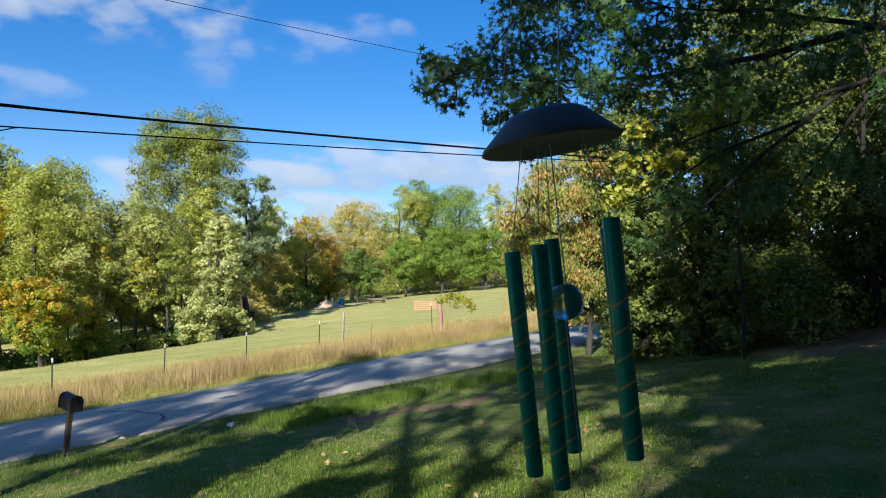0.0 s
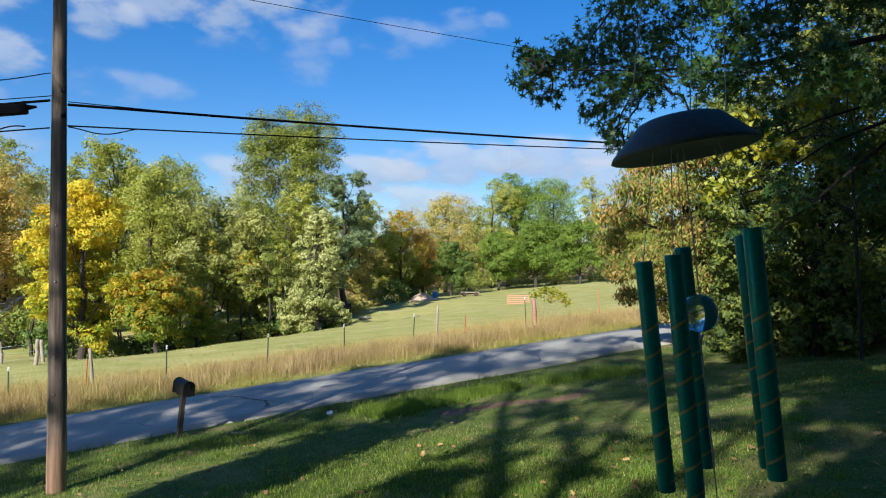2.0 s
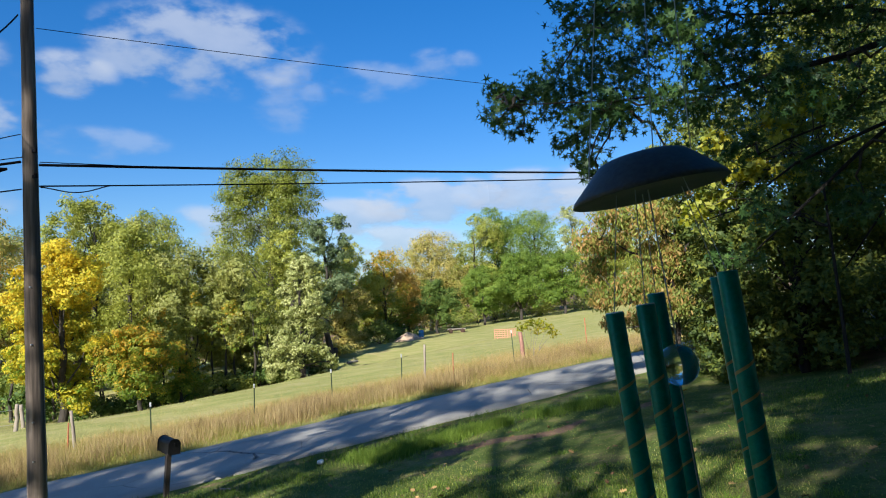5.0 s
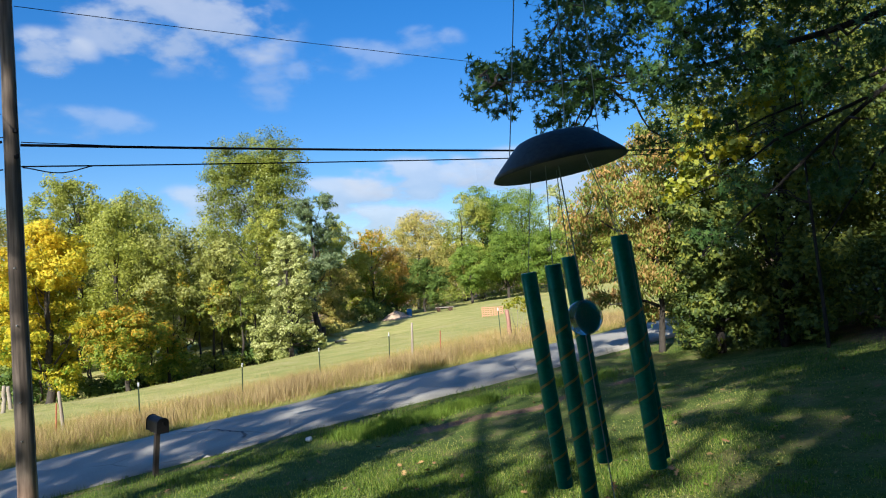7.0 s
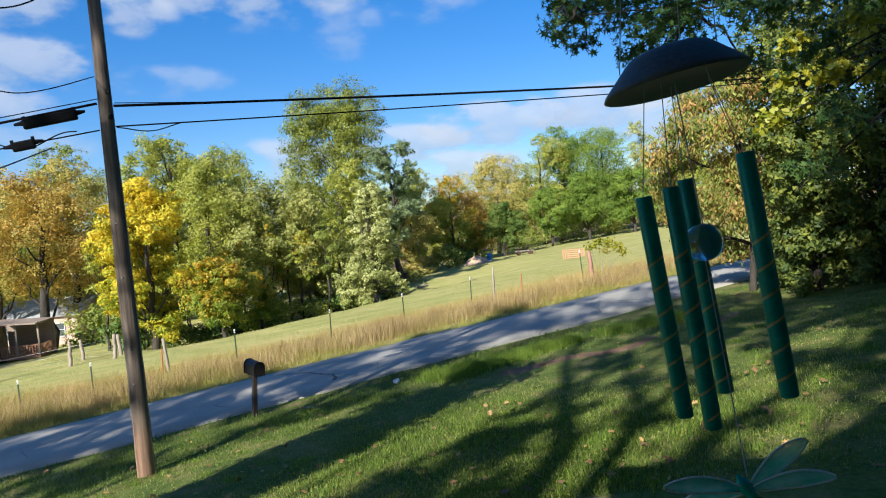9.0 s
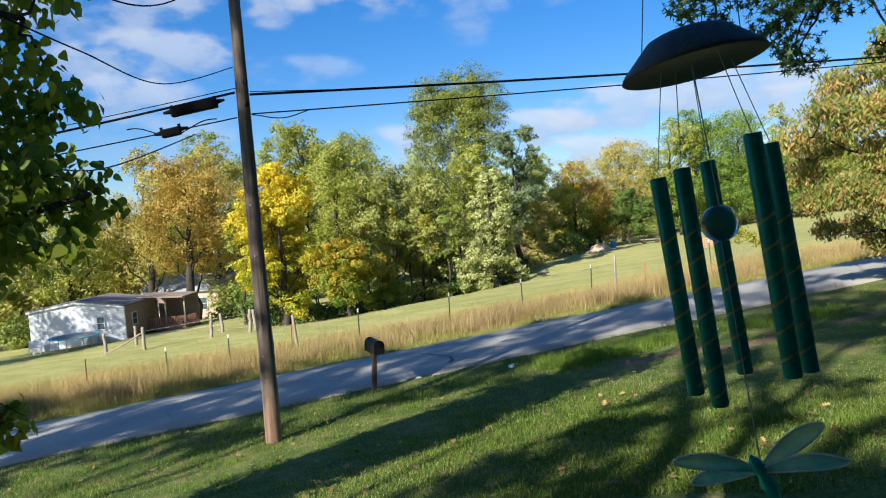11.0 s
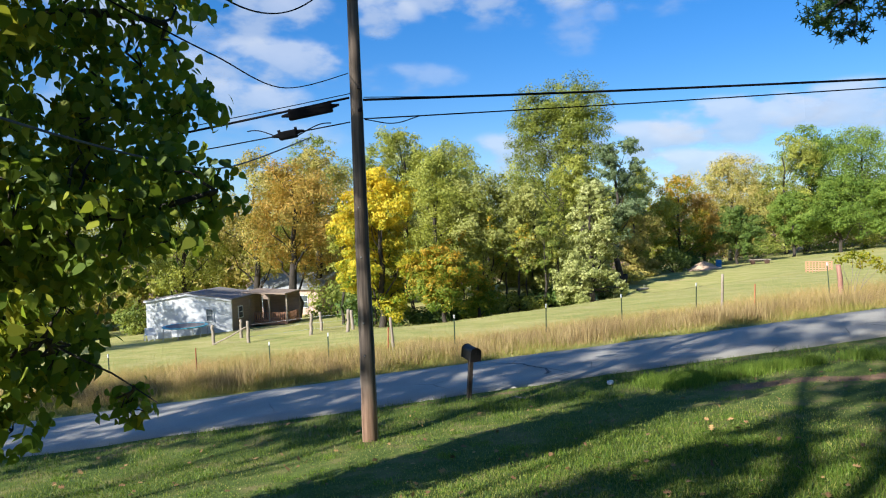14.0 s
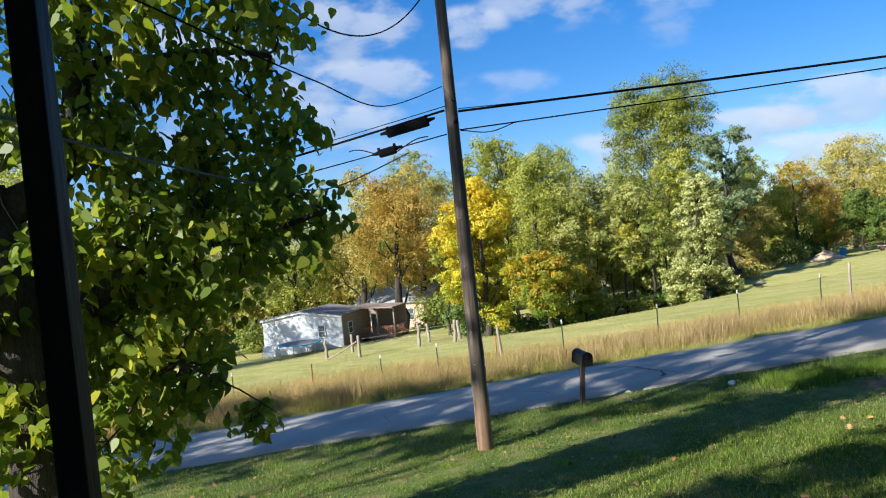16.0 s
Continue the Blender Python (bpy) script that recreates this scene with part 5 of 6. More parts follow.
def mailbox():
    x, y = -7.41, 14.09
    z = g1(x, y) - 0.03
    root = empty("mailbox", x, y, z, 49, "black metal mailbox on a dark wooden post by the road", "mailbox")
    root.matrix_basis = Matrix.Translation((x, y, z)) @ Matrix.Rotation(radians(5), 4, (-0.46, 0.88, 0)) @ Matrix.Rotation(radians(49), 4, "Z") @ Matrix.Scale(0.96, 4)
    metal = mat_noise("black enamel", (0.006, 0.006, 0.007), (0.018, 0.017, 0.017), 12, 0.45, bumps=0.05, spec=0.15)
    wood = mat_noise("dark post wood", (0.025, 0.02, 0.017), (0.07, 0.055, 0.045), 14, 0.9, (1, 1, 0.1))
    bm = bmesh.new()
    box(bm, 0, 0, 0.42, 0.10, 0.10, 1.1, None, 0.008)
    part("post", bm, wood, root)
    bm = bmesh.new()
    box(bm, 0, 0.0, 0.98, 0.16, 0.40, 0.03, None, 0.005)
    part("shelf", bm, wood, root)
    # arched body along local y
    bm = bmesh.new()
    prof = [(-0.12, 0.0), (0.12, 0.0), (0.12, 0.19)] + [(0.12 * math.cos(a), 0.19 + 0.115 * math.sin(a)) for a in np.linspace(0.2, math.pi - 0.2, 9)] + [(-0.12, 0.19)]
    rings = [[bm.verts.new((px, yy, 1.0 + pz)) for px, pz in prof] for yy in (-0.27, -0.25, 0.25, 0.27)]
    for a, b in zip(rings, rings[1:]):
        for i in range(len(prof)):
            bm.faces.new((a[i], a[(i + 1) % len(prof)], b[(i + 1) % len(prof)], b[i]))
    bm.faces.new(rings[0][::-1])
    bm.faces.new(rings[-1])
    part("body", bm, metal, root)
    for yy, nm in ((-0.285, "door"), (0.282, "back_plate")):
        bm = bmesh.new()
        v0 = [bm.verts.new((px * 1.1, yy, 1.0 + pz * 1.06 - 0.008)) for px, pz in prof]
        v1 = [bm.verts.new((px * 1.1, yy + 0.018, 1.0 + pz * 1.06 - 0.008)) for px, pz in prof]
        bm.faces.new(v0)
        bm.faces.new(v1[::-1])
        for i in range(len(prof)):
            bm.faces.new((v0[i], v1[i], v1[(i + 1) % len(prof)], v0[(i + 1) % len(prof)]))
        bmesh.ops.recalc_face_normals(bm, faces=bm.faces)
        dr = part(nm, bm, metal, root)
        if nm == "door":
            bm = bmesh.new()
            box(bm, 0, yy - 0.012, 1.2, 0.03, 0.02, 0.05, None, 0.004)
            part("handle", bm, metal, dr)
    bm = bmesh.new()
    box(bm, 0.127, 0.05, 1.15, 0.008, 0.025, 0.16, None, 0.002)
    box(bm, 0.127, 0.10, 1.22, 0.008, 0.10, 0.05, None, 0.002)
    part("flag", bm, mat_noise("faded red flag", (0.10, 0.02, 0.015), (0.2, 0.04, 0.03), 10), root, "faded red signal flag")


mailbox()

# ---------------------------------------------------------------- fence along the field
GREEN_STEEL = mat_noise("green painted steel", (0.035, 0.06, 0.03), (0.08, 0.11, 0.06), 20, 0.7, bumps=0.1)
RUST_STEEL = mat_noise("orange red paint on steel", (0.30, 0.07, 0.035), (0.50, 0.16, 0.08), 20, 0.8, bumps=0.1)
WHITE_TIP = mat_noise("white paint tip", (0.62, 0.62, 0.58), (0.8, 0.8, 0.76), 15, 0.7, bumps=0)


def steel_post(x, y, h, paint, tip, tilt, rz, label):
    z = g1(x, y)
    root = empty("fence_post", x, y, z, rz, label, "fence post", "field fence")
    lean = Matrix.Rotation(radians(tilt), 4, "X")
    bm = bmesh.new()
    box(bm, 0, 0, h / 2 - 0.1, 0.045, 0.006, h + 0.2)
    box(bm, 0, 0.016, h / 2 - 0.1, 0.008, 0.028, h + 0.2)
    for k in range(int(h / 0.09)):
        box(bm, 0, -0.007, 0.08 + k * 0.09, 0.018, 0.012, 0.02)
    bmesh.ops.transform(bm, matrix=lean, verts=bm.verts)
    part("shaft", bm, paint, root)
    if tip:
        bm = bmesh.new()
        box(bm, 0, 0, h - 0.05, 0.05, 0.012, 0.13, None, 0.002)
        box(bm, 0, 0.017, h - 0.05, 0.014, 0.032, 0.13)
        bmesh.ops.transform(bm, matrix=lean, verts=bm.verts)
        part("tip", bm, WHITE_TIP, root, "white painted tip")


def wood_post(x, y, h, r, tilt, rz, label, mat=POST_WOOD, group="field fence", seed=0):
    z = g1(x, y)
    rng = np.random.default_rng(seed)
    a = radians(rz)
    t = np.linspace(-0.2, 1, 8)
    p = np.stack([math.sin(radians(tilt)) * math.cos(a) * h * t, math.sin(radians(tilt)) * math.sin(a) * h * t, h * t, r * (1.05 - 0.15 * t)], 1)
    p[:, :2] += rng.normal(0, r * 0.15, (8, 2))
    p = np.concatenate([p, [[*p[-1, :2], p[-1, 2] + 0.012, r * 0.5], [*p[-1, :2], p[-1, 2] + 0.014, 0.001]]])
    V, F = tube_arrays([p], 9)
    ob = new("wooden_post", mesh_np("wooden_post", V, F, mat, smooth=True))
    ob.matrix_basis = pose(x, y, z)
    return tagged(ob, label, "fence post", group)


for i, (fx, fy, fh, red) in enumerate([(-18.17, 19.28, 1.15, 0), (-16.33, 20.35, 1.22, 0), (-12.21, 22.40, 1.40, 0), (-9.43, 24.25, 1.40, 0), (-7.13, 26.14, 1.39, 0), (-4.82, 27.97, 1.50, 0), (-0.38, 31.44, 1.70, 0),
                                       (-2.92, 29.5, 1.25, 1), (3.0, 33.89, 1.73, 1), (-20.57, 18.02, 1.15, 1), (-14.37, 21.29, 1.17, 1), (-23.5, 16.6, 1.2, 0), (-26.6, 15.2, 1.2, 0)]):
    steel_post(fx, fy, fh, RUST_STEEL if red else GREEN_STEEL, not red, [2, -2, 1, 3, -1, 2, -3][i % 7], 30 + 7 * i, "orange-red steel fence post in dry weeds" if red else "green steel fence post with a white tip")
wood_post(-14.18, 21.42, 1.5, 0.055, 4, 200, "grey wooden fence post in the verge", seed=1)
wood_post(-4.0, 28.64, 1.78, 0.05, 2, 10, "tall pale wooden fence post in the verge", seed=2)
wood_post(0.05, 31.75, 1.55, 0.10, 5, 190, "thick reddish wooden corner post", mat_noise("reddish post wood", (0.20, 0.09, 0.06), (0.42, 0.24, 0.18), 14, 0.95, (1, 1, 0.1)), seed=3)


def post_vine(x, y):
    """A vine that climbs the corner post and spreads over its top."""
    rng = np.random.default_rng(83)
    z = g1(x, y)
    base = np.array([x, y, z])
    root = empty("vine", x, y, z, 0, "yellow-leaved vine over the corner post", "vine", "verge shrubs")
    ends = [(x - 0.25, y, z + 1.75), (x + 0.15, y + 0.1, z + 1.95), (x + 0.55, y, z + 1.9), (x + 0.9, y - 0.1, z + 1.7), (x + 1.15, y, z + 1.45), (x + 0.4, y + 0.1, z + 1.55)]
    V, F = tube_arrays([bend(base + [0.12, -0.1, -0.05], e, 0.014, 0.005, rng, 7, 0.1, 0.06) for e in ends], 5)
    tagged(child("stem", mesh_np("stem", V - base, F, VINE), root), kind="stuff")
    C, N, S, T = crown_cloud(rng, 620, [(*e, 0.30, 0.2) for e in ends], 0.085, 0.5, 0.7)
    V, F = leaves(C - base, N, S, BROAD, rng, 0.2)
    child("foliage", mesh_np("foliage", V, F, LEAF["gold"], np.repeat(T, len(BROAD))), root)


post_vine(0.25, 32.6)

for i, (fx, fy, fh, ti, rz) in enumerate([(-30.6, 30.8, 1.3, 2, 0), (-32.9, 30.3, 1.2, -3, 40), (-27.6, 32.9, 1.25, 3, 90), (-29.2, 35.9, 1.2, -4, 20), (-26.4, 35.5, 1.2, 8, 170), (-24.8, 32.8, 1.3, 3, 60), (-33.9, 33.5, 1.2, 2, 0)]):
    wood_post(fx, fy, fh, 0.10, ti, rz, "grey weathered wooden post of the yard fence", group="yard fence", seed=20 + i)
rail = tubes("brace_rail", [[(-30.7, 30.75, g1(-30.6, 30.8) + 0.95, 0.045), (-31.6, 30.4, g1(-31.6, 30.4) + 0.45, 0.045), (-32.7, 30.1, g1(-32.7, 30.1) + 0.05, 0.04)]], POST_WOOD, None, 7)
tagged(rail, "slanting wooden brace rail of the yard fence", "fence rail", "yard fence")


def fence_wires():
    pts = [(-30.6, 30.8), (-27.6, 32.9), (-24.8, 32.8)]
    for h in (0.35, 0.7, 1.05):
        p = [(px, py, g1(px, py) + h, 0.006) for px, py in pts]
        tagged(tubes("fence_wire", [p], STEEL, None, 5), "thin rusty fence wire between the yard posts", "fence wire", "yard fence")


fence_wires()


# ---------------------------------------------------------------- houses beyond the field
SIDING = mat_noise("white painted siding", (0.50, 0.51, 0.52), (0.64, 0.645, 0.65), 1.5, 0.75, (0.2, 0.2, 12), 0.3)
TAN_SIDING = mat_noise("brown weathered siding", (0.20, 0.15, 0.12), (0.36, 0.28, 0.22), 2, 0.85, (0.3, 0.3, 10), 0.3)
PINK_SIDING = mat_noise("pinkish brick", (0.42, 0.28, 0.23), (0.62, 0.45, 0.39), 3, 0.85, bumps=0.2)
SHINGLE = mat_noise("grey brown shingles", (0.12, 0.11, 0.105), (0.28, 0.25, 0.235), 3, 0.9, (1, 1, 6), 0.5)
TIN = mat_noise("pale grey roofing", (0.30, 0.31, 0.33), (0.48, 0.49, 0.50), 2, 0.6, (1, 5, 1), 0.2)
DARK_GLASS = mat_noise("dark window glass", (0.05, 0.06, 0.07), (0.10, 0.12, 0.13), 2, 0.1, bumps=0)
FENCE_RED = mat_noise("red brown boards", (0.28, 0.13, 0.07), (0.45, 0.25, 0.15), 8, 0.85, (1, 1, 0.3))


def gable_block(root, w, ln, eave, rise, wall_mat, side_mat, roof_mat, over=0.25, z0=-0.6):
    """Walls and roof of a gabled house: front gable along local -x from the corner (0, 0), depth along local y."""
    for nm, y, mt in (("wall", 0, wall_mat), ("wall", ln, side_mat)):
        bm = bmesh.new()
        prof = [(0, z0), (-w, z0), (-w, eave), (-w / 2, eave + rise), (0, eave)]
        f = [bm.verts.new((px, y, pz)) for px, pz in prof]
        b = [bm.verts.new((px, y + (0.12 if y == 0 else -0.12), pz)) for px, pz in prof]
        bm.faces.new(f)
        bm.faces.new(b[::-1])
        for i in range(5):
            bm.faces.new((f[i], b[i], b[(i + 1) % 5], f[(i + 1) % 5]))
        bmesh.ops.recalc_face_normals(bm, faces=bm.faces)
        part(nm, bm, mt, root)
    for x in (-0.06, -w + 0.06):
        bm = bmesh.new()
        box(bm, x, ln / 2, (eave + z0) / 2, 0.12, ln - 0.25, eave - z0)
        part("wall", bm, side_mat, root)
    for sx in (0, 1):
        bm = bmesh.new()
        x0, x1 = (over, -w / 2) if sx == 0 else (-w - over, -w / 2)
        k = rise / (w / 2)
        e = eave - over * k
        q = [(x0, -over, e), (x1, -over, eave + rise), (x1, ln + over, eave + rise), (x0, ln + over, e)]
        lo = [bm.verts.new((a, b, c + 0.02)) for a, b, c in q]
        hi = [bm.verts.new((a, b, c + 0.14)) for a, b, c in q]
        bm.faces.new(lo)
        bm.faces.new(hi[::-1])
        for i in range(4):
            bm.faces.new((lo[i], hi[i], hi[(i + 1) % 4], lo[(i + 1) % 4]))
        bmesh.ops.recalc_face_normals(bm, faces=bm.faces)
        part("roof", bm, roof_mat, root)


def window_at(root, x, y, z, w, h, face="y"):
    bm = bmesh.new()
    sx, sy = (w, 0.05) if face == "y" else (0.05, w)
    box(bm, x, y, z, sx, sy, h)
    win = part("window", bm, DARK_GLASS, root, "dark window pane")
    for dx, dz, ww, hh in ((0, h / 2, w + 0.12, 0.07), (0, -h / 2, w + 0.16, 0.08), (-w / 2, 0, 0.07, h), (w / 2, 0, 0.07, h), (0, 0, w, 0.04)):
        bm = bmesh.new()
        box(bm, x + (dx if face == "y" else 0), y - (0.02 if face == "y" else -dx), z + dz, ww if face == "y" else 0.07, 0.07 if face == "y" else ww, hh)
        part("frame", bm, SIDING, win)


def white_house():
    z = -3.6
    root = empty("white_house", -40.7, 39.4, z, math.degrees(math.atan2(2.4, 7.1)), "low white gabled house with a brown side wall", "house")
    gable_block(root, 7.2, 5.0, 2.4, 0.5, SIDING, TAN_SIDING, SHINGLE, 0.12)
    window_at(root, -1.8, -0.03, 1.3, 0.6, 0.95)
    window_at(root, 0.03, 1.4, 1.35, 0.7, 0.9, "x")
    bm = bmesh.new()
    box(bm, 0.03, 3.4, 1.1, 0.06, 0.9, 2.0, None, 0.01)
    part("door", bm, TAN_SIDING, root)
    for sx, sgn in ((0.05, 1), (-7.25, -1)):
        bm = bmesh.new()
        ang = math.atan2(0.5, 3.6)
        box(bm, sx - sgn * 1.83, -0.16, 2.4 + 0.25, 3.75, 0.04, 0.12, Matrix.Rotation(sgn * ang, 4, "Y"))
        part("bargeboard", bm, SIDING, root)


white_house()


def porch_of_house():
    root = empty("side_porch", -42.3, 43.2, -3.75, 18.7, "covered side porch with red-brown railing", "porch")
    bm = bmesh.new()
    box(bm, 1.6, 0.9, 0.25, 3.4, 3.0, 0.18)
    part("deck", bm, FENCE_RED, root)
    bm = bmesh.new()
    box(bm, 1.5, 0.6, 2.75, 3.7, 3.2, 0.10, Matrix.Rotation(radians(3), 4, "Y"))
    part("roof", bm, TAN_SIDING, root)
    bm = bmesh.new()
    box(bm, 1.6, 2.3, 1.2, 3.3, 0.12, 2.9)
    part("back_wall", bm, TAN_SIDING, root)
    for px in (0.2, 1.7, 3.2):
        bm = bmesh.new()
        box(bm, px, -0.4, 1.5, 0.11, 0.11, 2.5)
        part("post", bm, POST_WOOD, root)
    for k in range(16):
        bm = bmesh.new()
        box(bm, 0.25 + k * 0.19, -0.42, 0.72, 0.10, 0.03, 0.8)
        part("picket", bm, FENCE_RED, root)
    for zz in (0.45, 1.08):
        bm = bmesh.new()
        box(bm, 1.7, -0.38, zz, 3.1, 0.05, 0.09)
        part("rail", bm, FENCE_RED, root)
    for k in range(12):
        bm = bmesh.new()
        box(bm, 3.28, -0.3 + k * 0.19, 0.72, 0.03, 0.10, 0.8)
        part("picket", bm, FENCE_RED, root)


porch_of_house()


def pink_house():
    root = empty("pink_house", -45.9, 56.2, -4.6, 12, "pinkish house with a grey shingle roof behind the white one", "house")
    gable = 7.6
    for y, mt in ((0, PINK_SIDING), (7, PINK_SIDING)):
        bm = bmesh.new()
        box(bm, -gable / 2, y, 0.9, gable, 0.14, 3.4)
        part("wall", bm, mt, root)
    for x in (0, -gable):
        bm = bmesh.new()
        prof = [(0.07, -0.8), (6.93, -0.8), (6.93, 2.6), (3.5, 3.75), (0.07, 2.6)]
        f = [bm.verts.new((x - 0.06, b, c)) for b, c in prof]
        g = [bm.verts.new((x + 0.06, b, c)) for b, c in prof]
        bm.faces.new(f)
        bm.faces.new(g[::-1])
        for i in range(5):
            bm.faces.new((f[i], g[i], g[(i + 1) % 5], f[(i + 1) % 5]))
        bmesh.ops.recalc_face_normals(bm, faces=bm.faces)
        part("wall", bm, PINK_SIDING, root)
    for s in (0, 1):
        bm = bmesh.new()
        y = 1.6 if s == 0 else 5.4
        box(bm, -gable / 2, y, 3.26, gable + 0.7, 4.3, 0.14, Matrix.Rotation(radians(18.2 if s == 0 else -18.2), 4, "X"))
        part("roof", bm, TIN, root)
    window_at(root, -1.6, -0.09, 1.3, 0.9, 1.2)
    window_at(root, -6.2, -0.09, 1.3, 0.9, 1.2)


pink_house()


def trampoline():
    x, y = -42.5, 36.5
    z = g1(x, y)
    root = empty("trampoline", x, y, z, 0, "round trampoline with a blue edge pad beside the white house", "trampoline")
    blue = mat_noise("blue vinyl pad", (0.08, 0.36, 0.50), (0.14, 0.50, 0.62), 5, 0.5, bumps=0.1)
    bm = bmesh.new()
    n = 36
    rings = []
    for r, zz in ((1.40, 0.93), (1.62, 0.94), (1.66, 0.91), (1.62, 0.86), (1.40, 0.87)):
        rings.append([bm.verts.new((r * math.cos(2 * math.pi * i / n), r * math.sin(2 * math.pi * i / n), zz)) for i in range(n)])
    for k in range(5):
        a, b = rings[k], rings[(k + 1) % 5]
        for i in range(n):
            bm.faces.new((a[i], a[(i + 1) % n], b[(i + 1) % n], b[i]))
    part("pad", bm, blue, root)
    bm = bmesh.new()
    bmesh.ops.create_cone(bm, cap_ends=True, segments=n, radius1=1.41, radius2=1.41, depth=0.02, matrix=Matrix.Translation((0, 0, 0.92)))
    part("mat", bm, SHINGLE, root, "grey jumping mat")
    for k in range(6):
        a = 2 * math.pi * k / 6
        c, s = math.cos(a), math.sin(a)
        tubes("leg", [[(1.55 * c, 1.55 * s, 0.9, 0.03), (1.58 * c, 1.58 * s, 0.4, 0.03), (1.6 * c, 1.6 * s, -0.1, 0.03)]], STEEL, root, 7)


trampoline()


def chair(x, y):
    z = g1(x, y)
    root = empty("yard_chair", x, y, z, 40, "white plastic yard chair on the grass", "chair", "yard chairs")
    bm = bmesh.new()
    box(bm, 0, 0, 0.42, 0.5, 0.48, 0.04, None, 0.01)
    part("seat", bm, SIDING, root)
    bm = bmesh.new()
    box(bm, 0, 0.24, 0.68, 0.5, 0.04, 0.5, Matrix.Rotation(radians(-10), 4, "X"), 0.01)
    part("backrest", bm, SIDING, root)
    for lx, ly in ((-0.22, -0.2), (0.22, -0.2), (-0.22, 0.2), (0.22, 0.2)):
        bm = bmesh.new()
        box(bm, lx, ly, 0.18, 0.04, 0.04, 0.46)
        part("leg", bm, SIDING, root)


chair(-45.6, 36.0)
chair(-46.6, 36.4)


def field_things():
    # heap of sand
    rng = np.random.default_rng(71)
    x, y = -13.5, 85.2
    z = g1(x, y)
    n, m = 28, 10
    V = [(0, 0, 1.0)]
    for i in range(1, m + 1):
        for j in range(n):
            a, r = 2 * math.pi * j / n, i / m
            rr = 2.1 * r * (1 + 0.12 * math.sin(3 * a + 1) + 0.05 * rng.normal())
            V.append((rr * math.cos(a), rr * 0.8 * math.sin(a), max(-0.1, 1.0 * (1 - r ** 1.2) - 0.1 * r + 0.05 * rng.normal() * (r < 0.95))))
    F = [(1 + (i - 1) * n + j, 1 + (i - 1) * n + (j + 1) % n, 1 + i * n + (j + 1) % n, 1 + i * n + j) for i in range(1, m) for j in range(n)]
    F += [(0, 1 + j, 1 + (j + 1) % n, 0) for j in range(n)]
    me = bpy.data.meshes.new("sand_pile")
    me.from_pydata(V, [], [f if f[0] != f[3] else f[:3] for f in F])
    me.materials.append(mat_noise("tan sand", (0.40, 0.27, 0.17), (0.58, 0.42, 0.29), 2, 0.95))
    ob = new("sand_pile", me)
    ob.matrix_basis = pose(x, y, z)
    tagged(ob, "heap of tan sand at the edge of the wood", "sand pile")
    # blue barrel
    x, y = -12.04, 86.0
    root = empty("barrel", x, y, g1(x, y), 0, "bright blue plastic barrel in the field corner", "barrel")
    blue = mat_noise("blue plastic", (0.02, 0.13, 0.32), (0.04, 0.20, 0.45), 6, 0.4, bumps=0)
    tubes("drum", [[(0, 0, -0.05, 0.288), (0, 0, 0.1, 0.317), (0, 0, 0.3, 0.324), (0, 0, 0.32, 0.346), (0, 0, 0.36, 0.324), (0, 0, 0.62, 0.324), (0, 0, 0.64, 0.346), (0, 0, 0.68, 0.324), (0, 0, 0.95, 0.310), (0, 0, 1.0, 0.259), (0, 0, 1.0, 0.007)]], blue, root, 16)
    # orange mesh barrier
    mesh_o = mat_noise("orange plastic mesh", (0.46, 0.17, 0.11), (0.62, 0.30, 0.20), 9, 0.7, bumps=0.1)
    root = empty("barrier", -1.4, 62.0, g1(-1.4, 62.0), 4, "low faded orange mesh barrier in the field", "barrier")
    for k in range(9):
        bm = bmesh.new()
        box(bm, -0.9 + k * 0.22, 0, 0.36, 0.045, 0.03, 0.85)
        part("upright", bm, mesh_o, root)
    for k in range(5):
        bm = bmesh.new()
        box(bm, 0, 0.02, 0.08 + k * 0.17, 1.9, 0.03, 0.05)
        part("band", bm, mesh_o, root)
    # stump shape that stands in for a brown grazing animal
    wood_post(-18.2, 68.3, 1.3, 0.28, 4, 30, "brown stump shape standing in for an animal by the silvery tree", BARK, "", 41)
    # pale fallen log in the shade of the silvery tree
    x, y = -16.3, 67.7
    root = empty("log", x, y, g1(x, y), 65, "pale weathered log lying in the field", "log")
    tubes("wood", [[(-0.8, 0, 0.10, 0.11), (-0.3, 0.03, 0.12, 0.13), (0.3, -0.02, 0.12, 0.12), (0.8, 0.03, 0.11, 0.10)]], BARK_PALE, root, 9)
    tubes("snag", [[(0.2, 0, 0.2, 0.035), (0.35, 0.1, 0.42, 0.02), (0.4, 0.2, 0.55, 0.01)]], BARK_PALE, root, 6)
    # low flat wagon under the far maples
    x, y = -8.0, 89.0
    root = empty("wagon", x, y, g1(x, y), 6, "low dark flat farm wagon in the field", "wagon")
    rusty = mat_noise("rusty dark steel", (0.03, 0.018, 0.014), (0.10, 0.055, 0.035), 8, 0.85)
    bm = bmesh.new()
    box(bm, 0, 0, 0.5, 2.3, 1.2, 0.07, None, 0.01)
    part("deck", bm, POST_WOOD, root)
    bm = bmesh.new()
    box(bm, 0, 0, 0.41, 2.2, 0.1, 0.1, None, 0.01)
    part("beam", bm, rusty, root)
    tubes("drawbar", [[(-1.1, 0, 0.40, 0.03), (-1.9, 0, 0.12, 0.03)]], rusty, root, 6)
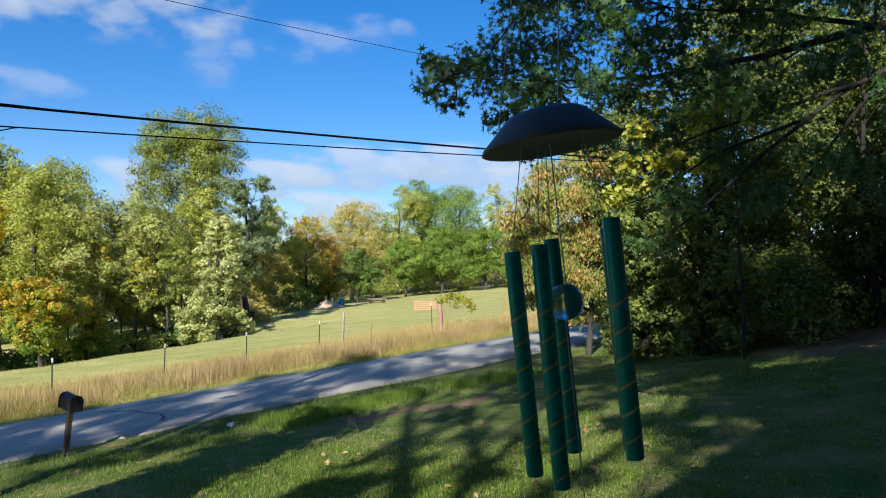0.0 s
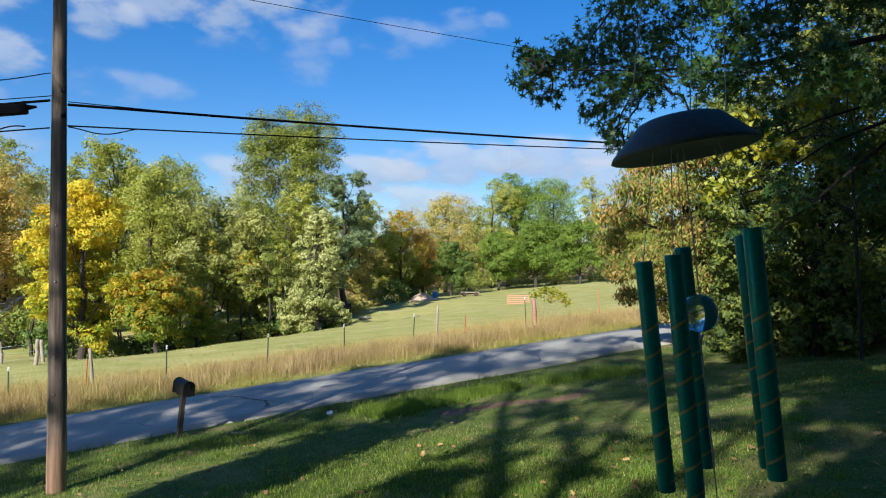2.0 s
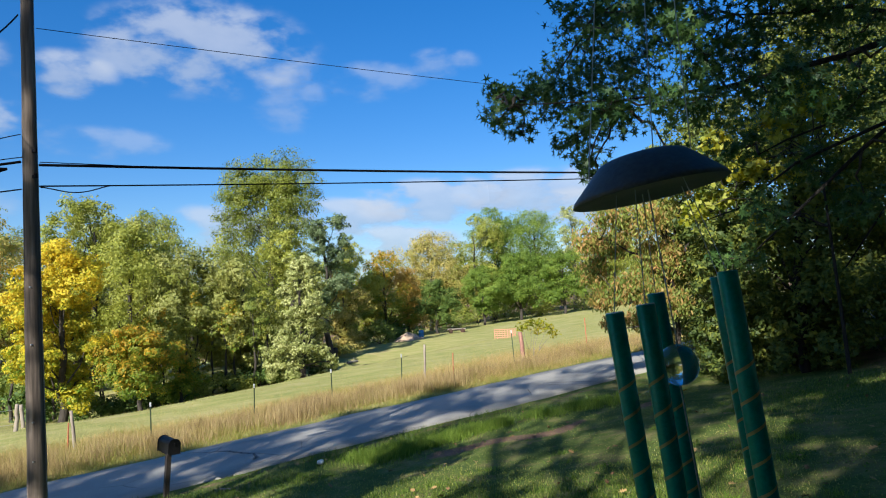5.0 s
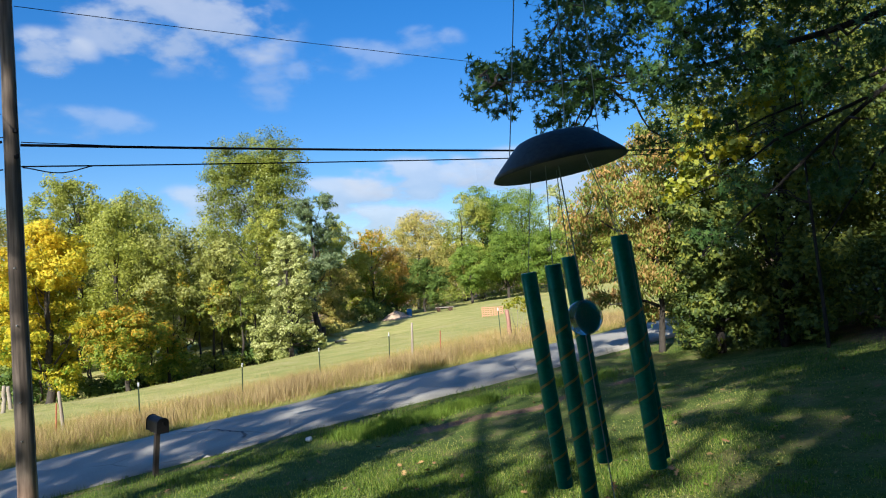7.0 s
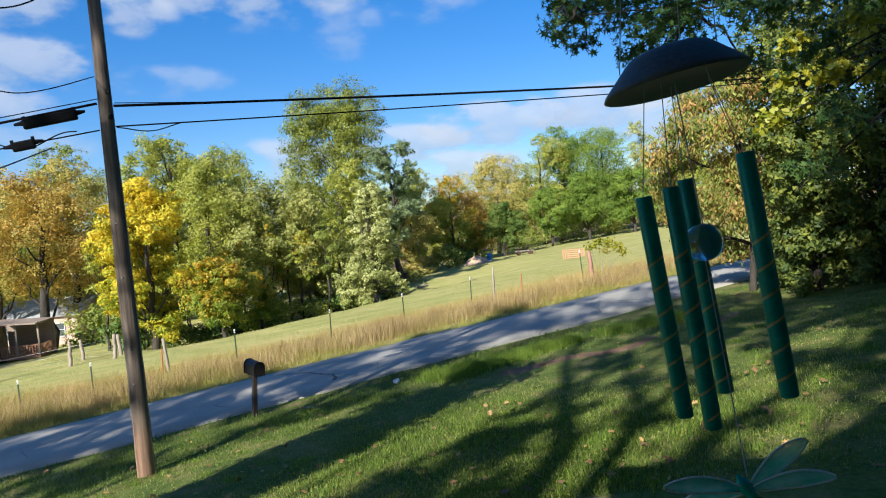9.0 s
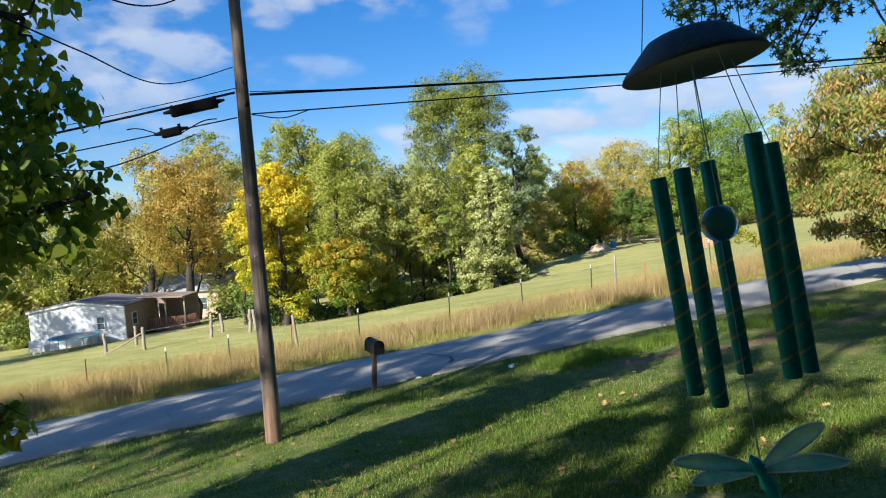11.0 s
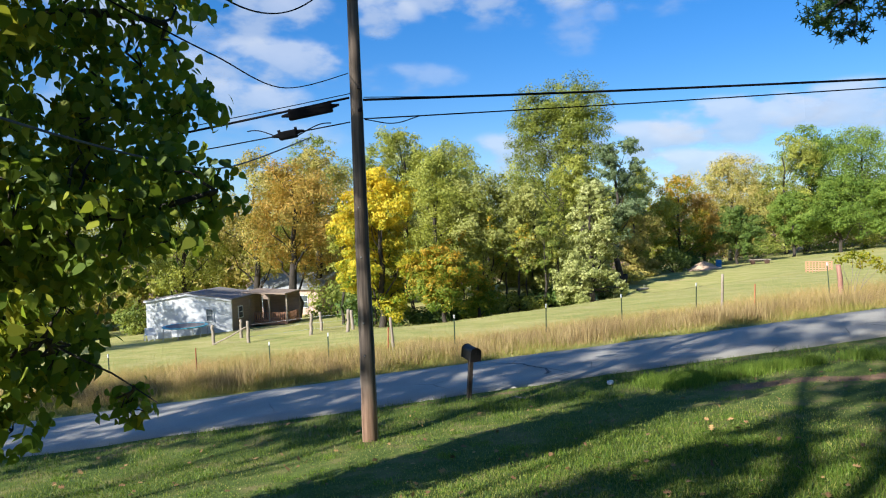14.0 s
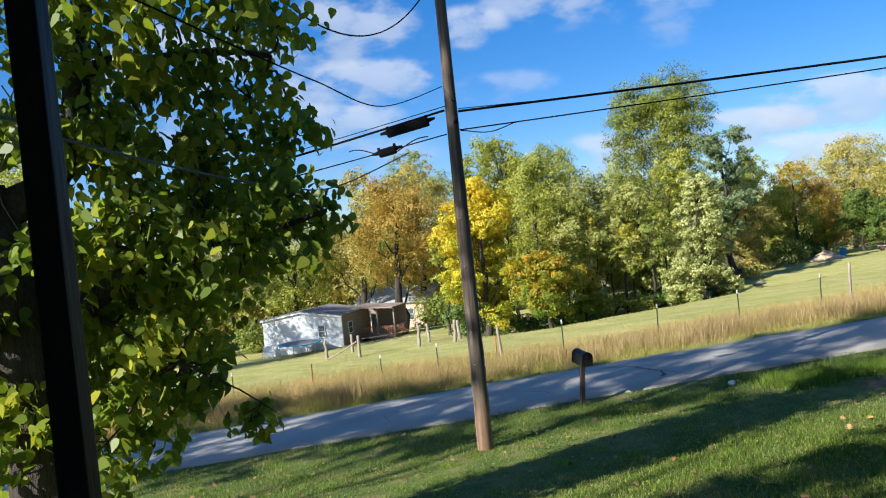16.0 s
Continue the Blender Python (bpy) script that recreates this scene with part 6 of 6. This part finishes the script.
    for wx in (-0.75, 0.75):
        for wy in (-0.55, 0.55):
            tubes("wheel", [[(wx, wy - 0.07, 0.27, 0.01), (wx, wy - 0.07, 0.27, 0.24), (wx, wy - 0.05, 0.27, 0.28), (wx, wy + 0.05, 0.27, 0.28), (wx, wy + 0.07, 0.27, 0.24), (wx, wy + 0.07, 0.27, 0.01)]], rusty, root, 14)
    # litter on the bank
    x, y = -4.65, 15.79
    rng = np.random.default_rng(73)
    bm = bmesh.new()
    bmesh.ops.create_icosphere(bm, subdivisions=2, radius=0.085)
    for v in bm.verts:
        v.co *= 1 + 0.3 * noise.noise(v.co * 20)
        v.co.z = max(v.co.z * 0.75, -0.05)
    ob = part("paper_scrap", bm, WHITE_TIP)
    ob.matrix_basis = pose(x, y, g1(x, y) + 0.04)
    tagged(ob, "crumpled white paper scrap on the grassy bank", "litter")
    bm = bmesh.new()
    box(bm, 0, 0, 0, 0.22, 0.05, 0.03, None, 0.01)
    ob = part("stone", bm, POST_WOOD)
    ob.matrix_basis = pose(-6.2, 14.2, g1(-6.2, 14.2) + 0.05, 4, 8, 30)
    tagged(ob, "pale flat stone in the grass", "stone")


field_things()


# ---------------------------------------------------------------- the porch the camera stands on
PORCH_Z = 2.45
PORCH_PAINT = mat_noise("dark brown porch paint", (0.009, 0.008, 0.008), (0.022, 0.020, 0.020), 10, 0.55, (1, 1, 0.1), 0.2)
DECK = mat_noise("grey deck boards", (0.16, 0.13, 0.11), (0.32, 0.28, 0.24), 6, 0.85, (0.1, 1, 1))
HOUSE_WALL = mat_noise("tan house siding", (0.40, 0.36, 0.30), (0.55, 0.50, 0.43), 2, 0.8, (0.3, 0.3, 8), 0.3)


# unseen behind the camera; walls and roofs are sized to shade porch and lawn
def own_house():
    bm = bmesh.new()
    box(bm, 3.2, -2.1, (PORCH_Z + 5.2) / 2 - 0.4, 13.4, 0.2, 5.2 - PORCH_Z + 2.4)
    tagged(part("wall_house", bm, HOUSE_WALL), "tan siding wall behind the porch", "wall", kind="structure")
    bm = bmesh.new()
    box(bm, 2.9, -5.7, 3.0, 13.2, 7.0, 4.6)
    tagged(part("house_body", bm, HOUSE_WALL), "tan house behind the porch", "house", kind="structure")
    fl = tagged(new("porch_floor"), "grey wooden porch floor of narrow boards", "floor", kind="structure")
    me = None
    for k in range(60):
        if me is None:
            bm = bmesh.new()
            box(bm, 0, 0, PORCH_Z - 0.02, 0.135, 2.65, 0.035, None, 0.003)
            o = part("deck_board", bm, DECK, fl)
            me = o.data
        else:
            o = new("deck_board", me)
            o.parent = fl
        o.location = (-1.2 + k * 0.14, -0.65, 0)
    bm = bmesh.new()
    box(bm, 2.95, 0.60, PORCH_Z - 0.5, 8.4, 0.06, 0.9)
    tagged(part("trim_skirt", bm, PORCH_PAINT), "dark skirt board under the porch floor", "trim", kind="structure")
    bm = bmesh.new()
    box(bm, 2.95, 0.62, 4.95, 8.5, 0.09, 0.19, None, 0.006)
    tagged(part("trim_beam", bm, PORCH_PAINT), "dark porch beam along the eave", "beam", kind="structure")
    bm = bmesh.new()
    box(bm, 2.6, -0.85, 5.10, 9.2, 2.9, 0.08)
    tagged(part("ceiling", bm, HOUSE_WALL), "painted porch ceiling", "ceiling", kind="structure")
    bm = bmesh.new()
    box(bm, 2.6, -0.85, 5.53, 9.4, 2.9, 0.10, Matrix.Rotation(radians(-9), 4, "X"))
    tagged(part("roof_porch", bm, SHINGLE), "grey shingle lean-to roof over the porch", "roof", kind="structure")
    bm = bmesh.new()
    for y in (-3.0, -9.0):
        tri = [bm.verts.new(p) for p in ((-3.4, y, 5.2), (9.6, y, 5.2), (3.1, y, 13.2))]
        bk = [bm.verts.new(p) for p in ((-3.4, y - 0.15, 5.2), (9.6, y - 0.15, 5.2), (3.1, y - 0.15, 13.2))]
        bm.faces.new(tri)
        bm.faces.new(bk[::-1])
        for i in range(3):
            bm.faces.new((tri[i], bk[i], bk[(i + 1) % 3], tri[(i + 1) % 3]))
    bmesh.ops.recalc_face_normals(bm, faces=bm.faces)
    tagged(part("wall_gable", bm, HOUSE_WALL), "tan gable walls of the house", "wall", kind="structure")
    bm = bmesh.new()
    for s in (1, -1):
        box(bm, 3.1 + s * 3.45, -6.25, 9.15, 10.4, 6.3, 0.12, Matrix.Rotation(radians(49.8 * s), 4, "Y"))
    tagged(part("roof_house", bm, SHINGLE), "grey shingle roof over house and porch", "roof", kind="structure")


own_house()


def porch_post(x, y, rz, label):
    root = empty("porch_post", x, y, PORCH_Z, rz, label, "porch post", "porch posts")
    bm = bmesh.new()
    box(bm, 0, 0, 1.2, 0.0251, 0.0251, 2.42, None, 0.002)
    part("shaft", bm, PORCH_PAINT, root)
    bm = bmesh.new()
    box(bm, 0, 0, 0.05, 0.05, 0.05, 0.10, None, 0.004)
    part("base", bm, PORCH_PAINT, root)


# place and thickness are set to fit its width in the camera's view
porch_post(-0.731, 0.222, 40.5, "dark brown porch post, thinned and placed to fit the camera's view")


def spinner():
    """A twisted dark ribbon that hangs from the porch beam."""
    x, y = -0.799, 0.162
    root = empty("wind_spinner", x, y, 3.867, 0, "dark twisted ribbon wind spinner hung from the porch", "wind spinner")
    n = 90
    V, F = [], []
    for i in range(n):
        t = i / (n - 1)
        a = t * math.pi * 3.6 + 0.5
        w = 0.0122 * (0.6 + 0.4 * math.sin(math.pi * t))
        for s in (-1, 1):
            V.append((s * w * math.cos(a) - 0.09 * t * t * 0 + 0.012 * math.sin(2.2 * t), s * w * math.sin(a), 0.379 * (1 - t) - 0.025))
    F = [(2 * i, 2 * i + 1, 2 * i + 3, 2 * i + 2) for i in range(n - 1)]
    me = mesh_np("ribbon", V, F, PORCH_PAINT, smooth=True)
    ob = child("ribbon", me, root)
    so = ob.modifiers.new("thick", "SOLIDIFY")
    so.thickness = 0.002
    tubes("string", [[(0, 0, 0.349, 0.001), (0, 0.12, 0.70, 0.001), (0, 0.40, 1.0, 0.001)]], BLACK_WIRE, root, 5)


spinner()


def wind_chime():
    c = np.array([0.041, 0.660, 4.205])
    root = empty("wind_chime", *c, 0, "dark-capped wind chime with teal tubes, glass ball and dragonfly", "wind chime")
    cap_m = mat_noise("matt black cap", (0.085, 0.09, 0.105), (0.14, 0.148, 0.165), 30, 0.5, bumps=0.05)
    teal = mat_noise("teal lacquered tube", (0.006, 0.20, 0.165), (0.012, 0.34, 0.27), 40, 0.3, bumps=0.0, metal=0.1)
    gold = mat_noise("gold stripe", (0.30, 0.29, 0.12), (0.46, 0.43, 0.20), 40, 0.45, metal=0.0, bumps=0)
    thread = mat_noise("clear thread", (0.45, 0.49, 0.56), (0.62, 0.66, 0.72), 40, 0.5, bumps=0)
    tilt = Matrix.Rotation(radians(-9), 4, "Y") @ Matrix.Rotation(radians(-2), 4, "X")
    # cap: a shallow lid, open below
    prof = [(0.0, 0.0215), (0.029, 0.0212), (0.035, 0.0190), (0.040, 0.0145), (0.0608, -0.0055), (0.0625, -0.009), (0.0605, -0.0095), (0.045, -0.006), (0.0, -0.005)]
    n = 40
    V, F = [], []
    for r, z in prof:
        for j in range(n):
            a = 2 * math.pi * j / n
            V.append(tilt @ Vector((max(r, 0.0004) * math.cos(a), max(r, 0.0004) * math.sin(a), z)) * 0.95)
    for i in range(len(prof) - 1):
        for j in range(n):
            F.append((i * n + j, i * n + (j + 1) % n, (i + 1) * n + (j + 1) % n, (i + 1) * n + j))
    child("cap", mesh_np("cap", V, F, cap_m, smooth=True), root, "matt black shallow solar cap")
    tubes_at = [((0.009, 0.652, 4.107), (0.030, 0.654, 3.921)), ((0.029, 0.634, 4.113), (0.049, 0.634, 3.917)), ((0.048, 0.694, 4.119), (0.070, 0.694, 3.930)),
                ((0.082, 0.614, 4.134), (0.102, 0.613, 3.947)), ((0.100, 0.703, 4.130), (0.123, 0.702, 3.930))]
    for k, (a, b) in enumerate(tubes_at):
        a, b = np.array(a) - c, np.array(b) - c
        d = unit(b - a)
        ob = tubes("tube", [np.array([(*(a + d * 0.0006), 0.0046), (*a, 0.0064), (*(a + d * 0.001), 0.0069), (*(b - d * 0.001), 0.0069), (*b, 0.0064), (*(b - d * 0.0006), 0.0046), (*(b - d * 0.02), 0.0046)])], teal, root, 20, "teal lacquered metal tube with gold stripes")
        u = unit(np.cross(d, [0, 1, 0]))
        w = np.cross(d, u)
        ln = np.linalg.norm(b - a)
        VV, FF = [], []
        m = 110
        for i in range(m):
            t = i / (m - 1)
            ph = t * 2 * math.pi * 6.2 + k
            for s in (-0.0012, 0.0012):
                VV.append(a + d * (0.26 * ln + (0.74 * ln - 0.008) * t + s) + 0.00705 * (math.cos(ph) * u + math.sin(ph) * w))
        FF = [(2 * i, 2 * i + 1, 2 * i + 3, 2 * i + 2) for i in range(m - 1)]
        child("stripe", mesh_np("stripe", VV, FF, gold, smooth=True), ob, "thin gold spiral stripe")
        top = Vector(a * [0.62, 0.62, 0])
        top = tilt @ Vector((top.x - 0.006, top.y, -0.006))
        tubes("thread", [[(*top, 0.0004), (*a, 0.0004)]], thread, root, 5, "thin suspension thread")
    ball = np.array([0.056, 0.664, 4.065]) - c
    bm = bmesh.new()
    bmesh.ops.create_uvsphere(bm, u_segments=40, v_segments=24, radius=0.0157, matrix=Matrix.Translation(ball))
    gl, nt, bs, ln2 = nodes_of("clear glass")
    bs.inputs["Transmission Weight"].default_value, bs.inputs["Roughness"].default_value, bs.inputs["IOR"].default_value = 1.0, 0.02, 1.5
    bs.inputs["Base Color"].default_value = (0.93, 0.97, 1.0, 1)
    part("glass_ball", bm, gl, root, "clear glass ball", True)
    tubes("thread", [[(0.0, 0, -0.006, 0.0006), (*(ball + [0, 0, 0.0155]), 0.0006)]], thread, root, 5, "thin suspension thread")
    fly = np.array([0.077, 0.664, 3.853]) - c
    tubes("thread", [[(*(ball - [0, 0, 0.0155]), 0.0006), (*(fly + [0, 0, 0.012]), 0.0006)]], thread, root, 5, "thin suspension thread")
    for s, up in ((-0.040, 0.55), (0.012, 0.55), (0.042, 0.55)):
        p = tilt @ Vector((s, 0.02 if s else -0.03, 0.015))
        tubes("thread", [[(*p, 0.0005), (0.004, -0.03, up, 0.0005)]], thread, root, 5, "thin hanging thread")
    tubes("hook", [[(0.004, -0.03, 0.55, 0.002), (0.004, -0.03, 0.58, 0.002), (0.004, -0.028, 0.66, 0.002)]], BLACK_WIRE, root, 7)
    # dragonfly
    gm = mat_noise("green enamel", (0.01, 0.34, 0.26), (0.03, 0.52, 0.42), 60, 0.25, bumps=0.0, metal=0.4)
    wing, nt, bs, ln2 = nodes_of("translucent teal wing")
    col = ramp(nt, tex_noise(nt, 60, 3), [(0.3, (0.06, 0.72, 0.62)), (0.7, (0.40, 0.95, 0.95))])
    ln2.new(col, bs.inputs["Base Color"])
    bs.inputs["Roughness"].default_value, bs.inputs["Transmission Weight"].default_value = 0.25, 0.15
    bs.inputs["Alpha"].default_value = 0.68
    rim = mat_noise("pale wing rim", (0.50, 0.72, 0.78), (0.75, 0.88, 0.92), 60, 0.3, bumps=0)
    tail = np.array([0.093, 0.655, 3.826]) - c
    body = [fly + (tail - fly) * t for t in np.linspace(-0.45, 1.6, 12)]
    rad = [0.001, 0.0055, 0.0065, 0.004, 0.0068, 0.0070, 0.0055, 0.0035, 0.0032, 0.0030, 0.0026, 0.0008]
    tubes("body", [[(*p, r) for p, r in zip(body, rad)]], gm, root, 14, "green enamel dragonfly body")
    for tip, wd in (((0.008, 0.650, 3.862), 0.0105), ((0.127, 0.672, 3.893), 0.0105), ((0.143, 0.655, 3.868), 0.0100), ((0.021, 0.675, 3.834), 0.0100)):
        t2 = np.array(tip) - c
        ax = t2 - fly
        ln = np.linalg.norm(ax)
        d = ax / ln
        sd = unit(np.cross(d, [0.05, 1, 0.25]))
        q = np.linspace(0, 1, 15)
        ww = wd * np.sin(np.pi * np.clip(q * 0.93 + 0.05, 0, 1)) ** 0.7 * (0.55 + 0.45 * q)
        mid = fly + np.outer(q * ln, d) + np.outer(0.004 * np.sin(np.pi * q), [0, -0.4, 1])
        A, B = mid + ww[:, None] * sd, mid - ww[:, None] * sd
        V = np.stack([A, B], 1).reshape(-1, 3)
        F = [(2 * i, 2 * i + 1, 2 * i + 3, 2 * i + 2) for i in range(14)]
        wob = child("wing", mesh_np("wing", V, F, wing, smooth=True), root, "translucent teal wing with a pale rim")
        so = wob.modifiers.new("thick", "SOLIDIFY")
        so.thickness = 0.0008
        loop = np.concatenate([A, B[::-1]])
        tubes("rim", [[(*p, 0.0009) for p in loop]], rim, wob, 6)


wind_chime()


# ---------------------------------------------------------------- clouds, far off
def cloud_mat(name, cover, soft, grain, wide, bias=-0.45):
    """Vapour: thick in the middle, torn towards the rim; it glows, with light from above painted in."""
    m, nt, b, ln = nodes_of(name)
    nt.nodes.remove(b)

    def calc(op, a, c, d=None):
        k = nt.nodes.new("ShaderNodeMath")
        k.operation = op
        for i, v in enumerate((a, c, d)):
            if v is None:
                continue
            if isinstance(v, (int, float)):
                k.inputs[i].default_value = v
            else:
                ln.new(v, k.inputs[i])
        return k.outputs[0]

    co = nt.nodes.new("ShaderNodeTexCoord")
    oi = nt.nodes.new("ShaderNodeObjectInfo")
    mp = nt.nodes.new("ShaderNodeMapping")
    mp.inputs["Scale"].default_value = (wide, 1.0, 1.0)
    ln.new(co.outputs["Object"], mp.inputs[0])
    nz = nt.nodes.new("ShaderNodeTexNoise")
    nz.noise_dimensions = "4D"
    nz.inputs["Scale"].default_value, nz.inputs["Detail"].default_value, nz.inputs["Roughness"].default_value = grain, 7, 0.52
    ln.new(mp.outputs[0], nz.inputs["Vector"])
    ln.new(calc("MULTIPLY", oi.outputs["Random"], 37.0), nz.inputs["W"])
    sp = nt.nodes.new("ShaderNodeSeparateXYZ")
    ln.new(co.outputs["Generated"], sp.inputs[0])
    u, v = calc("MULTIPLY_ADD", sp.outputs[0], 2.0, -1.0), calc("MULTIPLY_ADD", sp.outputs[1], 2.0, -1.0)
    rim = calc("POWER", calc("ADD", calc("MULTIPLY", u, u), calc("MULTIPLY", v, v)), 0.8)
    d = calc("SUBTRACT", calc("MULTIPLY_ADD", nz.outputs["Fac"], 1.9, bias), calc("MULTIPLY", rim, 0.40))
    al = nt.nodes.new("ShaderNodeMapRange")
    al.interpolation_type = "SMOOTHSTEP"
    al.inputs["From Min"].default_value, al.inputs["From Max"].default_value = 0.16, 0.16 + soft
    al.inputs["To Max"].default_value = cover
    ln.new(d, al.inputs["Value"])
    fade = nt.nodes.new("ShaderNodeMapRange")
    fade.interpolation_type = "SMOOTHSTEP"
    fade.inputs["From Min"].default_value, fade.inputs["From Max"].default_value = 0.95, 0.45
    ln.new(calc("MAXIMUM", rim, 0.0), fade.inputs["Value"])
    thick = calc("MULTIPLY", al.outputs[0], fade.outputs[0])
    em = nt.nodes.new("ShaderNodeEmission")
    # light painted into the glow: whiter towards the top and in thick parts
    painted_light = calc("ADD", calc("MULTIPLY", v, 0.35), nz.outputs["Fac"])
    ln.new(ramp(nt, painted_light, [(0.3, (0.62, 0.70, 0.82)), (0.75, (0.93, 0.94, 0.96))]), em.inputs["Color"])
    em.inputs["Strength"].default_value = CLOUD_GLOW
    tr = nt.nodes.new("ShaderNodeBsdfTransparent")
    ms = nt.nodes.new("ShaderNodeMixShader")
    ln.new(thick, ms.inputs[0])
    ln.new(tr.outputs[0], ms.inputs[1])
    ln.new(em.outputs[0], ms.inputs[2])
    ln.new(ms.outputs[0], nt.nodes["Material Output"].inputs["Surface"])
    return m


CLOUD_GLOW = 0.36
BANK = cloud_mat("flat cloud bank", 0.66, 0.34, 0.019, 0.45, -0.34)
PUFF, VEIL = cloud_mat("cloud", 0.60, 0.42, 0.014, 0.55, -0.38), cloud_mat("thin cloud", 0.30, 0.55, 0.016, 0.5, -0.38)
for az, el, w, h, kind in [(-24.2, 18.6, 21, 9, PUFF), (-17.9, 15.2, 7.5, 7, VEIL), (-17.6, 16.6, 4.5, 3.0, VEIL), (-33.4, 16.2, 8, 4.2, PUFF), (-10.8, 16.3, 10, 4.0, VEIL), (-5.5, 17.5, 8, 3.0, VEIL),
                           (-13.2, 5.8, 13, 3.8, BANK), (-6.2, 6.8, 17, 4.6, BANK), (1.8, 7.1, 16, 4.6, BANK), (6.0, 5.6, 14, 4.0, BANK), (-9.6, 3.5, 13, 3.6, BANK), (-23.6, 5.0, 11, 5.0, PUFF),
                           (-42.0, 12.7, 19, 5.0, PUFF), (-45.0, 9.8, 15, 4.4, PUFF), (-43.2, 16.6, 15, 7.5, PUFF), (-31.0, 11.4, 11, 3.2, VEIL), (-41.5, 6.8, 15, 5.0, VEIL), (-60, 9, 26, 10, VEIL), (-55, 15, 20, 8, PUFF)]:
    D = 1800.0
    p = Vector(view_place(az, el, D))
    bm = bmesh.new()
    sx, sy = D * math.tan(radians(w / 2)), D * math.tan(radians(h / 2))
    bmesh.ops.create_grid(bm, x_segments=2, y_segments=2, size=1.0)
    bmesh.ops.scale(bm, vec=(sx, sy, 1), verts=bm.verts)
    ob = part("backdrop_cloud", bm, kind)
    ob.matrix_world = Matrix.Translation(p) @ (Vector((0, 0, 4.1)) - p).to_track_quat("Z", "Y").to_matrix().to_4x4()
    tagged(ob, "soft white fair-weather cloud in the sky", "cloud", kind="structure")
